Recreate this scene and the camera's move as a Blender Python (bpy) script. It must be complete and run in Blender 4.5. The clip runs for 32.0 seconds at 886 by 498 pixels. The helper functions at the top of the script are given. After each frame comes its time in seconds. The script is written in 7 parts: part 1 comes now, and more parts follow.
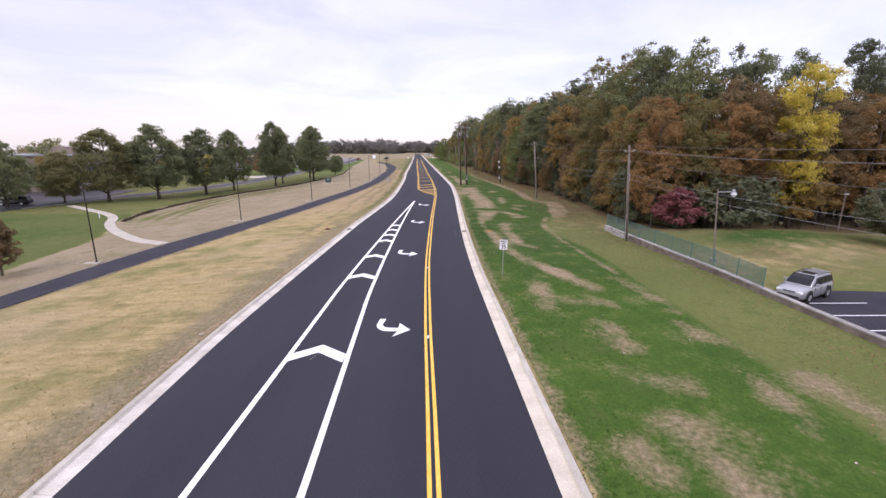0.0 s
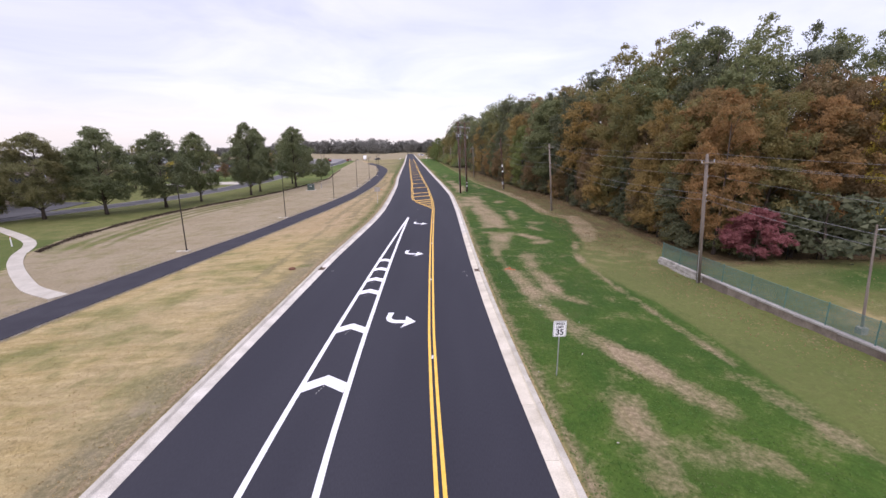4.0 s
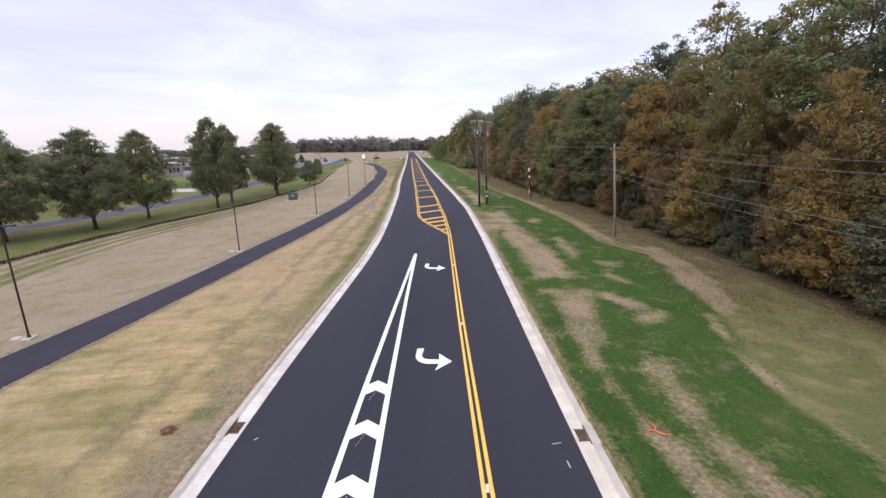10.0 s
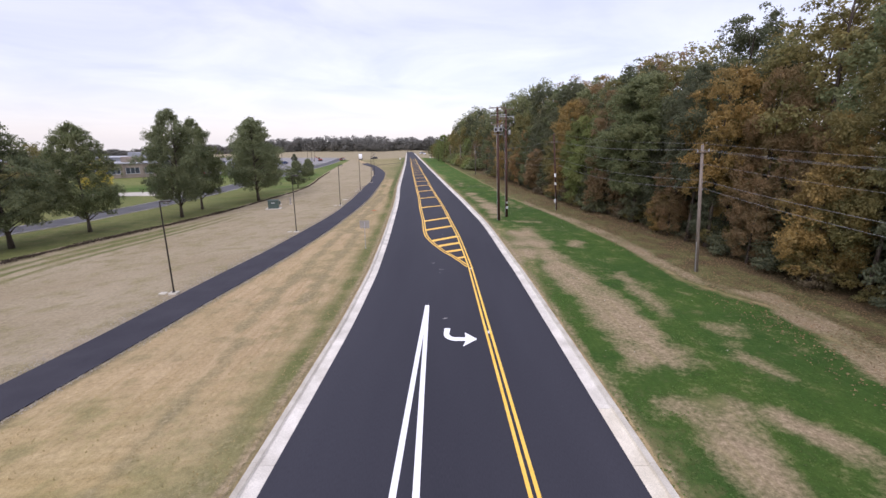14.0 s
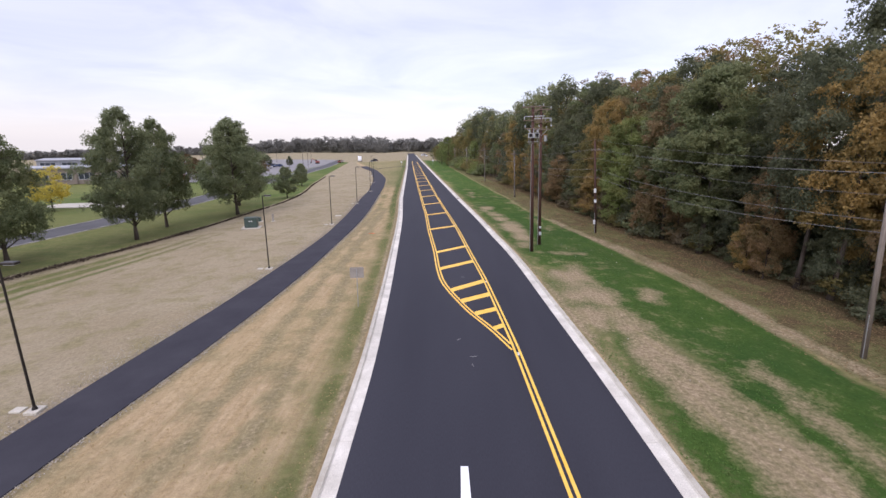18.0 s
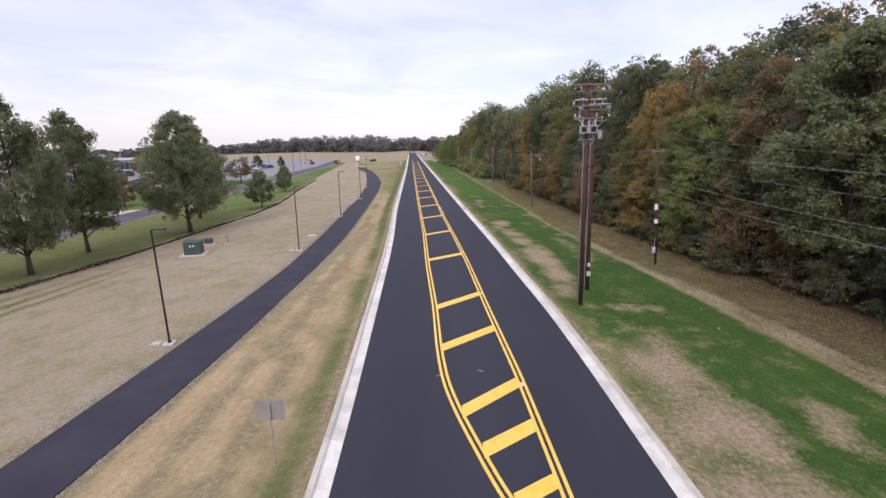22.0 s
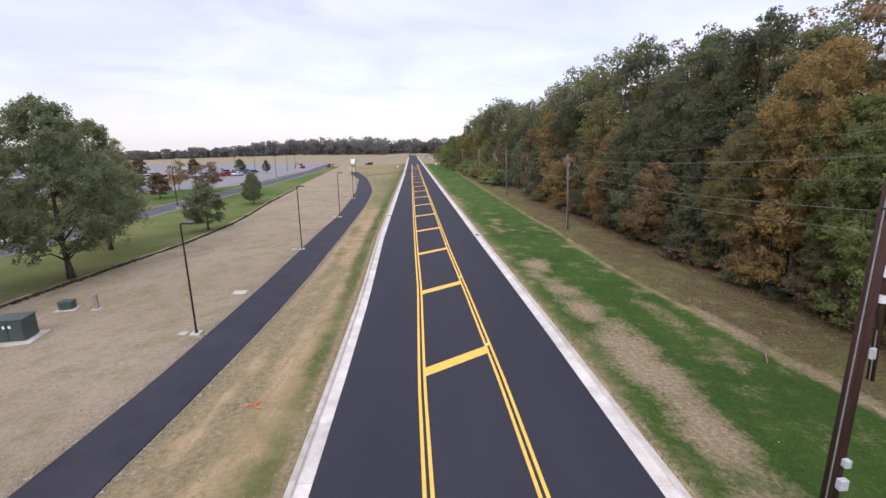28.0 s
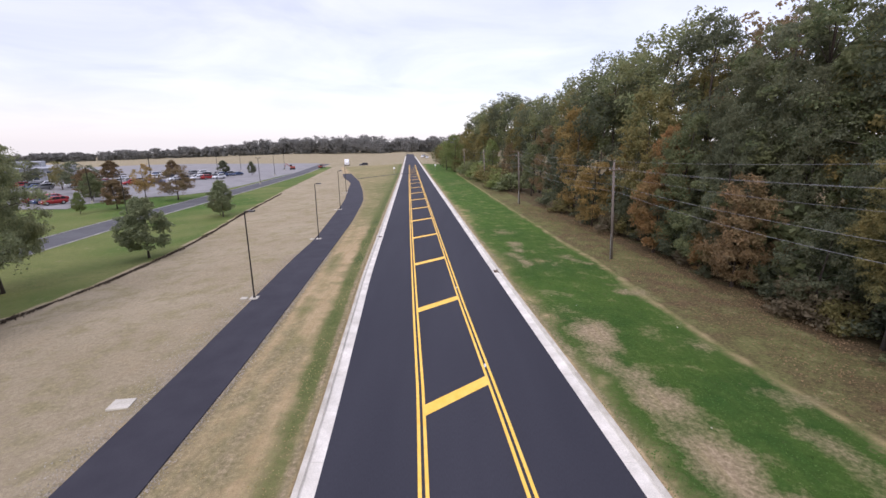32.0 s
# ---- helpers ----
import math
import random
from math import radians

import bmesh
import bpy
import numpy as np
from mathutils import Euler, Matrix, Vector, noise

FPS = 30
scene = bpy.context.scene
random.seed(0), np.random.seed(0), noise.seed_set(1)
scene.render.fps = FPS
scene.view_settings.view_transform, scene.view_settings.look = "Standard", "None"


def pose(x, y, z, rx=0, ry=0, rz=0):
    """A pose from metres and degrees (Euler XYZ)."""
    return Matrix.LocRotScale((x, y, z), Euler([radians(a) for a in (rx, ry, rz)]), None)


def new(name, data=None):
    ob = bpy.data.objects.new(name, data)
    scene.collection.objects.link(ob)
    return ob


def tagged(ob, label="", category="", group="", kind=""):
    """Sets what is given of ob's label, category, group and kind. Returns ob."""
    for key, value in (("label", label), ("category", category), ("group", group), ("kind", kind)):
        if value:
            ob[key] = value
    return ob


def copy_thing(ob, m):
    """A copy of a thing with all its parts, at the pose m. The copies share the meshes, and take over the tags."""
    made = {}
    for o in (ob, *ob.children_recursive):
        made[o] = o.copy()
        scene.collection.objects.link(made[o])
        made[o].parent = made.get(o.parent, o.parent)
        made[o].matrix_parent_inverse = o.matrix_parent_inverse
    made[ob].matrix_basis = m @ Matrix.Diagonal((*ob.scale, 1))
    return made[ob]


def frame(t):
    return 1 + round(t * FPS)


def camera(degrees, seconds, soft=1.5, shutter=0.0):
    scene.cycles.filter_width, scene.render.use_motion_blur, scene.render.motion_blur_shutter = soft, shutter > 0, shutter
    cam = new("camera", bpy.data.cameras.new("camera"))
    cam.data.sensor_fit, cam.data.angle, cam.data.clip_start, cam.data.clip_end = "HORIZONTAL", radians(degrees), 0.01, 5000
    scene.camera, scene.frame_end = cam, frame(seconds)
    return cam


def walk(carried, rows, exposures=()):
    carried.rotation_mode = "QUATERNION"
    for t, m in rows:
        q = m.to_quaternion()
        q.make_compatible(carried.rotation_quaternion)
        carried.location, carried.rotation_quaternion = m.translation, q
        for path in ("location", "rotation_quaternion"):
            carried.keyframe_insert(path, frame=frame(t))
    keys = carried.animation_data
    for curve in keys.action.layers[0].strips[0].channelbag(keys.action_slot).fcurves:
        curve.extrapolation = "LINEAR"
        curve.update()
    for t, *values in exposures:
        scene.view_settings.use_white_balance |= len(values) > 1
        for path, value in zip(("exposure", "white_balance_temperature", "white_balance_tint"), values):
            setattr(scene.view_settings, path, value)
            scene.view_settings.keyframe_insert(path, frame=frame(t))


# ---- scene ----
# camera and its flight along the road
cam = camera(91.78, 32.0)
ROWS = [
    (0.0, 0.659, -3.101, 9.033, 1.24, -13.48, 0.23),
    (0.5, 0.480, -1.563, 9.129, 1.09, -13.50, 0.17),
    (1.0, 0.290, 0.006, 9.228, 0.94, -13.51, 0.13),
    (1.5, 0.094, 1.567, 9.330, 0.79, -13.56, 0.09),
    (2.0, -0.057, 3.132, 9.438, 0.64, -13.59, 0.04),
    (2.5, -0.211, 4.791, 9.564, 0.52, -13.61, -0.04),
    (3.0, -0.346, 6.406, 9.694, 0.43, -13.62, -0.12),
    (3.5, -0.464, 7.981, 9.807, 0.37, -13.64, -0.18),
    (5.5, -0.956, 14.543, 10.151, 0.37, -13.81, -0.33),
    (6.0, -1.196, 16.105, 10.216, 0.38, -13.85, -0.37),
    (6.5, -1.437, 17.788, 10.266, 0.40, -13.90, -0.42),
    (7.0, -1.629, 19.478, 10.313, 0.38, -13.92, -0.45),
    (7.5, -1.767, 21.191, 10.333, 0.36, -13.96, -0.47),
    (8.0, -1.946, 22.854, 10.334, 0.35, -13.99, -0.51),
    (8.5, -2.166, 24.578, 10.313, 0.36, -14.01, -0.56),
    (9.0, -2.343, 26.261, 10.291, 0.38, -14.02, -0.60),
    (9.5, -2.547, 27.954, 10.279, 0.42, -14.02, -0.60),
    (10.0, -2.839, 29.675, 10.257, 0.48, -14.02, -0.55),
    (10.5, -3.094, 31.411, 10.176, 0.46, -14.01, -0.45),
    (11.0, -3.385, 33.142, 10.087, 0.40, -14.00, -0.33),
    (11.5, -3.665, 34.833, 10.017, 0.32, -13.96, -0.22),
    (12.0, -3.880, 36.491, 9.958, 0.23, -13.95, -0.14),
    (12.5, -4.102, 38.207, 9.942, 0.16, -13.95, -0.11),
    (13.0, -4.300, 39.897, 9.958, 0.12, -13.97, -0.10),
    (13.5, -4.510, 41.598, 10.017, 0.12, -14.01, -0.07),
    (14.0, -4.693, 43.269, 10.128, 0.11, -14.02, -0.02),
    (14.5, -4.926, 44.909, 10.271, 0.09, -14.01, 0.04),
    (16.5, -6.023, 51.370, 10.807, 0.01, -13.96, 0.30),
    (17.0, -6.282, 52.849, 10.890, 0.02, -13.96, 0.33),
    (17.5, -6.468, 54.404, 10.926, 0.05, -13.96, 0.31),
    (18.0, -6.503, 56.351, 10.912, 0.08, -13.94, 0.25),
    (18.5, -6.526, 58.333, 10.866, 0.14, -13.93, 0.18),
    (19.0, -6.584, 60.316, 10.831, 0.22, -13.92, 0.12),
    (19.5, -6.601, 62.258, 10.817, 0.28, -13.90, 0.08),
    (20.0, -6.566, 64.129, 10.813, 0.31, -13.91, 0.05),
    (20.5, -6.539, 65.968, 10.819, 0.33, -13.95, 0.05),
    (21.0, -6.598, 67.943, 10.852, 0.36, -14.00, 0.07),
    (21.5, -6.583, 69.808, 10.876, 0.38, -14.05, 0.07),
    (22.0, -6.609, 71.639, 10.896, 0.43, -14.08, 0.05),
    (22.5, -6.649, 73.452, 10.923, 0.51, -14.08, 0.01),
    (23.0, -6.728, 75.189, 10.934, 0.59, -14.06, 0.00),
    (23.5, -6.852, 76.930, 10.942, 0.65, -14.03, 0.00),
    (24.0, -6.940, 78.612, 10.950, 0.68, -13.98, 0.00),
    (24.5, -6.970, 80.368, 10.932, 0.68, -13.91, -0.02),
    (25.0, -7.063, 82.009, 10.891, 0.69, -13.87, -0.03),
    (25.5, -7.079, 83.607, 10.852, 0.70, -13.85, -0.02),
    (27.5, -7.133, 90.415, 10.695, 0.65, -13.84, -0.12),
    (28.0, -7.152, 92.138, 10.724, 0.65, -13.84, -0.16),
    (28.5, -7.139, 93.895, 10.786, 0.67, -13.87, -0.22),
    (29.0, -7.227, 95.688, 10.878, 0.72, -13.92, -0.25),
    (29.5, -7.285, 97.438, 10.966, 0.73, -13.99, -0.28),
    (30.0, -7.394, 99.146, 11.046, 0.66, -14.06, -0.30),
    (30.5, -7.560, 100.741, 11.112, 0.59, -14.10, -0.31),
    (31.0, -7.789, 102.401, 11.176, 0.53, -14.12, -0.30),
    (31.5, -7.987, 104.168, 11.260, 0.45, -14.12, -0.30),
    (32.0, -8.136, 105.816, 11.335, 0.36, -14.13, -0.31),
]


def drone(x, y, z, yaw, pitch, roll):
    return pose(x, y, z, 0, 0, yaw) @ pose(0, 0, 0, 90 + pitch, 0, 0) @ pose(0, 0, 0, 0, 0, roll)


walk(cam, [(t, drone(x, y, z, yaw, pitch, roll)) for t, x, y, z, yaw, pitch, roll in ROWS], [(0.0, 0.12, 6360, 24), (14.0, 0.085, 6260, 20), (25.0, 0.09, 6220, 20), (32.0, 0.14, 6220, 20)])

# ---- light ----
world = bpy.data.worlds.new("overcast_sky")
scene.world = world
world.use_nodes = True
wn, wl = world.node_tree.nodes, world.node_tree.links
wn.clear()
SUN_ELEV, SUN_AZ = radians(38), radians(200)


def wnode(kind, **values):
    n = wn.new(kind)
    for k, v in values.items():
        n.inputs[k].default_value = v
    return n


sky = wn.new("ShaderNodeTexSky")
sky.sky_type, sky.sun_disc = "NISHITA", False
sky.sun_elevation, sky.sun_rotation = SUN_ELEV, SUN_AZ
coord = wn.new("ShaderNodeTexCoord")
sep = wn.new("ShaderNodeSeparateXYZ")
wl.new(coord.outputs["Generated"], sep.inputs[0])
# cloud sheet seen from below: the way up is divided by its height, so that clouds crowd towards the horizon
lift = wn.new("ShaderNodeMath")
lift.operation = "ADD"
lift.inputs[1].default_value = 0.14
wl.new(sep.outputs["Z"], lift.inputs[0])
dx, dy = wn.new("ShaderNodeMath"), wn.new("ShaderNodeMath")
for n, axis in ((dx, "X"), (dy, "Y")):
    n.operation = "DIVIDE"
    wl.new(sep.outputs[axis], n.inputs[0])
    wl.new(lift.outputs[0], n.inputs[1])
flat = wn.new("ShaderNodeCombineXYZ")
wl.new(dx.outputs[0], flat.inputs["X"])
wl.new(dy.outputs[0], flat.inputs["Y"])
cloud = wnode("ShaderNodeTexNoise", Scale=0.9, Detail=7.0, Roughness=0.55, Distortion=0.5)
wl.new(flat.outputs[0], cloud.inputs["Vector"])
tone = wn.new("ShaderNodeValToRGB")
tone.color_ramp.elements[0].position, tone.color_ramp.elements[0].color = 0.36, (0.60, 0.605, 0.69, 1)
tone.color_ramp.elements[1].position, tone.color_ramp.elements[1].color = 0.64, (0.80, 0.795, 0.855, 1)
wl.new(cloud.outputs["Fac"], tone.inputs["Fac"])
# an overcast sky is about twice as bright overhead as low down, and pale and warm at the rim
rise = wn.new("ShaderNodeValToRGB")
for e, (p, c) in zip((rise.color_ramp.elements[0], rise.color_ramp.elements[1]), ((0.0, (0.97, 0.97, 0.97, 1)), (1.0, (2.5, 2.5, 2.5, 1)))):
    e.position, e.color = p, c
low = rise.color_ramp.elements.new(0.30)
low.color = (1.06, 1.06, 1.07, 1)
wl.new(sep.outputs["Z"], rise.inputs["Fac"])
times = wn.new("ShaderNodeMixRGB")
times.blend_type = "MULTIPLY"
times.inputs["Fac"].default_value = 1.0
wl.new(tone.outputs["Color"], times.inputs["Color1"])
wl.new(rise.outputs["Color"], times.inputs["Color2"])
rim = wn.new("ShaderNodeValToRGB")
rim.color_ramp.elements[0].position, rim.color_ramp.elements[0].color = 0.0, (1, 1, 1, 1)
rim.color_ramp.elements[1].position, rim.color_ramp.elements[1].color = 0.115, (0, 0, 0, 1)
wl.new(sep.outputs["Z"], rim.inputs["Fac"])
warm = wn.new("ShaderNodeMixRGB")
warm.inputs["Color2"].default_value = (0.80, 0.77, 0.762, 1)
wl.new(rim.outputs["Color"], warm.inputs["Fac"])
wl.new(times.outputs["Color"], warm.inputs["Color1"])
bg_cloud = wnode("ShaderNodeBackground", Strength=0.88)
wl.new(warm.outputs["Color"], bg_cloud.inputs["Color"])
bg_sky = wnode("ShaderNodeBackground", Strength=0.05)
wl.new(sky.outputs["Color"], bg_sky.inputs["Color"])
both = wn.new("ShaderNodeAddShader")
wl.new(bg_cloud.outputs[0], both.inputs[0])
wl.new(bg_sky.outputs[0], both.inputs[1])
wout = wn.new("ShaderNodeOutputWorld")
wl.new(both.outputs[0], wout.inputs["Surface"])

sun_data = bpy.data.lights.new("sun", "SUN")
sun_data.energy, sun_data.angle, sun_data.color = 1.15, radians(25), (1.0, 0.95, 0.88)
sun = new("sun", sun_data)
sun.matrix_world = pose(0, 0, 60, 90 - 38, 0, -200 + 180)
scene.view_settings.exposure = 0.0

# ---- materials ----
def material(name, rough=0.8, metal=0.0, spec=0.3):
    m = bpy.data.materials.new(name)
    m.use_nodes = True
    b = m.node_tree.nodes["Principled BSDF"]
    b.inputs["Roughness"].default_value, b.inputs["Metallic"].default_value = rough, metal
    b.inputs["Specular IOR Level"].default_value = spec
    return m, m.node_tree.nodes, m.node_tree.links, b


def noise_node(n, l, scale, detail=4.0, rough=0.55, vec=None, stretch=None):
    t = n.new("ShaderNodeTexNoise")
    t.inputs["Scale"].default_value, t.inputs["Detail"].default_value, t.inputs["Roughness"].default_value = scale, detail, rough
    if vec is None:
        vec = n.new("ShaderNodeTexCoord").outputs["Object"]
    if stretch:
        mp = n.new("ShaderNodeMapping")
        mp.inputs["Scale"].default_value = stretch[:3]
        if len(stretch) > 3:
            mp.inputs["Rotation"].default_value = (0, 0, radians(stretch[3]))
        l.new(vec, mp.inputs["Vector"])
        vec = mp.outputs[0]
    l.new(vec, t.inputs["Vector"])
    return t.outputs["Fac"]


def ramp(n, l, fac, *stops):
    r = n.new("ShaderNodeValToRGB")
    els = r.color_ramp.elements
    while len(els) < len(stops):
        els.new(0.5)
    for e, (p, c) in zip(els, stops):
        e.position, e.color = p, (*c, 1) if len(c) == 3 else c
    l.new(fac, r.inputs["Fac"])
    return r.outputs["Color"]


def mixc(n, l, fac, a, b, how="MIX"):
    m = n.new("ShaderNodeMixRGB")
    m.blend_type = how
    for sock, v in zip(("Fac", "Color1", "Color2"), (fac, a, b)):
        if isinstance(v, (int, float)):
            m.inputs[sock].default_value = v
        elif isinstance(v, tuple):
            m.inputs[sock].default_value = (*v, 1)
        else:
            l.new(v, m.inputs[sock])
    return m.outputs["Color"]


def maths(n, l, op, a, b=0.0):
    m = n.new("ShaderNodeMath")
    m.operation = op
    for k, v in enumerate((a, b)):
        if isinstance(v, (int, float)):
            m.inputs[k].default_value = v
        else:
            l.new(v, m.inputs[k])
    return m.outputs[0]


def bump(n, l, b, height, strength=0.3, distance=0.02):
    bp = n.new("ShaderNodeBump")
    bp.inputs["Strength"].default_value, bp.inputs["Distance"].default_value = strength, distance
    l.new(height, bp.inputs["Height"])
    l.new(bp.outputs[0], b.inputs["Normal"])


def surface(name, c1, c2, coarse=1.0, fine=20.0, rough=0.8, metal=0.0, spec=0.3, bumpy=0.2, dist=0.01, vary=0.0, stretch=None):
    """Two tones mixed by coarse noise, fine grain over them and a fine relief."""
    m, n, l, b = material(name, rough, metal, spec)
    a = noise_node(n, l, coarse, 4, stretch=stretch)
    g = noise_node(n, l, fine, 3, stretch=stretch)
    base = mixc(n, l, ramp(n, l, a, (0.32, (0, 0, 0)), (0.68, (1, 1, 1))), c1, c2)
    base = mixc(n, l, 0.5, base, ramp(n, l, g, (0.25, (0.55, 0.55, 0.55)), (0.75, (1.3, 1.3, 1.3))), "MULTIPLY")
    if vary:
        info = n.new("ShaderNodeObjectInfo")
        base = mixc(n, l, 1.0, base, ramp(n, l, info.outputs["Random"], (0, (1 - vary,) * 3), (1, (1 + vary,) * 3)), "MULTIPLY")
    l.new(base, b.inputs["Base Color"])
    bump(n, l, b, g, bumpy, dist)
    return m


def leaf_material(name, dark, light, tint, trans=0.5):
    """Foliage: tone by leaf, by clump and by tree."""
    m, n, l, b = material(name, 0.62, 0, 0.22)
    dark, light, tint = tuple(2.1 * v for v in dark), tuple(1.30 * v for v in light), tuple(1.24 * v for v in tint)
    geo, info = n.new("ShaderNodeNewGeometry"), n.new("ShaderNodeObjectInfo")
    c = mixc(n, l, geo.outputs["Random Per Island"], dark, light)
    clump = noise_node(n, l, 0.35, 2)
    c = mixc(n, l, ramp(n, l, clump, (0.42, (0, 0, 0)), (0.68, (0.75, 0.75, 0.75))), c, tint)
    c = mixc(n, l, 1.0, c, ramp(n, l, info.outputs["Random"], (0, (0.9, 0.9, 0.9)), (0.5, (1.08, 1.08, 1.08)), (1, (1.28, 1.22, 1.2))), "MULTIPLY")
    l.new(c, b.inputs["Base Color"])
    t = n.new("ShaderNodeBsdfTranslucent")
    l.new(c, t.inputs["Color"])
    mx = n.new("ShaderNodeMixShader")
    mx.inputs["Fac"].default_value = trans
    l.new(b.outputs[0], mx.inputs[1])
    l.new(t.outputs[0], mx.inputs[2])
    l.new(mx.outputs[0], n["Material Output"].inputs["Surface"])
    return m


ASPHALT = surface("asphalt", (0.0255, 0.0258, 0.0345), (0.0365, 0.0365, 0.0465), 0.22, 45, 0.85, 0, 0.25, 0.35, 0.01, stretch=(1, 0.12, 1))
PATH_ASPHALT = surface("path_asphalt", (0.027, 0.026, 0.0345), (0.039, 0.0375, 0.0465), 0.5, 40, 0.85, 0, 0.25, 0.4, 0.01)
OLD_ASPHALT = surface("old_asphalt", (0.07, 0.069, 0.073), (0.105, 0.104, 0.107), 0.3, 30, 0.9, 0, 0.2, 0.3, 0.01)
CONCRETE = surface("kerb_concrete", (0.48, 0.45, 0.385), (0.68, 0.645, 0.57), 0.9, 25, 0.85, 0, 0.25, 0.25, 0.006, 0.06)
LOT_ASPHALT = surface("worn_lot_asphalt", (0.19, 0.182, 0.178), (0.25, 0.242, 0.238), 0.3, 30, 0.9, 0, 0.2, 0.3, 0.01)
WARM_CONCRETE = surface("sandy_kerb_concrete", (0.49, 0.445, 0.35), (0.66, 0.61, 0.50), 0.9, 25, 0.85, 0, 0.25, 0.25, 0.006, 0.06)
KERB_TOP = surface("kerb_top_concrete", (0.38, 0.35, 0.285), (0.51, 0.48, 0.41), 1.4, 25, 0.85, 0, 0.25, 0.3, 0.006, 0.08)
SIDEWALK = surface("sidewalk_concrete", (0.41, 0.38, 0.315), (0.50, 0.47, 0.40), 0.8, 20, 0.85, 0, 0.25, 0.2, 0.006, 0.05)
GREY_CONCRETE = surface("grey_concrete", (0.26, 0.25, 0.23), (0.42, 0.40, 0.37), 0.9, 14, 0.9, 0, 0.2, 0.5, 0.02, 0.1)
WHITE_PAINT = surface("white_road_paint", (0.80, 0.80, 0.82), (0.88, 0.88, 0.89), 2.0, 60, 0.6, 0, 0.4, 0.15, 0.004)
YELLOW_PAINT = surface("yellow_road_paint", (0.80, 0.46, 0.05), (0.86, 0.54, 0.10), 2.0, 60, 0.6, 0, 0.4, 0.15, 0.004)
POLE_WOOD = surface("pole_wood", (0.060, 0.031, 0.024), (0.10, 0.056, 0.045), 1.2, 18, 0.85, 0, 0.2, 0.6, 0.02, 0.2, stretch=(8, 8, 0.6))
GREY_WOOD = surface("weathered_pole_wood", (0.15, 0.125, 0.105), (0.24, 0.205, 0.175), 1.2, 18, 0.9, 0, 0.2, 0.6, 0.02, 0.2, stretch=(8, 8, 0.6))
BROWN_METAL = surface("bronze_paint", (0.022, 0.018, 0.015), (0.035, 0.029, 0.024), 2, 40, 0.45, 0.3, 0.5, 0.1, 0.002)
RUST = surface("rusty_iron", (0.10, 0.066, 0.046), (0.19, 0.125, 0.085), 3, 30, 0.85, 0.2, 0.3, 0.4, 0.004)
GALV = surface("galvanised_steel", (0.38, 0.39, 0.40), (0.52, 0.53, 0.54), 3, 30, 0.5, 0.7, 0.5, 0.1, 0.002)
GREY_PAINT = surface("light_grey_paint", (0.50, 0.52, 0.54), (0.62, 0.63, 0.65), 3, 30, 0.5, 0, 0.5, 0.1, 0.002)
BARK = surface("bark", (0.055, 0.042, 0.033), (0.12, 0.10, 0.085), 1.0, 10, 0.95, 0, 0.1, 0.9, 0.04, 0.25, stretch=(3, 3, 0.5))
WIRE = surface("wire", (0.20, 0.20, 0.205), (0.28, 0.28, 0.285), 1, 30, 0.6, 0.2, 0.3, 0.0)

LEAF = {
    "green": leaf_material("leaves_green", (0.056, 0.074, 0.036), (0.182, 0.198, 0.098), (0.145, 0.148, 0.064)),
    "dark": leaf_material("leaves_dark_green", (0.043, 0.053, 0.033), (0.138, 0.148, 0.086), (0.098, 0.102, 0.055)),
    "olive": leaf_material("leaves_olive", (0.072, 0.076, 0.032), (0.215, 0.19, 0.078), (0.195, 0.148, 0.052)),
    "lime": leaf_material("leaves_lime", (0.074, 0.100, 0.034), (0.215, 0.245, 0.090), (0.15, 0.155, 0.055)),
    "sage": leaf_material("leaves_grey_green", (0.078, 0.096, 0.055), (0.205, 0.224, 0.116), (0.165, 0.176, 0.086), 0.6),
    "moss": leaf_material("leaves_moss", (0.080, 0.084, 0.042), (0.215, 0.208, 0.098), (0.185, 0.162, 0.076), 0.6),
    "gold": leaf_material("leaves_gold", (0.122, 0.090, 0.036), (0.305, 0.212, 0.074), (0.17, 0.138, 0.056)),
    # far leaves: distance haze put into the colour, paler and greyer
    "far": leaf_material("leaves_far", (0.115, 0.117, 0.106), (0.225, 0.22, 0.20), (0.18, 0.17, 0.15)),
    "yellow": leaf_material("leaves_yellow", (0.22, 0.185, 0.035), (0.50, 0.42, 0.085), (0.31, 0.28, 0.062)),
    "orange": leaf_material("leaves_orange", (0.122, 0.076, 0.034), (0.312, 0.186, 0.078), (0.17, 0.126, 0.054)),
    "rust": leaf_material("leaves_rust", (0.086, 0.064, 0.036), (0.24, 0.164, 0.084), (0.13, 0.112, 0.052)),
    "red": leaf_material("leaves_red", (0.15, 0.055, 0.058), (0.295, 0.125, 0.130), (0.22, 0.085, 0.088)),
    "bare": leaf_material("leaves_thin_brown", (0.075, 0.06, 0.036), (0.16, 0.132, 0.085), (0.11, 0.10, 0.05)),
}


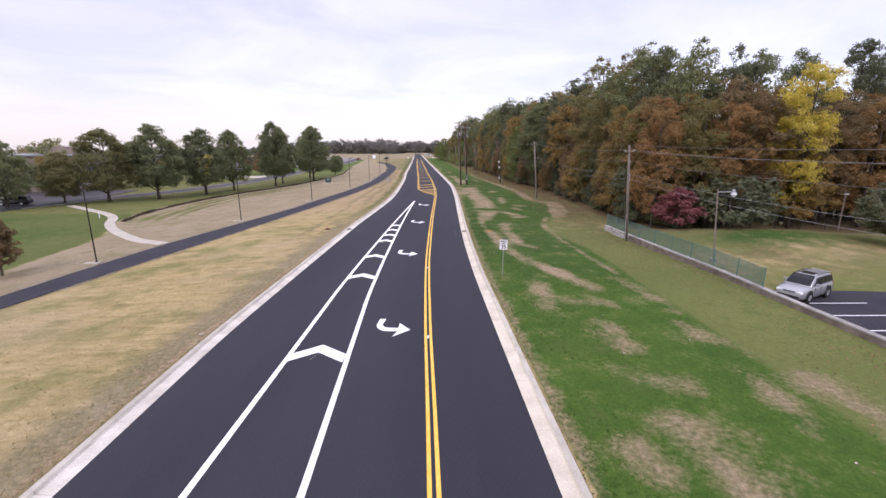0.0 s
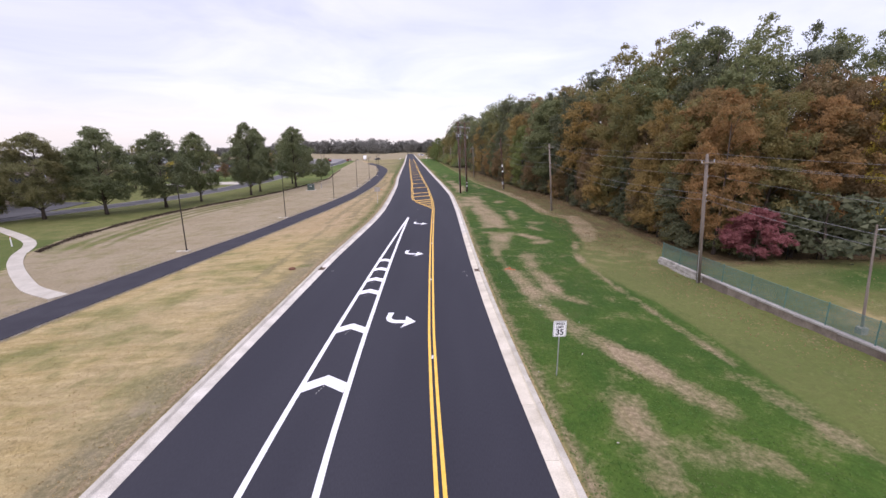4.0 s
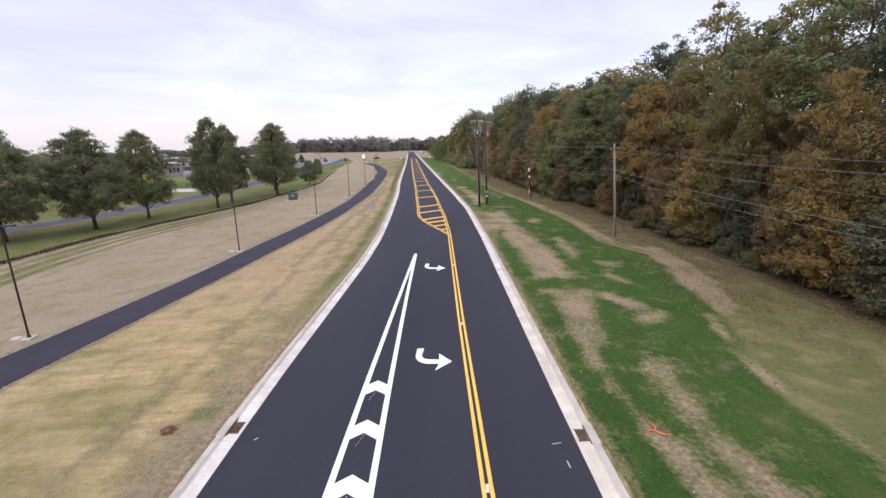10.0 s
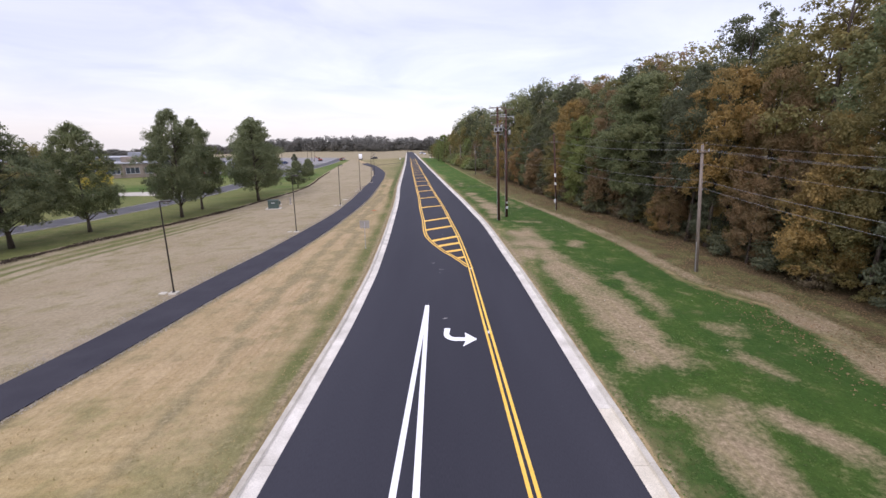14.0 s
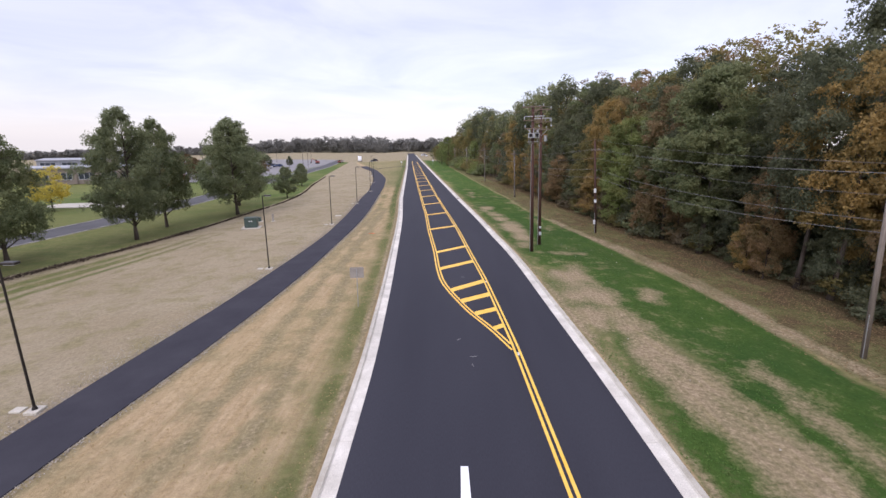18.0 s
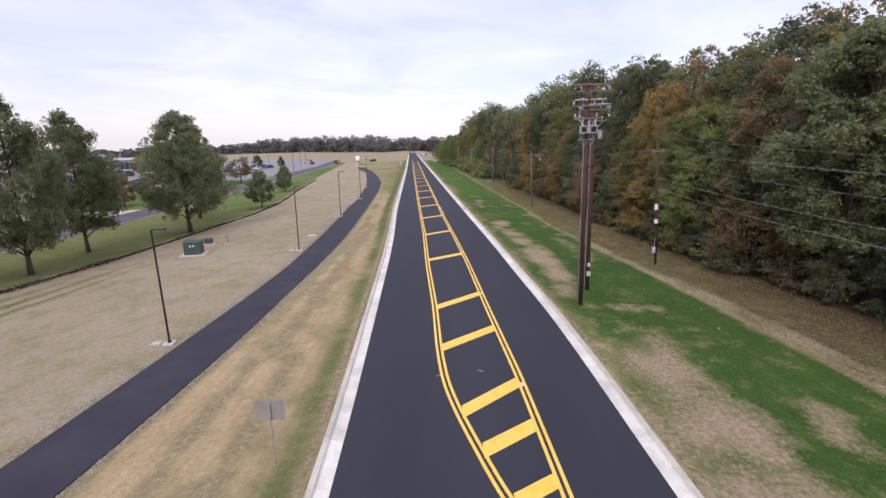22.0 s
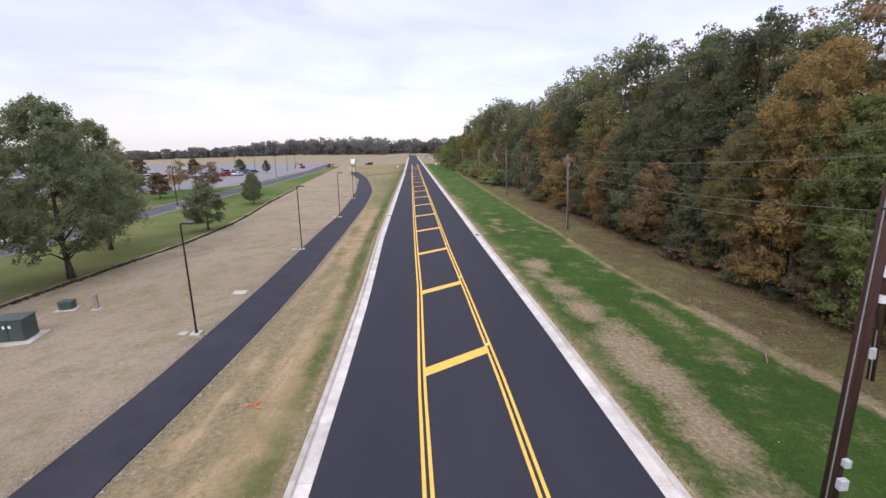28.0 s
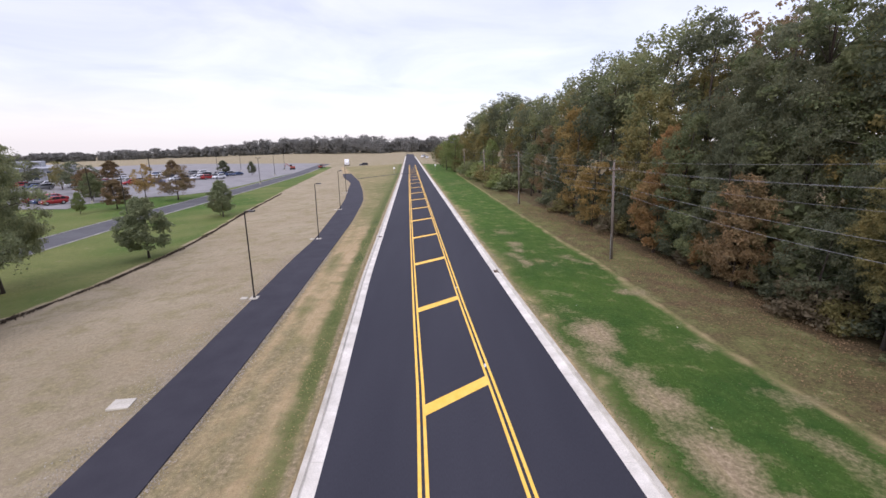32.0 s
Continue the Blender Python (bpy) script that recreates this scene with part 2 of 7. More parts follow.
def ground_material():
    """Turf, straw, bare soil and leaf litter, by the shares stored with the ground's points."""
    m, n, l, b = material("ground_cover", 0.95, 0, 0.1)
    share = {}
    for k in ("turf", "soil", "litter", "olive", "lush", "dust"):
        a = n.new("ShaderNodeAttribute")
        a.attribute_name = k
        share[k] = a.outputs["Fac"]
    big = noise_node(n, l, 0.10, 5, 0.6)
    mid = noise_node(n, l, 0.55, 5, 0.62)
    streak = noise_node(n, l, 0.9, 5, 0.6, stretch=(0.5, 2.4, 1, -24))
    mown = noise_node(n, l, 1.6, 4, 0.6, stretch=(2.2, 0.16, 1, 4))
    fine = noise_node(n, l, 5.0, 5, 0.68)
    grain = noise_node(n, l, 26.0, 4, 0.75)
    straw = mixc(n, l, ramp(n, l, streak, (0.34, (0, 0, 0)), (0.66, (1, 1, 1))), (0.325, 0.250, 0.112), (0.445, 0.352, 0.184))
    straw = mixc(n, l, ramp(n, l, mid, (0.50, (0, 0, 0)), (0.74, (0.7, 0.7, 0.7))), straw, (0.25, 0.215, 0.075))
    straw = mixc(n, l, ramp(n, l, big, (0.45, (0, 0, 0)), (0.65, (0.5, 0.5, 0.5))), straw, (0.37, 0.30, 0.19))
    turf = mixc(n, l, ramp(n, l, mid, (0.3, (0, 0, 0)), (0.7, (1, 1, 1))), (0.027, 0.061, 0.0125), (0.056, 0.096, 0.021))
    turf = mixc(n, l, ramp(n, l, big, (0.40, (0.75, 0.75, 0.75)), (0.56, (0, 0, 0))), turf, (0.021, 0.056, 0.015))
    turf = mixc(n, l, share["lush"], turf, mixc(n, l, ramp(n, l, mid, (0.3, (0, 0, 0)), (0.7, (1, 1, 1))), (0.039, 0.092, 0.0145), (0.085, 0.140, 0.026)))
    turf = mixc(n, l, ramp(n, l, mown, (0.45, (0, 0, 0)), (0.75, (0.22, 0.22, 0.22))), turf, (0.095, 0.13, 0.03))
    turf = mixc(n, l, ramp(n, l, fine, (0.58, (0, 0, 0)), (0.8, (0.16, 0.16, 0.16))), turf, (0.16, 0.16, 0.06))
    olive = mixc(n, l, ramp(n, l, mid, (0.3, (0, 0, 0)), (0.7, (1, 1, 1))), (0.095, 0.115, 0.038), (0.175, 0.165, 0.068))
    olive = mixc(n, l, ramp(n, l, streak, (0.52, (0, 0, 0)), (0.75, (0.5, 0.5, 0.5))), olive, (0.23, 0.19, 0.09))
    fresh = mixc(n, l, ramp(n, l, mid, (0.3, (0, 0, 0)), (0.7, (1, 1, 1))), (0.115, 0.148, 0.040), (0.185, 0.195, 0.062))
    olive = mixc(n, l, maths(n, l, "MULTIPLY", share["lush"], 0.75), olive, fresh)
    soil = mixc(n, l, ramp(n, l, fine, (0.3, (0, 0, 0)), (0.7, (1, 1, 1))), (0.235, 0.18, 0.105), (0.345, 0.272, 0.178))
    soil = mixc(n, l, ramp(n, l, mown, (0.5, (0, 0, 0)), (0.7, (0.5, 0.5, 0.5))), soil, (0.24, 0.205, 0.09))
    litter = mixc(n, l, ramp(n, l, fine, (0.3, (0, 0, 0)), (0.7, (1, 1, 1))), (0.066, 0.048, 0.026), (0.168, 0.118, 0.062))
    litter = mixc(n, l, ramp(n, l, mid, (0.45, (0, 0, 0)), (0.68, (0.75, 0.75, 0.75))), litter, (0.100, 0.100, 0.042))
    litter = mixc(n, l, ramp(n, l, mown, (0.55, (0, 0, 0)), (0.75, (0.5, 0.5, 0.5))), litter, (0.17, 0.128, 0.072))

    def edge(mask, wobble=0.5, hard=0.14):
        """A share made ragged by noise at three scales."""
        v = maths(n, l, "ADD", mask, maths(n, l, "MULTIPLY", maths(n, l, "SUBTRACT", mid, 0.5), wobble * 1.5))
        v = maths(n, l, "ADD", v, maths(n, l, "MULTIPLY", maths(n, l, "SUBTRACT", fine, 0.5), wobble * 0.5))
        v = maths(n, l, "ADD", v, maths(n, l, "MULTIPLY", maths(n, l, "SUBTRACT", grain, 0.5), wobble * 0.12))
        return ramp(n, l, v, (0.5 - hard, (0, 0, 0)), (0.5 + hard, (1, 1, 1)))

    drill = noise_node(n, l, 1.1, 5, 0.6, stretch=(0.16, 2.2, 1, 7))
    straw = mixc(n, l, 0.27, straw, ramp(n, l, mixc(n, l, share["lush"], mown, drill), (0.36, (0.74, 0.78, 0.66)), (0.50, (1.0, 1.0, 1.0)), (0.64, (1.22, 1.2, 1.16))), "MULTIPLY")
    tan = mixc(n, l, ramp(n, l, mown, (0.36, (0, 0, 0)), (0.64, (1, 1, 1))), (0.345, 0.254, 0.140), (0.415, 0.315, 0.188))
    tan = mixc(n, l, ramp(n, l, big, (0.45, (0, 0, 0)), (0.62, (0.5, 0.5, 0.5))), tan, (0.33, 0.255, 0.135))
    straw = mixc(n, l, share["lush"], tan, straw)
    dust = mixc(n, l, ramp(n, l, big, (0.36, (0, 0, 0)), (0.64, (1, 1, 1))), (0.278, 0.228, 0.147), (0.320, 0.267, 0.180))
    dust = mixc(n, l, ramp(n, l, mown, (0.40, (0.16, 0.16, 0.16)), (0.56, (0, 0, 0))), dust, (0.24, 0.21, 0.14))
    dust = mixc(n, l, ramp(n, l, mid, (0.50, (0, 0, 0)), (0.72, (0.42, 0.42, 0.42))), dust, (0.255, 0.22, 0.105))
    c = mixc(n, l, edge(share["dust"], 0.5, 0.3), straw, dust)
    c = mixc(n, l, edge(share["litter"]), c, litter)
    c = mixc(n, l, edge(share["olive"], 0.7, 0.25), c, olive)
    c = mixc(n, l, edge(share["turf"], 0.75, 0.20), c, turf)
    sparse = mixc(n, l, ramp(n, l, fine, (0.3, (0, 0, 0)), (0.7, (1, 1, 1))), (0.085, 0.105, 0.034), (0.205, 0.18, 0.085))
    c = mixc(n, l, edge(maths(n, l, "ADD", share["soil"], 0.12), 0.95, 0.30), c, sparse)
    c = mixc(n, l, edge(share["soil"], 0.95, 0.36), c, soil)
    c = mixc(n, l, 0.6, c, ramp(n, l, grain, (0.3, (0.52, 0.52, 0.52)), (0.7, (1.42, 1.42, 1.42))), "MULTIPLY")
    c = mixc(n, l, 0.62, c, ramp(n, l, fine, (0.28, (0.62, 0.62, 0.62)), (0.72, (1.38, 1.38, 1.38))), "MULTIPLY")
    l.new(c, b.inputs["Base Color"])
    bump(n, l, b, maths(n, l, "ADD", fine, grain), 0.7, 0.06)
    return m


GROUND = ground_material()

TEAL = surface("teal_fence_coating", (0.065, 0.15, 0.13), (0.10, 0.20, 0.175), 3, 30, 0.55, 0, 0.4, 0.1, 0.002)
TRANSFORMER = surface("transformer_green", (0.042, 0.068, 0.058), (0.058, 0.088, 0.077), 1.5, 30, 0.5, 0, 0.45, 0.1, 0.003)
DARK_STONE = surface("stained_wall_face", (0.13, 0.105, 0.085), (0.24, 0.205, 0.17), 1.3, 14, 0.95, 0, 0.15, 0.7, 0.02, 0.12)
BLOCK = surface("rough_block", (0.30, 0.285, 0.255), (0.50, 0.475, 0.43), 2.2, 12, 0.95, 0, 0.15, 0.9, 0.03, 0.15)
RUBBER = surface("tyre_rubber", (0.018, 0.018, 0.019), (0.03, 0.03, 0.031), 4, 40, 0.85, 0, 0.2, 0.2, 0.004)
RIM = surface("alloy_rim", (0.45, 0.46, 0.47), (0.55, 0.56, 0.57), 4, 40, 0.35, 0.8, 0.5, 0.05, 0.002)
SILVER = surface("silver_car_paint", (0.36, 0.37, 0.38), (0.40, 0.41, 0.42), 1, 90, 0.30, 0.5, 0.6, 0.0)
DARK_GLASS = surface("tinted_car_glass", (0.012, 0.014, 0.016), (0.02, 0.022, 0.025), 1, 10, 0.22, 0.0, 0.2, 0.0)
LAMP_LENS = surface("lamp_lens", (0.72, 0.73, 0.74), (0.82, 0.83, 0.84), 2, 20, 0.15, 0.0, 0.6, 0.0)
RED_LENS = surface("red_lens", (0.30, 0.015, 0.015), (0.42, 0.03, 0.03), 2, 20, 0.2, 0.0, 0.6, 0.0)
BLACK = surface("black_plastic", (0.012, 0.012, 0.013), (0.025, 0.025, 0.026), 3, 30, 0.6, 0, 0.3, 0.1, 0.003)
SIGN_WHITE = surface("white_sign_sheet", (0.78, 0.79, 0.80), (0.84, 0.85, 0.86), 1, 30, 0.45, 0, 0.5, 0.0)
SIGN_BACK = surface("bare_sign_aluminium", (0.30, 0.275, 0.25), (0.37, 0.345, 0.315), 1.5, 30, 0.55, 0.3, 0.5, 0.05, 0.002)
SIGN_BLACK = surface("black_sign_ink", (0.02, 0.02, 0.03), (0.03, 0.03, 0.04), 1, 30, 0.5, 0, 0.4, 0.0)
ARM_WOOD = surface("crossarm_wood", (0.15, 0.115, 0.085), (0.24, 0.19, 0.145), 1.5, 20, 0.9, 0, 0.2, 0.5, 0.01, 0.1, stretch=(0.5, 8, 8))
PORCELAIN = surface("insulator_porcelain", (0.36, 0.38, 0.39), (0.48, 0.50, 0.51), 3, 20, 0.25, 0, 0.6, 0.0)
BRICK_RED = surface("brick_facade", (0.21, 0.125, 0.095), (0.29, 0.18, 0.14), 0.6, 12, 0.9, 0, 0.2, 0.3, 0.02)
TAN_WALL = surface("tan_facade", (0.24, 0.20, 0.165), (0.31, 0.265, 0.22), 0.6, 12, 0.9, 0, 0.2, 0.3, 0.02)
WHITE_WALL = surface("white_metal_facade", (0.24, 0.25, 0.27), (0.32, 0.335, 0.355), 0.6, 12, 0.5, 0, 0.4, 0.1, 0.01)
ROOF_GREY = surface("grey_roof", (0.30, 0.31, 0.33), (0.40, 0.41, 0.43), 0.5, 8, 0.8, 0, 0.3, 0.2, 0.02)
WINDOW_GLASS = surface("facade_glass", (0.035, 0.045, 0.055), (0.06, 0.07, 0.085), 1, 6, 0.25, 0, 0.4, 0.0)
RED_PAINT = surface("red_machine_paint", (0.26, 0.06, 0.045), (0.34, 0.085, 0.06), 2, 20, 0.45, 0, 0.5, 0.1, 0.003)
ORANGE_CLOTH = surface("orange_marker", (0.62, 0.13, 0.05), (0.72, 0.20, 0.09), 3, 30, 0.8, 0, 0.2, 0.2, 0.01)
# bank soil, much darker than the ground around it
BANK_SOIL = surface("dark_bank_soil", (0.05, 0.038, 0.028), (0.10, 0.078, 0.055), 1.5, 9, 0.95, 0, 0.1, 0.8, 0.05)
CAR_PAINTS = [surface(f"car_paint_{w}", c, tuple(v * 1.1 for v in c), 1, 90, 0.3, 0.3, 0.6, 0.0) for w, c in (("white", (0.62, 0.63, 0.64)), ("grey", (0.16, 0.165, 0.17)), ("black", (0.02, 0.02, 0.022)), ("red", (0.28, 0.02, 0.02)), ("blue", (0.04, 0.07, 0.15)), ("pale", (0.40, 0.39, 0.36)))]

# ---- helpers for building ----
def mesh_from(name, verts, faces, mat, smooth=False):
    me = bpy.data.meshes.new(name)
    me.from_pydata([tuple(v) for v in verts], [], faces)
    if smooth:
        me.polygons.foreach_set("use_smooth", [True] * len(me.polygons))
    me.materials.append(mat)
    me.update()
    return me


def empty(name, at=(0, 0, 0), rz=0.0):
    ob = new(name)
    ob.empty_display_size = 0.3
    ob.matrix_world = pose(*at, 0, 0, rz)
    return ob


def child(name, me, parent, label="", kind=""):
    ob = new(name, me)
    ob.parent = parent
    return tagged(ob, label, kind=kind)


def part(name, bm, mat, parent, label=""):
    """Links a bmesh as one mesh object under a thing or a part."""
    me = bpy.data.meshes.new(name)
    bm.to_mesh(me)
    bm.free()
    me.materials.append(mat)
    return child(name, me, parent, label)


def box(bm, c, s, rot=None, bevel=0.0):
    m = Matrix.Translation(c) @ (rot.to_4x4() if rot else Matrix.Identity(4)) @ Matrix.Diagonal((*s, 1))
    r = bmesh.ops.create_cube(bm, size=1.0, matrix=m)
    if bevel:
        edges = {e for v in r["verts"] for e in v.link_edges}
        bmesh.ops.bevel(bm, geom=list(edges), offset=bevel, segments=2, affect="EDGES", profile=0.5)
    return bm


def rod(bm, a, b, r0, r1=None, seg=8):
    a, b = Vector(a), Vector(b)
    q = (b - a).to_track_quat("Z", "Y").to_matrix().to_4x4()
    bmesh.ops.create_cone(bm, cap_ends=True, segments=seg, radius1=r0, radius2=r0 if r1 is None else r1, depth=(b - a).length,
                          matrix=Matrix.Translation((a + b) / 2) @ q)
    return bm


def shade_smooth(ob):
    ob.data.polygons.foreach_set("use_smooth", [True] * len(ob.data.polygons))
    return ob


def curve(keys, soft=9):
    """A smooth line x(y) through a few (y, x) pairs."""
    ys, xs = np.array(keys, float).T
    grid = np.arange(-80, 620, 1.0)
    vals = np.interp(grid, ys, xs)
    slope0, slope1 = (xs[1] - xs[0]) / (ys[1] - ys[0]), (xs[-1] - xs[-2]) / (ys[-1] - ys[-2])
    vals = np.where(grid < ys[0], xs[0] + slope0 * (grid - ys[0]), vals)
    vals = np.where(grid > ys[-1], xs[-1] + slope1 * (grid - ys[-1]), vals)
    k = np.hanning(soft + 2)[1:-1]
    vals = np.convolve(np.pad(vals, soft // 2, mode="reflect", reflect_type="odd"), k / k.sum(), mode="valid")
    return lambda y: np.interp(y, grid, vals)


# ---- plan: lines of the road, path and wood ----
LEFT = curve([(5, -9.75), (16, -10.35), (30, -10.4), (47, -10.38), (55, -10.15), (66, -9.85), (76, -9.95), (88, -10.55), (100, -11.3), (111, -12.0), (121, -12.75), (141, -14.6), (248, -22.4), (330, -29)])
RIGHT = curve([(5, 3.75), (18, 2.85), (27, 2.25), (36, 1.85), (47, 1.55), (60, 1.3), (76, 1.0), (83, 0.72), (92, 0.42), (98, 0.12), (107, -0.7), (115, -1.35), (123, -2.1), (139, -3.65), (220, -11.2), (324, -20.8)])
CENTRE = curve([(5, 0.35), (10, 0.0), (17, -0.52), (25, -1.02), (31, -1.33), (41, -1.66), (54, -2.02), (64, -2.22), (72, -2.38), (78, -2.5), (90, -3.1), (98, -3.75), (110, -4.62), (122, -5.72), (135, -7.0), (220, -14.4), (308, -22.0)], 5)
MEDIAN = curve([(78, -2.75), (80.5, -3.6), (83, -4.75), (87, -6.0), (89.5, -6.62), (93, -6.98), (99, -7.36), (110, -8.35), (123, -9.28), (132, -10.1), (156, -12.2), (240, -19.3), (324, -26)], 3)
PATH_L = curve([(0, -30.2), (20, -29.6), (30, -29.3), (38, -28.7), (43, -27.9), (51, -26.5), (60, -25.0), (66, -24.3), (72, -23.9), (78, -23.3), (84, -22.55), (94, -21.85), (102, -21.4), (110, -21.25), (119, -21.7), (125, -22.0), (138, -23.0), (148, -23.8), (157, -24.2), (184, -27.5), (195, -29.1), (217, -33.2), (234, -36.2), (262, -45), (279, -49)])
PATH_R = curve([(0, -28.0), (20, -27.0), (30, -25.7), (36, -24.9), (43, -23.9), (53, -22.7), (58, -22.1), (65, -21.25), (70, -20.8), (78, -19.8), (85, -19.15), (94, -18.6), (102, -18.5), (110, -18.4), (118, -18.5), (127, -18.9), (140, -19.8), (155, -20.9), (169, -22.0), (185, -23.8), (194, -25.0), (212, -28.6), (237, -34.2), (243, -35.8), (283, -47)])
WOOD = curve([(44, 25.5), (50, 23.0), (63, 22.8), (76, 22.0), (87, 20.8), (94, 20.0), (101, 19.0), (107, 18.0), (116, 16.8), (128, 15.5), (144, 14.2), (156, 12.9), (170, 11.0), (220, 5.7), (300, -2.5), (360, -8)])
BERM = curve([(20, -34.6), (29, -35.4), (33, -36.9), (39, -38.0), (43, -38.7), (48, -41.5), (55, -45.5), (62, -47.6), (72, -48.6), (84, -48.2), (95, -46.2), (105, -43.8), (117, -41.8), (130, -40.7), (144, -39.3), (156, -39.9), (167, -41.7), (181, -44.5), (225, -51.4), (310, -62.5)])
LANE_E = curve([(40, -86), (55, -78), (64, -72.5), (80, -67), (92, -61.8), (105, -58.2), (125, -56.4), (150, -56.8), (175, -59.2), (224, -61.2), (277, -64.5), (313, -69), (365, -76)])
WALL = curve([(-5, 23.7), (15.7, 22.0), (23, 21.35), (29, 20.85), (34.6, 19.8), (40.5, 18.9), (46.5, 18.4)], 5)
GUTTER, KERB = 0.49, 0.26
LAWN_Z = 0.05


def ground_z(x, y):
    """Height of the ground, which falls away gently on both sides of the road."""
    dl, dr = LEFT(y) - GUTTER - KERB - x, x - RIGHT(y) - GUTTER - KERB
    return LAWN_Z - 0.054 * np.clip(dl - 1, 0, 28) - 0.033 * np.clip(dr - 1, 0, 17) - 0.03 * np.clip(-x - 172, 0, 4000)


def gz(x, y):
    return float(ground_z(x, y) + yard_z(x, y))


def smooth(a, b, v):
    k = np.clip((v - a) / (b - a), 0, 1)
    return k * k * (3 - 2 * k)


def yard_z(x, y):
    """The yard behind the retaining wall lies higher, with a low mound."""
    d = x - WALL(y)
    up = np.interp(y, [-60, 24, 27, 40, 46], [0.0, 0.0, 0.22, 0.48, 0.40]) * smooth(0.02, 0.5, d) * (1 - smooth(45.5, 47.5, y))
    return up + np.where(d > 2, 0.8 * np.exp(-((x - 33.5) / 7) ** 2 - ((y - 40) / 5.0) ** 2), 0)

# ---- ground: one sheet to the horizon, cut to the kerb lines ----


def soft_noise(x, y, scale, seed):
    r = np.random.default_rng(seed)
    out = np.zeros_like(x)
    for k in range(7):
        a, f = r.uniform(0, 2 * np.pi), scale * r.uniform(0.6, 1.9)
        out += np.sin((x * np.cos(a) + y * np.sin(a)) * f + r.uniform(0, 6.28))
    return out / 7


def strip_mask(x, y, rows, soft=1.3):
    """1 inside worn strips (x0, y0, x1, y1, half width), falling to 0 around them."""
    out = np.zeros_like(x)
    for x0, y0, x1, y1, w in rows:
        dx_, dy_ = x1 - x0, y1 - y0
        k = np.clip(((x - x0) * dx_ + (y - y0) * dy_) / (dx_ * dx_ + dy_ * dy_ + 1e-6), 0, 1)
        d = np.hypot(x - x0 - k * dx_, y - y0 - k * dy_)
        out = np.maximum(out, 1 - np.clip((d - w) / soft + 0.5, 0, 1))
    return out


# worn, bare strips in the turf beside the road, from south to north
BARE_SOUTH = [(6.5, 26.8, 6.3, 20.9, 0.5), (8.1, 21.7, 10.1, 21.5, 0.5), (8.5, 28.4, 10.1, 24.2, 0.4), (8.9, 18.3, 8.8, 15.5, 0.35), (8.0, 12.8, 9.7, 12.4, 0.45),
              (8.4, 9.3, 8.9, 6.0, 0.8), (6.5, 8.4, 6.8, 7.4, 0.4), (15.3, 13.0, 16.2, 9.5, 0.9), (12.6, 27.0, 13.8, 20.8, 0.1), (12.9, 18.9, 14.3, 15.6, 0.25),
              (13.1, 13.4, 13.0, 10.1, 0.22), (5.1, 43.0, 5.5, 37.4, 0.3), (6.9, 42.0, 7.1, 38.5, 0.25)]


def chain(*pts):
    """Strip rows along a line of points (x, y, half width)."""
    return [(p[0], p[1], q[0], q[1], (p[2] + q[2]) / 2) for p, q in zip(pts, pts[1:])]


BARE_MID = [*chain((4.1, 58.4, 0.2), (6.8, 58.3, 0.35), (5.7, 56.9, 0.9), (5.2, 54.0, 1.0), (4.8, 51.5, 0.8), (4.4, 50.5, 0.2), (4.2, 48.0, 0.08), (4.4, 45.5, 0.12), (4.5, 43.3, 0.15), (5.0, 38.0, 0.25)),
            *chain((8.2, 57.6, 0.3), (9.2, 56.0, 0.9), (10.4, 55.0, 0.5), (9.0, 53.6, 0.45)), *chain((6.9, 49.3, 0.15), (7.1, 48.1, 0.4), (7.0, 46.5, 0.38), (6.8, 45.0, 0.22), (6.6, 43.1, 0.2), (7.2, 37.5, 0.28)),
            (7.6, 36.7, 8.6, 35.5, 0.4), (5.4, 36.1, 6.9, 29.9, 0.3), (6.9, 31.3, 8.7, 27.5, 0.5)]
BARE_FORK = [*chain((3.6, 91.7, 0.8), (4.4, 86.8, 1.1), (4.8, 81.6, 1.2), (5.1, 77.0, 1.5), (5.6, 70.0, 1.7), (5.8, 65.0, 1.6), (6.0, 62.2, 1.1)), *chain((9.4, 76.7, 0.3), (9.0, 68.2, 0.5)),
             *chain((5.5, 93.6, 0.5), (4.3, 90.5, 1.5), (4.6, 88.0, 2.2), (3.8, 85.0, 1.9), (3.3, 82.6, 1.5), (2.6, 80.2, 0.7)), (9.3, 87.6, 8.7, 86.0, 0.7), (10.0, 62.7, 10.9, 60.6, 0.3)]
BARE_NORTH = [*chain((1.6, 114.6, 0.7), (2.0, 112.6, 1.0), (2.9, 109.1, 1.2), (2.9, 104.3, 0.9), (2.2, 101.5, 0.5)), (3.6, 99.0, 7.6, 99.2, 0.45), *chain((1.1, 131.0, 0.8), (0.8, 129.0, 1.1), (0.5, 126.6, 0.5)),
              *chain((1.2, 125.2, 0.5), (1.5, 123.5, 0.85), (1.9, 121.5, 0.95), (1.8, 119.3, 0.9), (1.7, 117.7, 0.5)), *chain((3.3, 116.6, 0.4), (2.8, 114.7, 1.3), (2.5, 112.1, 1.45), (2.8, 110.2, 1.1)), *chain((6.6, 120.9, 0.22), (7.0, 118.5, 0.42), (7.1, 116.5, 0.5)),
              (7.5, 113.4, 7.5, 111.6, 0.22), (5.8, 137.7, 7.0, 137.5, 0.4), (6.5, 124.0, 8.7, 123.1, 0.25), (-1.3, 148.6, -0.3, 145.2, 0.4), (-0.3, 153.8, -0.5, 150.0, 0.4), (4.0, 148.0, 5.7, 145.4, 0.25)]
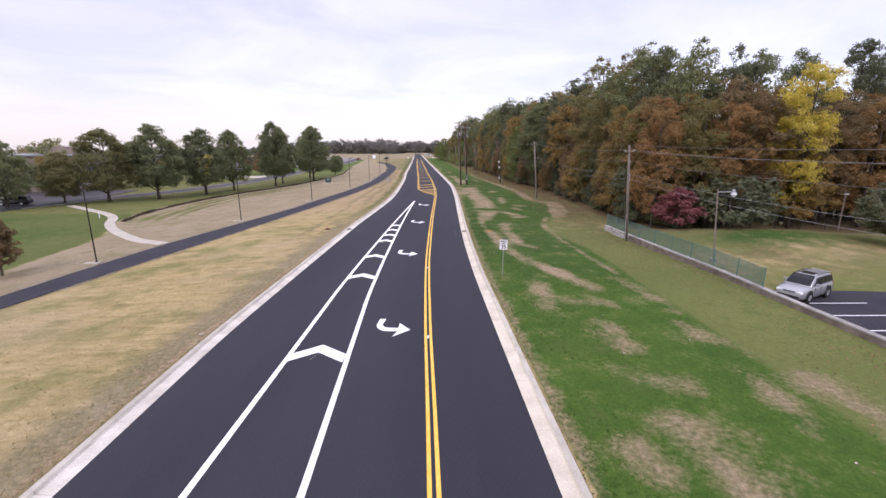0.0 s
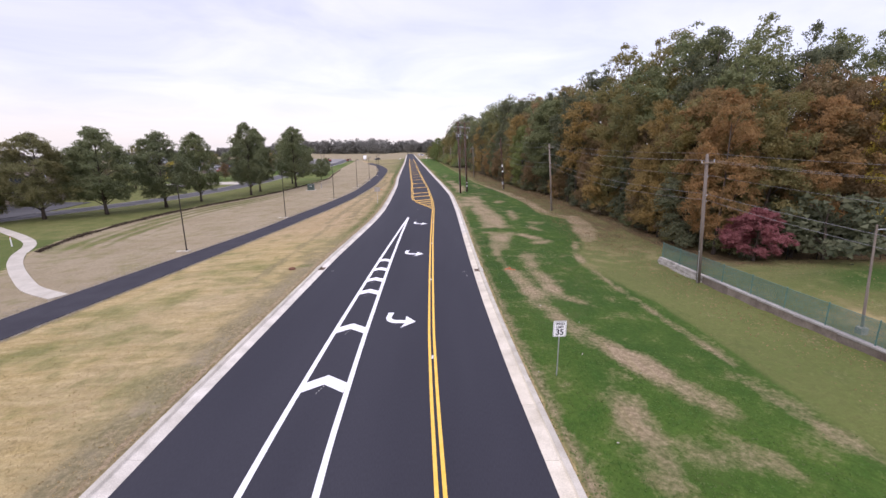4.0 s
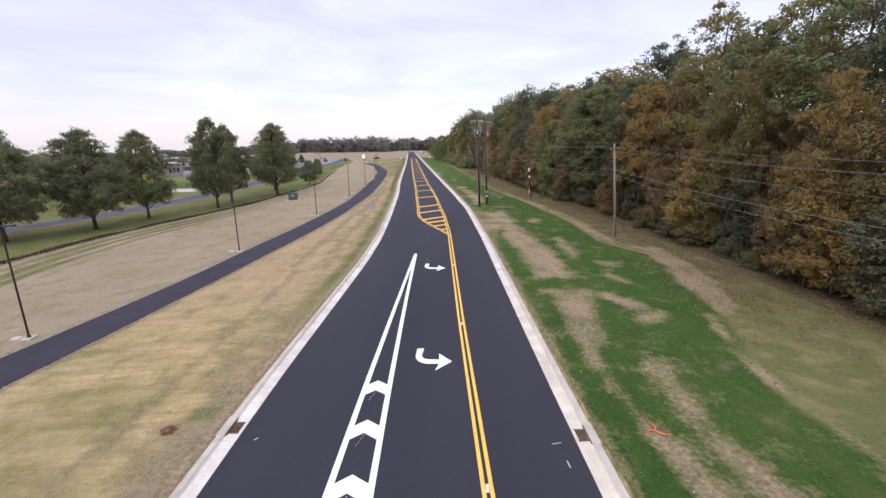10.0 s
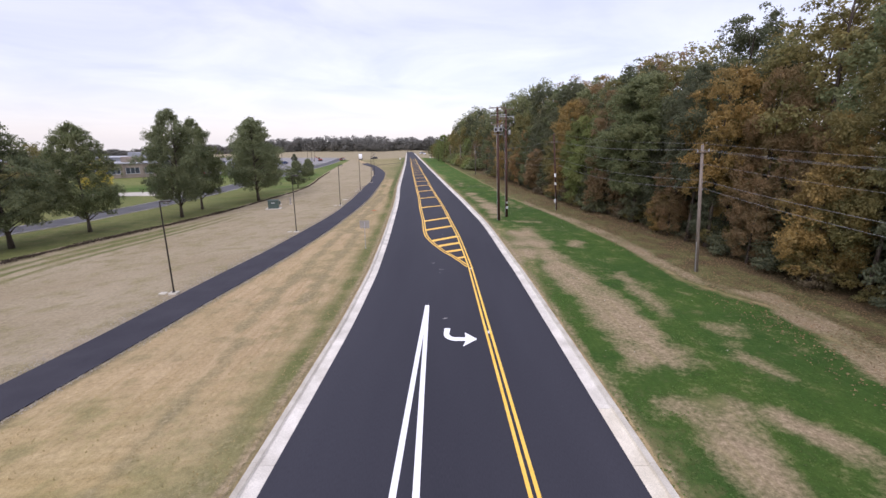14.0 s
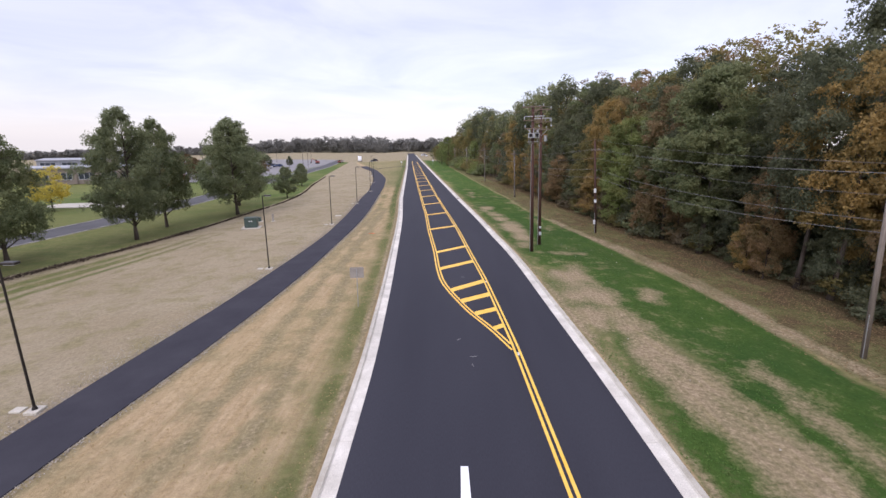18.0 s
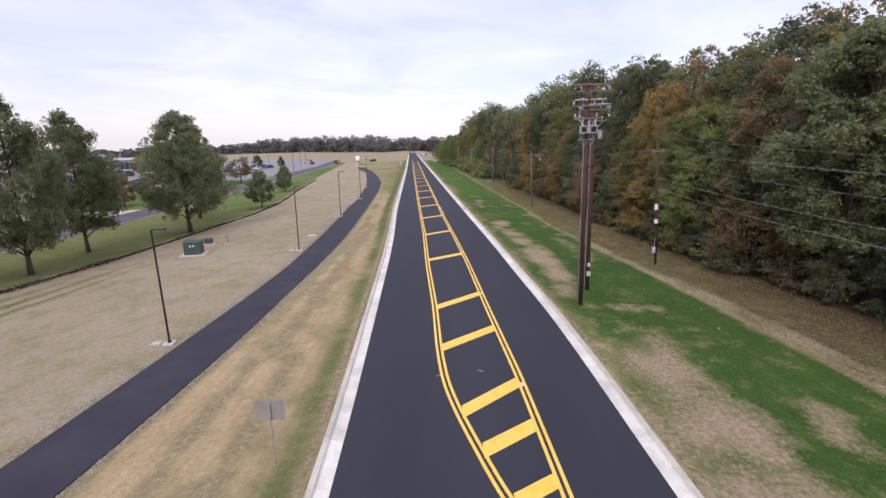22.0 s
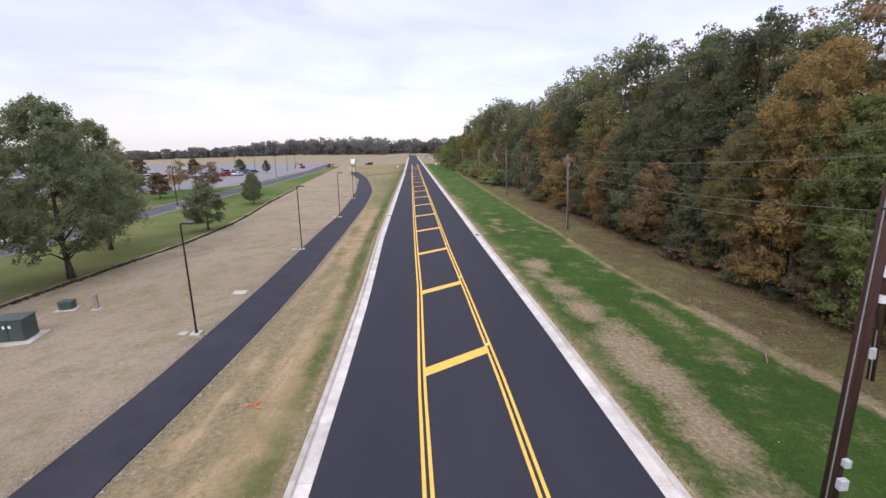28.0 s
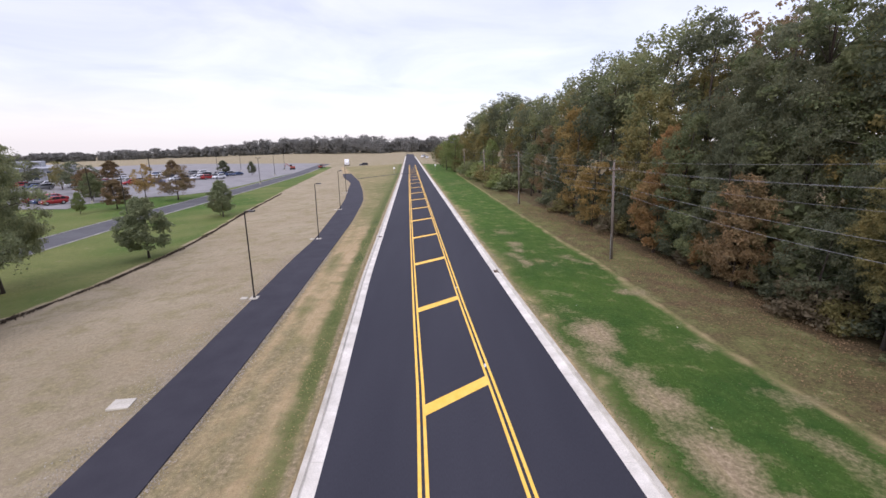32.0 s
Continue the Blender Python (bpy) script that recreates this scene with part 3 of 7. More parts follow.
TRACK_WOOD = [*chain((18.2, 72.0, 0.6), (17.6, 68.5, 1.1), (17.1, 64.4, 1.5), (16.2, 59.7, 1.1), (15.5, 56.9, 0.7), (15.0, 55.4, 0.3)), *chain((13.2, 54.4, 0.12), (12.4, 51.4, 0.14), (11.8, 49.5, 0.02), (11.7, 48.3, 0.22), (11.5, 46.0, 0.1), (11.9, 39.0, 0.06), (13.0, 28.0, 0.06)),
              *chain((17.6, 71.0, 0.5), (15.1, 75.0, 0.55), (14.5, 80.0, 0.65), (14.6, 86.0, 0.8), (14.2, 93.0, 0.9), (13.3, 99.0, 0.9), (12.4, 104.0, 0.75), (11.6, 107.2, 0.55), (10.5, 113.0, 0.5), (10.0, 117.5, 0.5), (9.8, 120.0, 0.25))]
TRACKS_LEFT = [(-14.5, 92, -14.0, 70, 0.35), (-16.6, 92, -16.2, 66, 0.35), (-15.4, 64, -15.0, 40, 0.3), (-16.4, 128, -15.9, 92, 0.5), (-17.6, 132, -17.5, 96, 0.35)]

rows_y = np.concatenate([np.arange(-60, 0, 4.0), np.arange(0, 160, 0.5), np.arange(160, 260, 1.2), np.arange(260, 420, 4.0), np.geomspace(420, 3200, 26)])
side = np.concatenate([np.arange(0, 3, 0.3), np.arange(3, 20, 0.35), np.arange(20, 60, 0.6), np.arange(60, 130, 4.0), np.geomspace(130, 3000, 24)])


def ground_sheet():
    ol, orr = LEFT(rows_y) - GUTTER - KERB, RIGHT(rows_y) + GUTTER + KERB
    n, k = len(rows_y), len(side)
    xl = ol[:, None] - side[::-1][None, :]
    xr = orr[:, None] + side[None, :]
    mid = np.stack([ol + 0.05, orr - 0.05], 1)
    x = np.concatenate([xl, mid, xr], 1)
    y = np.repeat(rows_y[:, None], x.shape[1], 1)
    z = ground_z(x, y)
    z[:, k:k + 2] = -2.5
    out = np.minimum(np.abs(x - ol[:, None]), np.abs(x - orr[:, None]))
    z += np.where(z > -2, 0.045 * soft_noise(x, y, 0.35, 3) * np.clip(out / 3 - 0.3, 0, 1), 0)
    z[:, k:k + 2] = -0.3
    on_path = (x < PATH_R(y) + 0.7) & (x > PATH_L(y) - 0.7) & (y > -2) & (y < 280)
    z = np.where(on_path, ground_z(x, y) - 0.02, z)
    # the erosion bank between the straw field and the lawn
    db = x - BERM(y)
    near = (y > 54) & (y < 330)
    z += np.where(near, 0.16 * np.exp(-((db + 0.35) / 0.5) ** 2) - 0.10 * np.exp(-((db - 0.35) / 0.4) ** 2), 0)
    right_side = x > orr[:, None]
    inside = (x > WALL(y) + 0.02) & (y < 46.5)
    z += np.where(right_side, yard_z(x, y), 0)
    # ---- what grows where
    left, right = x < ol[:, None], x > orr[:, None]
    lawn = left & (db < -0.6)
    kerb_d = np.where(left, ol[:, None] - x, x - orr[:, None])
    turf = np.where(lawn, 0.24 + 0.34 * soft_noise(x, y, 0.12, 21) + 0.22 * soft_noise(x, y, 0.45, 22), 0.0)
    verge = left & ~lawn
    south = 1 - smooth(48, 66, y)
    green_rim = np.exp(-((kerb_d - 0.85) / 0.75) ** 2) * smooth(44, 64, y) * np.clip(0.85 + 0.5 * soft_noise(x, y, 0.5, 61), 0, 1)
    wide_rim = np.exp(-((kerb_d - 1.5) / 3.0) ** 2) * smooth(44, 64, y)
    turf = np.where(verge, 0.36 * green_rim + 0.06 * soft_noise(x, y, 0.4, 4) + 0.05 * south, turf)
    tuft_spot = np.exp(-((x + 12.4) / 1.1) ** 2 - ((y - 44.3) / 0.7) ** 2)
    turf = turf + 0.75 * tuft_spot * verge
    olive = np.where(lawn, 0.95, 0.0)
    olive = np.where(verge, 0.10 + 0.46 * green_rim + (0.26 - 0.12 * smooth(95, 125, y)) * wide_rim + 0.20 * south * (x > PATH_R(y)) + (0.32 - 0.22 * smooth(50, 70, y)) * soft_noise(x, y, 0.55, 8) + 1.0 * np.clip(0.65 + 0.7 * soft_noise(x * 0.6, y * 0.25, 1.2, 66), 0, 1.2) * np.exp(-((db - 3.6) / 2.6) ** 2) * smooth(46, 58, y) * (1 - smooth(95, 118, y)) + 0.62 * np.sin(db * 3.3 + 1.2 * soft_noise(x, y, 0.15, 67)) * np.exp(-((db - 5.0) / 3.4) ** 2) * smooth(50, 62, y) * (1 - smooth(100, 122, y)), olive)
    north = smooth(98, 132, y) * verge * (x > PATH_R(y) + 0.2)
    calm = 1 - smooth(150, 175, y)
    olive = olive + north * (0.10 + 0.36 * (1 - calm) + 0.30 * calm * soft_noise(x, y, 0.7, 53) + 0.12 * soft_noise(x, y, 0.12, 54) + 0.2 * calm * np.sin(kerb_d * 2.4))
    turf = turf + north * (0.02 + 0.34 * calm * soft_noise(x, y, 0.6, 51) + 0.14 * np.exp(-((kerb_d - 1.3) / 1.2) ** 2))
    dust = np.where((verge & (x < PATH_L(y)) & (db > -0.6)) | ((y > 330) & (x < -40)), 0.85, 0.0)
    dust = np.where(verge & (x > PATH_R(y)), 0.95 * (1 - smooth(0.9, 2.4, kerb_d)) * (1 - smooth(40, 56, y)), dust)
    turf = turf + np.where(lawn, 0.30 * smooth(118, 165, y) * (x > LANE_E(y) - 30), 0)
    # south of the bank the lawn is fresher
    turf = np.where(lawn & (y < 62), turf * 0.6 + 0.34, turf)
    soil = np.where(left, 0.07 * (x > PATH_R(y)) * smooth(52, 70, y) * (1 - green_rim) + 0.5 * strip_mask(x, y, TRACKS_LEFT, 0.8) + 0.85 * (1 - smooth(0.2, 0.6, kerb_d)) + 0.35 * south * (1 - smooth(1.0, 4.0, kerb_d)) + 0.10 * (db > 1) * (x < PATH_L(y)) + 0.55 * np.exp(-((x - PATH_R(y) - 0.2) / 0.3) ** 2), 0.0)
    wood = WOOD(y)
    strip = np.interp(y, [0, 36, 45, 48, 51, 57, 62, 69, 72, 75, 80, 86, 92, 98, 103, 108, 116, 120, 124, 129, 147, 155, 200, 260], [15.3, 13.4, 11.2, 11.5, 12.9, 14.7, 16.1, 17.0, 15.0, 13.5, 13.7, 13.8, 13.0, 12.3, 11.8, 11.2, 9.6, 8.8, 8.0, 7.1, 6.4, 5.2, 1.2, -4])
    turf = np.where(right, smooth(1.0, -0.7, x - strip) * (0.84 + 0.28 * soft_noise(x, y, 0.35, 5) + 0.16 * soft_noise(x, y, 1.1, 6)), turf)
    turf = np.where(right, turf - (0.10 * smooth(50, 54, y) + 0.22 * smooth(66, 76, y)) * smooth(2.6, 0.4, kerb_d), turf)
    turf = np.where(right & (x > strip - 1) & (x < wood - 2) & ~inside, np.maximum(turf, (1 - smooth(50, 57, y)) * (0.36 + 0.2 * soft_noise(x, y, 0.25, 91))), turf)
    turf = np.where(right & inside, 0.10 + 0.55 * np.exp(-((x - 33) / 8) ** 2 - ((y - 39) / 3.4) ** 2) + 0.22 * soft_noise(x, y, 0.3, 77), turf)
    olive = np.where(right, np.where(y < 62, 0.95 - 0.25 * smooth(36, 50, y), 0.60 + 0.25 * soft_noise(x, y, 0.3, 14)), olive)
    litter = np.where(right, np.maximum(smooth(-0.6, 1.6, x - strip) * smooth(45, 59, y), smooth(-4.0, -0.5, x - wood) * smooth(44, 50, y)), 0.0)
    olive = np.where(right & (x > wood - 1.0) & (y > 47), 0.2, olive)
    olive = np.where(right & ~inside & (y > 57) & (x > strip + 0.4), olive * 0.76, olive)
    litter = np.where(right & inside, 0.38 + 0.4 * (y > 43.5) + 0.35 * soft_noise(x, y, 0.5, 79), litter)
    olive = np.where(right & inside, 0.76 - 0.3 * (y > 43.5) - 0.25 * np.exp(-((y - 33) / 3.0) ** 2) + 0.4 * soft_noise(x, y, 0.4, 78), olive)
    worn = 0.9 * strip_mask(x, y, BARE_SOUTH, 1.6) + strip_mask(x, y, BARE_MID, 1.2) + strip_mask(x, y, BARE_FORK, 1.7) + strip_mask(x, y, BARE_NORTH, 1.5) + 1.2 * strip_mask(x, y, TRACK_WOOD, 0.9)
    patchy = np.clip(soft_noise(x, y, 0.5, 41) + 0.6 * soft_noise(x, y, 1.3, 42) - 0.28, 0, 1) * smooth(0.6, 3.0, kerb_d) * (x < strip)
    soil = np.where(right, np.clip(worn, 0, 1) * (0.70 + 0.42 * soft_noise(x, y, 0.9, 95) + 0.25 * soft_noise(x, y * 0.4, 2.4, 96)) + 0.4 * patchy + 0.55 * (1 - smooth(0.15, 0.9, kerb_d)) + 0.12 * soft_noise(x, y, 0.8, 31) * (x < strip + 1), soil)
    # fields beyond
    far = (y > 330) | (x < -140)
    dust = np.where(far, 0.95, dust)
    olive, turf, soil = np.where(far, 0.25, olive), np.where(far, 0.1, turf), np.where(far, 0.2, soil)
    v = np.stack([x, y, z], -1).reshape(-1, 3)
    w = x.shape[1]
    i = (np.arange(n - 1)[:, None] * w + np.arange(w - 1)[None, :]).reshape(-1)
    quads = np.stack([i, i + 1, i + w + 1, i + w], -1)
    me = bpy.data.meshes.new("ground")
    me.vertices.add(len(v))
    me.vertices.foreach_set("co", v.ravel())
    me.loops.add(quads.size)
    me.loops.foreach_set("vertex_index", quads.ravel().astype(np.int32))
    me.polygons.add(len(quads))
    me.polygons.foreach_set("loop_start", np.arange(0, quads.size, 4, dtype=np.int32))
    me.polygons.foreach_set("use_smooth", np.ones(len(quads), bool))
    me.update(calc_edges=True)
    for name, val in (("turf", turf), ("soil", soil), ("lush", np.where(right, np.interp(y, [22, 33, 42, 54, 64, 130, 165], [1.0, 0.6, 0.25, 0.3, 0.42, 0.38, 0.8]) + 0.3 * soft_noise(x, y, 0.3, 88), np.where(lawn, 0.4 + 0.35 * smooth(118, 165, y), south))), ("dust", dust), ("litter", litter), ("olive", olive)):
        a = me.attributes.new(name, "FLOAT", "POINT")
        a.data.foreach_set("value", np.clip(val, 0, 1.2).astype(np.float32).ravel())
    me.materials.append(GROUND)
    return new("ground", me)


ground = tagged(ground_sheet(), "straw-covered verge, green lawn and worn bare soil", "ground", kind="structure")


def band(name, xa, xb, ys, z, mat, thick=0.0, parent=None):
    """A long strip between two lines x(y), with skirts where it has thickness. z: a height, or None to lie on the ground."""
    v, f = [], []
    for y in ys:
        za, zb = (z, z) if z is not None else (gz(xa(y), y) + 0.035, gz(xb(y), y) + 0.035)
        v += [(xa(y), y, za), (xb(y), y, zb)]
        if thick:
            v += [(xa(y) - 0.05, y, za - thick), (xb(y) + 0.05, y, zb - thick)]
    s = 4 if thick else 2
    for k in range(len(ys) - 1):
        a, b = k * s, (k + 1) * s
        f.append((a, a + 1, b + 1, b))
        if thick:
            f += [(a + 2, a, b, b + 2), (a + 1, a + 3, b + 3, b + 1)]
    me = mesh_from(name, v, f, mat)
    return child(name, me, parent) if parent else new(name, me)


ROAD_Y = np.concatenate([np.arange(-40, 330, 1.5), np.arange(330, 500, 6)])
road = tagged(band("road", lambda y: LEFT(y) - 0.02, lambda y: RIGHT(y) + 0.02, ROAD_Y, 0.0, ASPHALT), "freshly laid dark asphalt road with new markings", "road", kind="structure")
path = tagged(band("footpath", PATH_L, PATH_R, np.arange(0, 278, 1.2), None, PATH_ASPHALT, 0.2), "winding dark asphalt shared path", "path", kind="structure")

# kerb with gutter pan, cast in lengths with open joints
kerb = tagged(empty("kerb"), "pale new concrete kerb and gutter", "kerb", kind="structure")


def kerb_length(line, sgn, y0, y1):
    prof = [(0.0, 0.004), (GUTTER - 0.03, 0.014), (GUTTER + 0.0, 0.03), (GUTTER + 0.03, 0.095), (GUTTER + 0.06, 0.115), (GUTTER + KERB - 0.02, 0.115), (GUTTER + KERB, 0.10), (GUTTER + KERB, -0.1), (0.0, -0.1)]
    ys = [y0 + 0.008, (y0 + y1) / 2, y1 - 0.008]
    v, f, p = [], [], len(prof)
    for y in ys:
        v += [(line(y) + sgn * a, y, h) for a, h in prof]
    for k in range(len(ys) - 1):
        for j in range(p):
            q = (k * p + j, k * p + (j + 1) % p, (k + 1) * p + (j + 1) % p, (k + 1) * p + j)
            f.append(q if sgn < 0 else q[::-1])
    f += [tuple(range(p)) if sgn > 0 else tuple(range(p))[::-1], tuple(range((len(ys) - 1) * p, len(ys) * p))[::-1] if sgn > 0 else tuple(range((len(ys) - 1) * p, len(ys) * p))]
    me = mesh_from("kerb_length", v, f, WARM_CONCRETE if sgn > 0 and y0 < 58 else CONCRETE)
    me.materials.append(KERB_TOP)
    me.polygons.foreach_set("material_index", [1 if 3 <= k % p < 7 else 0 for k in range(p * (len(ys) - 1))] + [0, 0])
    child("kerb_length", me, kerb)


for line, sgn in ((LEFT, -1), (RIGHT, 1)):
    for k in range(100):
        y0 = -6 + 3.05 * k
        kerb_length(line, sgn, y0, y0 + 3.05)
    for k in range(12):
        kerb_length(line, sgn, 299 + 12 * k, 311 + 12 * k)


# ---- road markings ----
def stripe(name, mid, ys, width, mat, z=0.006, side_=0.0):
    """A painted line of a width along x(y)."""
    v, f = [], []
    for y in ys:
        s = (mid(y + 0.3) - mid(y - 0.3)) / 0.6
        nx, ny = 1 / math.hypot(1, s), -s / math.hypot(1, s)
        for o in (side_ - width / 2, side_ + width / 2):
            v.append((mid(y) + nx * o, y + ny * o, z))
    for k in range(len(ys) - 1):
        f.append((2 * k, 2 * k + 1, 2 * k + 3, 2 * k + 2))
    return child(name, mesh_from(name, v, f, mat), road)


for o in (-0.125, 0.125):
    stripe("yellow_line", CENTRE, np.concatenate([np.arange(-6, 150, 1.0), np.arange(150, 320, 4)]), 0.13, YELLOW_PAINT, 0.006, o)
    stripe("yellow_line", MEDIAN, np.concatenate([np.arange(78.3 if o > 0 else 77.7, 100, 0.5), np.arange(100, 320, 3)]), 0.13, YELLOW_PAINT, 0.010, o)
WHITE_L = curve([(0, -6.3), (13, -6.48), (23, -6.66), (30, -6.63), (40, -6.5), (46, -6.4), (54, -6.2), (62, -5.98), (68.9, -5.77)], 5)
WHITE_R = curve([(0, -2.95), (5.6, -3.22), (13, -3.8), (22, -4.5), (30, -4.86), (40, -5.18), (46, -5.35), (54, -5.52), (60, -5.62), (68.9, -5.72)], 5)
for line in (WHITE_L, WHITE_R):
    stripe("white_line", line, np.arange(-3, 69.1, 1.0), 0.215, WHITE_PAINT, 0.006 if line is WHITE_L else 0.010)


def flat_shape(name, pts, z, mat):
    return child(name, mesh_from(name, [(x, y, z) for x, y in pts], [tuple(range(len(pts)))], mat), road)


for y0, rise_ in ((14.3, 0.9), (26.1, 0.64), (31.85, 0.55), (38.0, 0.42), (40.8, 0.38), (43.6, 0.36), (46.4, 0.33)):
    a, b = WHITE_L(y0) + 0.1, WHITE_R(y0) - 0.1
    apex, w = a + (b - a) * 0.46, 0.76
    v = [(a, y0, 0.008), (apex, y0 + rise_, 0.008), (b, y0, 0.008), (b, y0 - w, 0.008), (apex, y0 + rise_ - w, 0.008), (a, y0 - w, 0.008)]
    child("chevron", mesh_from("chevron", v, [(0, 5, 4, 1), (1, 4, 3, 2)], WHITE_PAINT), road)
    for k in range(4):
        ym = y0 + rise_ - w - 0.10 - 0.17 * k
        flat_shape("layout_mark", [(apex - 0.015 - 0.05 * k, ym - 0.09), (apex + 0.02 - 0.05 * k, ym - 0.09), (apex + 0.03 - 0.05 * k, ym), (apex - 0.005 - 0.05 * k, ym)], 0.008, GREY_CONCRETE)


def turn_arrow(tx, ty):
    """A curved turn arrow whose tip lies at tx, ty."""
    outer, inner = [], []
    for k in range(9):
        a = radians(180 + 90 * k / 8)
        cx, cy = -1.12, 0.62
        outer.append((cx + 0.66 * math.cos(a), cy - 0.03 + 0.80 * math.sin(a)))
        inner.append((cx + 0.36 * math.cos(a), cy + 0.02 + 0.42 * math.sin(a)))
    outer = [(-1.74, 1.35)] + outer + [(-0.62, -0.21)]
    inner = [(-1.40, 1.35)] + inner + [(-0.62, 0.20)]
    v = [(tx + x, ty + y, 0.006) for x, y in outer + inner]
    k = len(outer)
    f = [(i, i + 1, k + i + 1, k + i) for i in range(k - 1)]
    b = len(v)
    v += [(tx + x, ty + y, 0.006) for x, y in ((-0.62, -0.21), (-0.80, -0.85), (0, 0), (-0.62, 0.82), (-0.62, 0.20))]
    f += [(b, b + 1, b + 2), (b, b + 2, b + 4), (b + 4, b + 2, b + 3)]
    child("turn_arrow", mesh_from("turn_arrow", v, f, WHITE_PAINT), road)


for tx, ty in ((-1.42, 17.0), (-2.28, 32.65), (-2.62, 48.4), (-2.92, 64.15)):
    turn_arrow(tx, ty)


def hatch_bar(yl, yr, w=0.84):
    a, b = MEDIAN(yl) + 0.15, CENTRE(yr) - 0.15
    flat_shape("hatch_bar", [(a, yl - w / 2), (b, yr - w / 2), (b, yr + w / 2), (a, yl + w / 2)], 0.008, YELLOW_PAINT)


for yl, yr, w in ((80.4, 80.9, 0.58), (82.7, 83.6, 0.68), (85.0, 86.5, 0.82), (87.3, 89.6, 0.88), (93.0, 95.6, 0.88), (98.9, 101.6, 0.86)):
    hatch_bar(yl, yr, w)
for k in range(17):
    hatch_bar(110.8 + 11.35 * k, 113.2 + 11.4 * k)

# ---- trees ----
def leaf_cloud(name, pos, nrm, size, rng, mat):
    """Many small leaf sprays, each a small three-cornered blade, as one mesh."""
    n = len(pos)
    nrm = nrm + rng.normal(0, 0.8, (n, 3))
    nrm /= np.linalg.norm(nrm, axis=1)[:, None]
    t = np.cross(nrm, rng.normal(0, 1, (n, 3)))
    t /= np.linalg.norm(t, axis=1)[:, None] + 1e-9
    b = np.cross(nrm, t)
    s = (size * rng.uniform(0.6, 1.35, n))[:, None]
    v = np.stack([pos - t * s * 0.62 - b * s * 0.34, pos + t * s * 0.10 + b * s * 0.62, pos + t * s * 0.66 - b * s * 0.22], 1).reshape(-1, 3)
    me = bpy.data.meshes.new(name)
    me.vertices.add(3 * n)
    me.vertices.foreach_set("co", v.ravel())
    me.loops.add(3 * n)
    me.loops.foreach_set("vertex_index", np.arange(3 * n, dtype=np.int32))
    me.polygons.add(n)
    me.polygons.foreach_set("loop_start", np.arange(0, 3 * n, 3, dtype=np.int32))
    me.update(calc_edges=True)
    me.materials.append(mat)
    return me


def crown_points(rng, h, low, rad, boughs, n, peak=0.45, taper=0.5):
    """Leaf places in sprays, the sprays in boughs, and the boughs in an uneven crown with gaps between them."""
    k = rng.uniform(0.02, 0.97, boughs)
    z = low + (h - low) * k
    prof = np.where(k < peak, 0.58 + 0.42 * np.sin(np.pi / 2 * k / peak), np.maximum(1 - (np.maximum(k - peak, 0) / (1 - peak)) ** 2.0, 0.03) ** taper)
    a = rng.uniform(0, 2 * np.pi, boughs)
    r = rad * prof * np.sqrt(rng.uniform(0.16, 1.0, boughs)) * rng.uniform(0.8, 1.1, boughs)
    c = np.stack([r * np.cos(a), r * np.sin(a), z], 1)
    br = rad * rng.uniform(0.20, 0.40, boughs) * (0.5 + 0.5 * prof) * (45 / boughs) ** 0.30
    m = 14
    d = rng.normal(0, 1, (boughs * m, 3))
    d /= np.linalg.norm(d, axis=1)[:, None]
    d[:, 2] = np.where((d[:, 2] < 0) & (rng.uniform(0, 1, len(d)) < 0.6), -d[:, 2], d[:, 2])
    big = np.repeat(br, m)
    sc = np.repeat(c, m, 0) + d * (big * rng.uniform(0.45, 1.15, len(d)))[:, None] * np.array([1, 1, 0.85])
    sr = big * rng.uniform(0.20, 0.46, len(d))
    which = rng.choice(len(sc), n, p=sr ** 2 / (sr ** 2).sum())
    e = rng.normal(0, 1, (n, 3))
    e /= np.linalg.norm(e, axis=1)[:, None]
    p = sc[which] + e * (sr[which] * rng.uniform(0.1, 1.0, n) ** 0.5 * rng.choice([1.0, 1.0, 1.25, 1.7], n))[:, None] * np.array([1, 1, 0.8])
    p[:, 2] = np.maximum(p[:, 2], low * 0.8 + 0.2 + 0.5 * rng.uniform(0, 1, n))
    return p, e + 0.5 * d[which] + 0.35 * np.array([0, 0, 1.0]), c


def tube(v, f, pts, radii, seg=7):
    base = len(v)
    for k, (p, r) in enumerate(zip(pts, radii)):
        p = Vector(p)
        q = Vector(pts[min(k + 1, len(pts) - 1)]) - Vector(pts[max(k - 1, 0)])
        m = q.to_track_quat("Z", "Y").to_matrix()
        for j in range(seg):
            a = 2 * math.pi * j / seg
            v.append(tuple(p + m @ Vector((r * math.cos(a), r * math.sin(a), 0))))
    for k in range(len(pts) - 1):
        for j in range(seg):
            a, b = base + k * seg + j, base + k * seg + (j + 1) % seg
            f.append((a, b, b + seg, a + seg))
    f.append(tuple(range(base + seg - 1, base - 1, -1)))
    f.append(tuple(range(base + (len(pts) - 1) * seg, base + len(pts) * seg)))


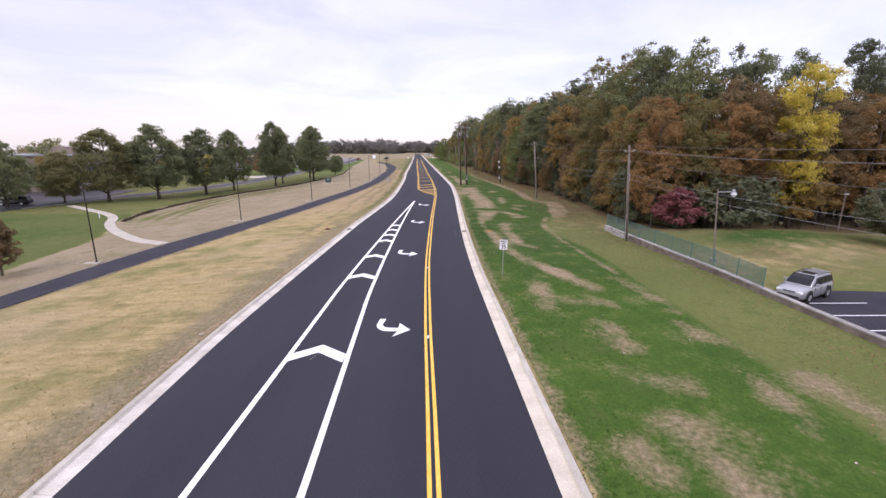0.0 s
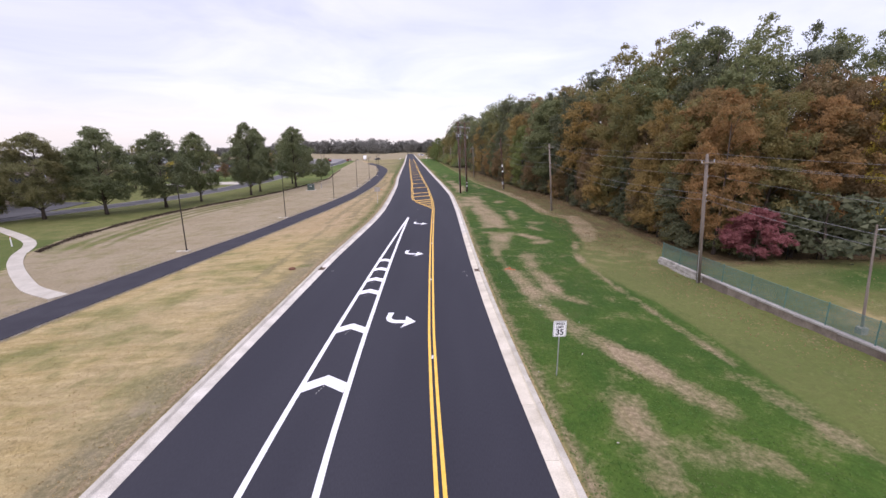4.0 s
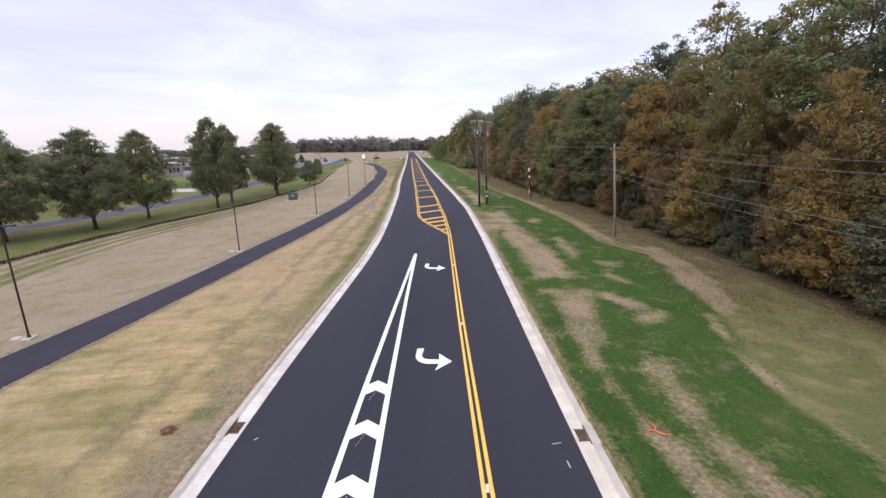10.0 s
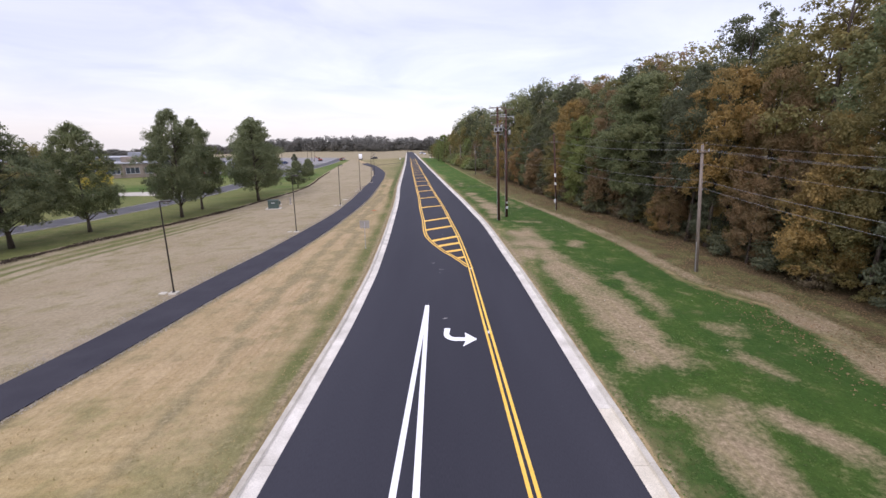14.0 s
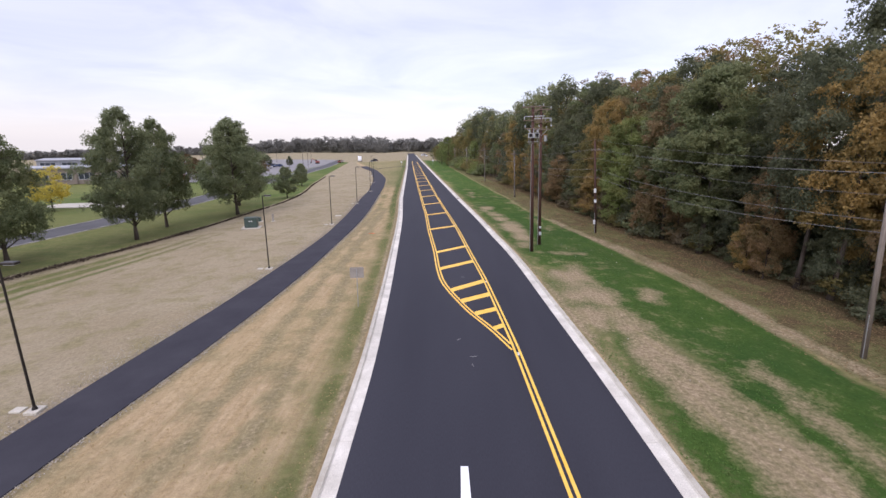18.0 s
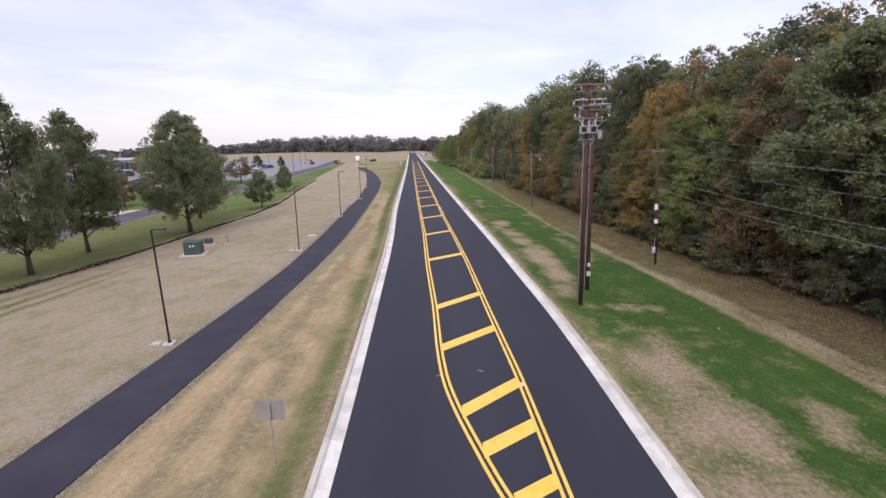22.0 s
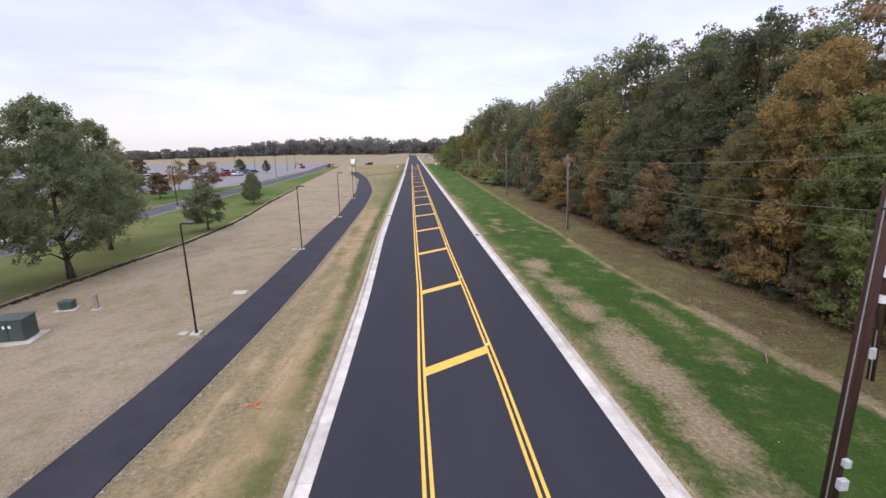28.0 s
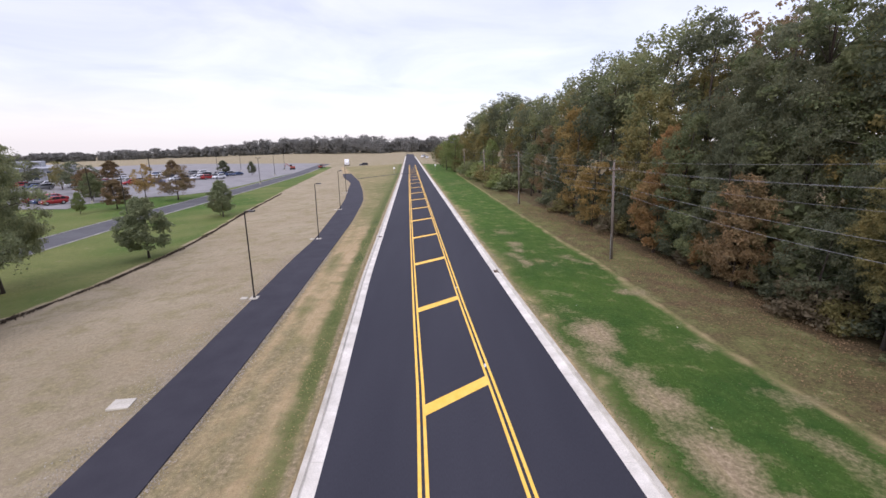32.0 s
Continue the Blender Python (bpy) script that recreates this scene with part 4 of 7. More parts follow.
def trunk_mesh(rng, h, low, thick, limbs, clumps):
    v, f = [], []
    lean = rng.normal(0, 0.02, 2) * h
    pts = [(lean[0] * k ** 2 + 0.08 * math.sin(5 * k), lean[1] * k ** 2 + 0.08 * math.cos(4 * k) - 0.08, h * 0.9 * k - 0.1) for k in np.linspace(0, 1, 9)]
    radii = [thick * (1.45 if k == 0 else 1.0) * (1 - 0.9 * k / 8) + 0.015 for k in range(9)]
    tube(v, f, pts, radii, 8)
    order = rng.permutation(len(clumps))[:limbs]
    for o in order:
        c = clumps[o]
        k = np.clip((c[2] - 0.25 * math.hypot(c[0], c[1]) - 0.6) / (h * 0.9), low / h * 0.75, 0.85)
        s = Vector((np.interp(k, np.linspace(0, 1, 9), [p[0] for p in pts]), np.interp(k, np.linspace(0, 1, 9), [p[1] for p in pts]), h * 0.9 * k))
        e = Vector(c)
        m1 = s.lerp(e, 0.45) + Vector((0, 0, 0.12 * (e - s).length))
        r0 = thick * 0.42 * (1 - 0.7 * k)
        tube(v, f, [s, m1, e], [r0, r0 * 0.6, 0.02], 5)
    return mesh_from("trunk", v, f, BARK, True)


def tree_kind(seed, h, low, rad, clumps, n, size, thick=0.2, limbs=10, peak=0.45, name="tree", taper=0.5):
    rng = np.random.default_rng(seed)
    p, d, c = crown_points(rng, h, low, rad, clumps, n, peak, taper)
    root = empty(name)
    child("trunk", trunk_mesh(rng, h, low, thick, limbs, c), root)
    child("crown", leaf_cloud("crown", p, d, size, rng, LEAF["green"]), root)
    return root


def plant(kind, x, y, colour, scale=1.0, wide=1.0, turn=0.0, label="", group="", category="tree", z=None):
    """Stands a copy of a kind of tree on the ground."""
    t = copy_thing(kind, pose(0, 0, 0))
    t.matrix_basis = Matrix.Translation((x, y, gz(x, y) - 0.04 if z is None else z)) @ Matrix.Rotation(turn, 4, "Z") @ Matrix.Diagonal((scale * wide, scale * wide, scale, 1))
    for o in t.children:
        if o.name.startswith("crown"):
            o.material_slots[0].link = "OBJECT"
            o.material_slots[0].material = LEAF[colour]
    return tagged(t, label, category, group)


def drop(kind):
    """Takes a pattern tree out again once its copies stand."""
    for o in (*kind.children_recursive, kind):
        bpy.data.objects.remove(o)


WORDS = {"green": "green leafy", "dark": "dark green leafy", "olive": "olive green turning", "lime": "light green leafy", "yellow": "golden yellow autumn", "orange": "orange autumn", "rust": "rust brown autumn", "bare": "half bare brown", "red": "red", "gold": "golden olive", "far": "grey green hazy", "sage": "grey green leafy", "moss": "olive green leafy"}
# the wood east of the road: a dense edge row, a taller row behind it, and more behind that
edge_kinds = [tree_kind(100 + k, 15.5, (1.4, 3.2, 4.6)[k % 3], 3.9, 74 + 8 * k, 30000, 0.14, 0.19, 12, 0.30 + 0.12 * (k % 3), "tree", 0.46 + 0.14 * (k % 2)) for k in range(5)]
plain_kinds = [tree_kind(110 + k, 15.5, 0.8, 3.9, 60, 10000, 0.22, 0.19, 6, 0.4, "tree", 0.5) for k in range(2)]
tall_kinds = [tree_kind(120 + k, 21.0, 5.5, 4.2, 80, 18000, 0.175, 0.25, 14, 0.40 + 0.08 * (k % 3), "tree", 0.85) for k in range(5)]
back_kinds = [tree_kind(130 + k, 22.0, 8.0, 4.8, 60, 7000, 0.26, 0.25, 5, 0.5, "tree", 0.55) for k in range(2)]
low_kinds = [tree_kind(136 + k, 7.5, 0.5, 2.5, 40, 10000, 0.13, 0.09, 9, 0.4, "tree", 0.5) for k in range(3)]
rng = np.random.default_rng(11)
EDGE_COLOURS = [(52, "orange"), (56.5, "olive"), (61, "gold"), (70.5, "rust"), (72, "dark"), (75, "gold"), (80, "rust"), (82, "gold"), (85, "rust"), (89, "gold"), (92, "dark"), (94, "rust"), (98, "dark"), (104, "green"), (106, "dark"), (114, "rust"), (119.5, "lime"), (121.5, "olive"), (125.5, "gold"), (129, "olive"),
                (134.5, "dark"), (137.5, "green"), (141.5, "rust"), (148, "dark"), (150, "green"), (152.5, "orange"), (159, "olive"), (164, "dark"), (167, "gold"), (176, "dark"), (182, "gold"), (192, "dark"), (200, "rust"), (212, "dark"), (214, "green"), (226, "olive"), (240, "lime"), (262, "olive"), (280, "green"), (400, "olive")]
TALL_COLOURS = ["green", "dark", "olive", "rust", "green", "olive", "dark", "rust", "olive"]
y, k = 50.0, 0
while y < 335:
    c = next(c for lim, c in EDGE_COLOURS if y < lim)
    if y < 172 and k % 4 == 3:
        c = ("olive", "dark", "rust", "dark", "green")[k // 4 % 5] if y > 92 else ("rust", "olive", "gold")[k // 4 % 3]
    if y > 172 and k % 3 == 1:
        c = TALL_COLOURS[k % 9]
    fade = np.interp(y, [0, 52, 60, 170, 230, 262, 335], [0.90, 0.98, 1.08, 1.08, 1.06, 1.0, 0.9])
    kind = edge_kinds[k % 5] if y < 152 else plain_kinds[k % 2]
    plant(kind, WOOD(y) + rng.uniform(1.5, 5.6), y, c, fade * rng.uniform(0.66, 1.16), rng.uniform(0.66, 0.98), rng.uniform(0, 6.28), f"{WORDS[c]} tree at the edge of the wood", "trees of the wood")
    y, k = y + (3.3 if y < 160 else 5.0) * rng.uniform(0.7, 1.35), k + 1
# single trees that stand out in the edge row
for y, c, h, w in ((60.8, "gold", 0.98, 0.8), (87.0, "gold", 1.12, 0.85), (101.0, "green", 1.2, 1.0), (117.5, "lime", 0.86, 0.85), (122.6, "gold", 1.12, 0.75), (151.5, "orange", 0.86, 0.55)):
    plant(edge_kinds[int(y) % 5], WOOD(y) + 1.9, y, c, h, w, y, f"{WORDS[c]} tree at the edge of the wood", "trees of the wood")
# low trees that lean out under the taller ones
y, k = 55.0, 0
while y < 165:
    c = ("dark", "rust", "dark", "bare", "olive", "dark", "rust", "green")[k % 8]
    c = ("rust", "bare", "rust", "olive")[k % 4] if y < 92 and c != "dark" else c
    plant(low_kinds[k % 3], WOOD(y) + rng.uniform(0.9, 2.6), y, c, rng.uniform(0.55, 1.15), rng.uniform(0.8, 1.2), rng.uniform(0, 6.28), f"low {WORDS[c]} tree under the edge of the wood", "trees of the wood")
    y, k = y + rng.uniform(3.5, 8.0), k + 1
for y, c, h in ((58.0, "gold", 0.9), (60.2, "gold", 1.15), (63.5, "rust", 0.8), (74.2, "gold", 1.2), (75.6, "olive", 0.7), (94.0, "gold", 0.6), (110.0, "rust", 0.75), (117.5, "lime", 0.8), (123.5, "gold", 1.1), (125.5, "rust", 0.8), (139.6, "rust", 1.2), (143.4, "orange", 0.55), (151.0, "orange", 1.2), (165.5, "gold", 1.2)):
    plant(low_kinds[int(y) % 3], WOOD(y) + 0.9, y, c, h, 0.9, y, f"low {WORDS[c]} tree leaning out of the wood", "trees of the wood")
y, k = 57.0, 0
while y < 300:
    c = TALL_COLOURS[int(rng.integers(9))]
    c = ("green", "dark", "green", "olive")[k % 4] if y < 80 else ("dark", "green", "dark", "olive", "green")[k % 5] if y > 126 else c
    fade = np.interp(y, [44, 52, 58, 63, 70, 80, 90, 97, 104, 112, 122, 135, 145, 160, 190, 220, 262, 300], [0.88, 0.95, 1.04, 1.13, 1.23, 1.18, 1.08, 0.99, 1.02, 1.07, 1.07, 1.02, 1.12, 1.11, 1.10, 1.08, 1.06, 0.98])
    kind = tall_kinds[k % 5] if y < 158 else back_kinds[k % 2]
    plant(kind, WOOD(y) + rng.uniform(6.2, 8.6), y, c, fade * rng.uniform(0.88, 1.10), rng.uniform(0.8, 1.08), rng.uniform(0, 6.28), f"tall {WORDS[c]} tree inside the wood", "trees of the wood")
    y, k = y + (4.2 if y < 160 else 6.5) * rng.uniform(0.8, 1.25), k + 1
y, k = 60.0, 0
while y < 250:
    c = TALL_COLOURS[int(rng.integers(9))]
    c = c if y > 80 else ("green", "dark", "green")[k % 3]
    plant(back_kinds[k % 2], WOOD(y) + rng.uniform(13.0, 16.5), y, c, rng.uniform(0.88, 1.06) * np.interp(y, [0, 50, 58, 68, 85, 95, 105, 118, 135, 150, 180, 250], [0.78, 0.84, 0.94, 1.07, 1.12, 1.03, 1.04, 1.12, 1.08, 1.16, 1.14, 1.02]), rng.uniform(0.95, 1.2), rng.uniform(0, 6.28), f"tall {WORDS[c]} tree deep in the wood", "trees of the wood")
    y, k = y + (7.5 if y < 160 else 12) * rng.uniform(0.8, 1.25), k + 1
# its southern end, behind the yard
for k, c in enumerate(("olive", "orange", "rust", "gold", "rust", "orange", "rust", "orange", "rust", "bare")):
    x = 30.0 + 4.1 * k
    plant(edge_kinds[k % 5], x, 51.0 + rng.uniform(-1, 1.5), c, rng.uniform(0.86, 1.04), 1.0, rng.uniform(0, 6.28), f"{WORDS[c]} tree behind the yard", "trees of the wood")
for k, c in enumerate(("orange", "gold", "rust", "orange", "olive", "rust", "orange", "rust")):
    plant(edge_kinds[(k + 2) % 5], 26.5 + 4.6 * k, 54.5 + rng.uniform(-1, 1), c, rng.uniform(1.0, 1.16), 0.95, rng.uniform(0, 6.28), f"taller {WORDS[c]} tree behind the yard", "trees of the wood")
for k, c in enumerate(("green", "dark", "green", "green", "dark", "green", "bare", "green")):
    x = 31 + 5.3 * k
    plant(tall_kinds[k % 5], x + 2, 60.0 + rng.uniform(-2, 2), c, rng.uniform(1.02, 1.15), 0.9, rng.uniform(0, 6.28), f"tall {WORDS[c]} tree behind the yard", "trees of the wood")
gold = tree_kind(171, 19.0, 3.0, 3.9, 60, 22000, 0.17, 0.2, 16, 0.55)
plant(gold, 41.2, 49.0, "yellow", 1.0, 0.84, 0.4, "tall golden yellow tree standing before the wood")
# undergrowth along the edge
bush = tree_kind(175, 2.6, 0.15, 1.7, 18, 2200, 0.16, 0.05, 6, 0.35, "shrub")
y, k = 47.5, 0
while y < 190:
    c = ("dark", "green", "dark", "olive", "bare", "dark")[k % 6]
    plant(bush, WOOD(y) + rng.uniform(0.4, 3.4), y, c, rng.uniform(0.3, 1.15), rng.uniform(0.9, 1.5), rng.uniform(0, 6.28), f"{WORDS[c]} shrub under the trees", "shrubs along the wood", "shrub")
    y, k = y + rng.uniform(1.6, 3.6), k + 1
for k in range(15):
    plant(bush, 27.5 + 3.1 * k, 57.0 + rng.uniform(-1.5, 3.0), ("rust", "bare", "dark")[k % 3], rng.uniform(1.4, 2.3), 1.1, k, f"tall {WORDS[('rust', 'bare', 'dark')[k % 3]]} undergrowth behind the yard", "undergrowth of the wood", "shrub")
# a dark second storey inside, which closes the view between the trunks
y, k = 46.0, 0
while y < 180:
    c = ("dark", "dark", "green")[k % 3]
    plant(bush, WOOD(y) + rng.uniform(6.5, 10.5), y, c, rng.uniform(1.8, 2.8), rng.uniform(0.9, 1.2), rng.uniform(0, 6.28), f"tall {WORDS[c]} undergrowth inside the wood", "undergrowth of the wood", "shrub")
    y, k = y + rng.uniform(2.6, 3.8), k + 1
for k in range(34):
    y = 208 + 4.6 * k
    plant(bush, WOOD(min(y, 300)) - 0.05 * max(0, y - 300) + rng.uniform(-1, 3), y, ("green", "lime", "olive")[k % 3], rng.uniform(1.3, 2.5), 1.5, k, f"{('green', 'light green', 'olive green')[k % 3]} shrub beside the road", "shrubs along the wood", "shrub")

for x, y, s_, c in ((-4.5, 274, 0.92, "lime"), (-0.8, 279, 0.86, "olive"), (-7.6, 284, 0.68, "lime"), (-10.5, 318, 0.6, "olive"), (-13.2, 345, 0.55, "green"), (-9.0, 300, 0.5, "lime"), (2.0, 262, 0.95, "olive")):
    plant(plain_kinds[0], x, y, c, s_, 1.15, x, f"{WORDS[c]} tree beside the road end", "trees of the wood")

# row of park trees on the lawn west of the path
park_kinds = [tree_kind(140 + k, 12.0, 1.9, 4.5, 220, 62000, 0.125, 0.2, 44, 0.28, "tree", 0.85) for k in range(3)]
for k, (x, y, h, w, c) in enumerate(((-73, 66, 11.4, 1.1, "sage"), (-69.5, 73, 9.4, 1.0, "moss"), (-64.5, 77, 13.6, 1.05, "moss"), (-58.3, 82, 14.6, 1.0, "sage"), (-53.2, 90, 14.2, 1.0, "sage"), (-51.6, 99, 14.2, 0.80, "green"),
                                     (-46.2, 110.5, 16.6, 0.74, "sage"), (-47.6, 119, 15.8, 0.70, "green"), (-42.2, 130, 16.4, 0.90, "sage"), (-47.1, 141.2, 15.0, 0.80, "sage"))):
    plant(park_kinds[k % 3], x, y, c, 0.98 * h / 12.0, w, 1.3 * k, f"{WORDS[c]} tree with a broad crown on the lawn", "row of lawn trees")
small_kind = tree_kind(150, 6.0, 0.8, 2.15, 100, 26000, 0.11, 0.09, 14, 0.25, "tree", 0.8)
for x, y, h, w, c in ((-41.5, 152.3, 7.0, 1.0, "sage"), (-47.3, 180.5, 6.6, 0.9, "sage"), (-48.9, 182.5, 4.2, 0.8, "olive")):
    plant(small_kind, x, y, c, h / 6.0, w, x, f"young {WORDS[c]} tree on the lawn", "young lawn trees")
plant(small_kind, 26.5, 46.3, "red", 0.80, 1.4, 0.3, "low red-leaved ornamental tree behind the fence")
plant(small_kind, -34.6, 28.4, "rust", 0.76, 0.95, 0.9, "small drooping rust-leaved tree beside the path", z=-0.9)
plant(small_kind, 42.5, 36.5, "dark", 1.25, 1.3, 0.9, "dark green tree at the far side of the yard")
lot_kind = tree_kind(155, 12.0, 1.8, 4.4, 40, 9000, 0.23, 0.2, 10, 0.3)
# trees round the car parks beyond the lane
for k, (x, y, h, w, c) in enumerate(((-73.4, 190.3, 6.0, 1.15, "rust"), (-69.6, 204.2, 7.8, 1.15, "rust"), (-79.9, 208.3, 8.0, 0.8, "gold"), (-75.6, 184.1, 4.2, 0.7, "lime"), (-93.7, 208.8, 7.0, 1.3, "rust"), (-102.6, 217.3, 8.5, 1.2, "dark"), (-87, 201.4, 6.5, 1.0, "green"),
                                     (-76.9, 133, 8.2, 0.9, "yellow"), (-83.6, 125.1, 11.5, 1.0, "olive"), (-69.1, 154.2, 6.5, 1.1, "rust"), (-75.8, 157.9, 5.5, 1.0, "rust"), (-80.3, 106, 10.5, 1.0, "bare"), (-89.2, 93.3, 11, 1.1, "green"), (-81.4, 84.8, 9, 1.0, "gold"),
                                     (-98.1, 100.7, 12, 1.2, "olive"), (-91.4, 76.3, 9.5, 1.1, "bare"), (-105.9, 137.8, 11, 1.2, "green"), (-95.9, 277.7, 6.0, 1.0, "dark"), (-84.7, 277.7, 5.5, 0.8, "dark"), (-111.5, 270.3, 6.5, 1.1, "rust"), (-122.7, 254.4, 7.0, 1.2, "rust"), (-133.8, 235.3, 8, 1.3, "dark"), (-116, 226.8, 8, 1.1, "olive"))):
    plant(lot_kind if h > 7.5 else small_kind, x, y, c, h / (12.0 if h > 7.5 else 6.0), w, k, f"{WORDS[c]} tree beside the car park", "car park trees")

# far woods on the horizon, their haze painted into the leaf colour
far_pos, far_nrm = [], []
for k in range(330):
    a = (k % 165) / 164
    x = -780 + 815 * a + rng.uniform(-4, 4)
    y = np.interp(a, [0, 0.5, 1], [520, 585, 590]) + (k // 165) * 14 + rng.uniform(-10, 10)
    size = rng.uniform(0.75, 1.15) * np.interp(a, [0, 0.55, 0.66, 0.72, 0.85, 0.87, 1], [0.62, 0.72, 0.85, 1.15, 1.3, 1.0, 1.15])
    p_, d_, _ = crown_points(rng, 13.0 * size, 0.2, 7.0 * size, 26, 900, 0.35, 0.45)
    far_pos.append(p_ + np.array([x, y, gz(x, y)]))
    far_nrm.append(d_)
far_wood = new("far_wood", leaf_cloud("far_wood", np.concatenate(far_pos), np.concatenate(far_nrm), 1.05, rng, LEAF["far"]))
tagged(far_wood, "grey green belt of woods on the horizon, haze painted into its leaves", "far woods", kind="stuff")
far_kinds = [tree_kind(160 + k, 13.0, 0.6, 5.6, 22, 3200, 0.62, 0.3, 3, 0.4) for k in range(3)]
for k in range(18):
    y = 300 + 13 * k
    plant(far_kinds[k % 3], -3 - 0.075 * (y - 300) + rng.uniform(1, 12), y, ("green", "olive", "lime")[k % 3], rng.uniform(0.45, 0.85), 1.0, k, f"distant {('green', 'olive green', 'light green')[k % 3]} tree beside the road", "far trees")
for kind in edge_kinds + plain_kinds + low_kinds + tall_kinds + back_kinds + park_kinds + [small_kind, lot_kind, gold, bush] + far_kinds:
    drop(kind)


# ---- lamps along the path ----
def lamp_post(x, y, h=6.75):
    post = empty("street_lamp", (x, y, gz(x, y)), 4)
    part("pole", rod(bmesh.new(), (0, 0, 0.1), (0, 0, h), 0.058, 0.045, 12), BROWN_METAL, post)
    bm = bmesh.new()
    rod(bm, (0, 0, h - 0.02), (0.22, 0, h + 0.02), 0.035, 0.03)
    part("arm", bm, BROWN_METAL, post)
    bm = bmesh.new()
    box(bm, (0.46, 0, h + 0.02), (0.58, 0.32, 0.11), None, 0.03)
    head = part("head", bm, BROWN_METAL, post)
    bm = bmesh.new()
    box(bm, (0.48, 0, h - 0.045), (0.42, 0.24, 0.02), None, 0.005)
    part("lens", bm, LAMP_LENS, head, "pale flat glass lens")
    bm = bmesh.new()
    box(bm, (0, 0, 0.03), (0.58, 0.58, 0.18), None, 0.025)
    part("footing", bm, SIDEWALK, post, "square pale concrete footing")
    bm = bmesh.new()
    rod(bm, (0, 0, 0.12), (0, 0, 0.24), 0.12, 0.08, 12)
    part("base_cover", bm, BROWN_METAL, post)
    return tagged(post, "dark bronze street lamp with one flat head", "street lamp", "lamps along the path")


LAMPS = ((-29.9, 31.9), (-27.45, 52.8), (-24.4, 72.9), (-22.55, 94.25), (-22.25, 115.85), (-22.8, 136.75), (-23.7, 157.2), (-26.7, 181.0), (-31.7, 208.0))
for x, y in LAMPS:
    lamp_post(x, y)
    bm = bmesh.new()
    box(bm, (0, 0, 0), (0.5, 0.42, 0.1), None, 0.02)
    lid = new("ground_box", bpy.data.meshes.new("ground_box"))
    bm.to_mesh(lid.data)
    bm.free()
    lid.data.materials.append(SIDEWALK)
    lid.location = (x - 0.85, y + 0.1, gz(x - 0.85, y) + 0.03)
    tagged(lid, "small pale concrete cable box set in the ground", "ground box", "cable boxes by the lamps")


# ---- utility poles with their wires ----
def sag(a, b, drop_, n=14):
    return [tuple(Vector(a).lerp(Vector(b), k / n) - Vector((0, 0, 4 * drop_ * (k / n) * (1 - k / n)))) for k in range(n + 1)]


def wire(a, b, drop_=0.4, r=0.013, label="thin grey overhead wire between poles"):
    v, f = [], []
    tube(v, f, sag(a, b, drop_), [r] * 15, 4)
    ob = new("overhead_wire", mesh_from("overhead_wire", v, f, WIRE))
    return tagged(ob, label, "wire", "overhead wires")


POLES = [(20.9, 3.0, 9.7), (18.8, 41.1, 9.65), (16.4, 77.7, 10.35), (13.15, 110.9, 11.65), (8.6, 147.8, 9.65), (5.9, 187.2, 9.75), (2.3, 219.8, 9.4), (-1.2, 258.8, 9.0)]
STEPS = [(0.05, 0.55, 0.56, 1.6, 2.95, 3.4), (0.05, 0.55, 0.56, 1.6, 2.95, 3.4), (0.05, 0.5, 0.52, 1.6, 2.9, 3.5), (0.05, 1.15, 1.17, 2.25, 3.65, 4.6), (0.05, 0.7, 0.72, 1.45, 2.3, 2.9), (0.05, 0.7, 0.72, 1.4, 2.2, 2.8), (0.05, 0.6, 0.62, 1.4, 2.2, 2.8), (0.05, 0.6, 0.62, 1.4, 2.2, 2.8)]
SIDES = (0.0, -0.45, 0.45, 0.12, 0.14, 0.14)


LEAN = (4.0, 4.0, 5.5, 5.5, 3.5, 3.0, 3.0, 3.0)


def utility_pole(x, y, h, steps, lean):
    p = empty("utility_pole", (x, y, gz(x, y)), 4)
    p.matrix_world = pose(x, y, gz(x, y), 0, -lean, 4)
    shade_smooth(part("pole", rod(bmesh.new(), (0, 0, -0.3), (0, 0, h), 0.15, 0.105, 14), GREY_WOOD if h < 10.5 else POLE_WOOD, p))
    bm = bmesh.new()
    box(bm, (0, -0.13, h - steps[1] - 0.06), (1.05, 0.09, 0.10), None, 0.01)
    part("crossarm", bm, ARM_WOOD, p, "short pale wooden crossarm")
    for o in (-0.45, 0.45):
        bm = bmesh.new()
        for k in range(3):
            rod(bm, (o, -0.13, h - steps[1] + 0.05 * k), (o, -0.13, h - steps[1] + 0.05 * k + 0.04), 0.055 - 0.012 * k, 0.03, 8)
        part("insulator", bm, PORCELAIN, p)
    for s in steps[3:]:
        bm = bmesh.new()
        box(bm, (0.13, 0, h - s), (0.12, 0.05, 0.12))
        part("bracket", bm, GALV, p)
    part("ground_conduit", rod(bmesh.new(), (-0.14, -0.08, 0), (-0.12, -0.06, 2.6), 0.025, 0.025, 6), GALV, p)
    return tagged(p, "weathered wooden utility pole carrying wires", "utility pole", "poles along the wood")


for (x, y, h), st, lean in zip(POLES, STEPS, LEAN):
    utility_pole(x, y, h, st, lean)


def pole_point(k, j):
    """Where wire j is tied to pole k."""
    x, y, h = POLES[k]
    z = h - STEPS[k][j] + 0.1
    return (x + SIDES[j] - z * math.sin(radians(LEAN[k])), y, z + gz(x, y))


for k in range(len(POLES) - 1):
    for j in range(6):
        wire(pole_point(k, j), pole_point(k + 1, j), (0.35, 0.45, 0.45, 0.5, 0.6, 0.75)[j], 0.007 if j < 4 else 0.011)

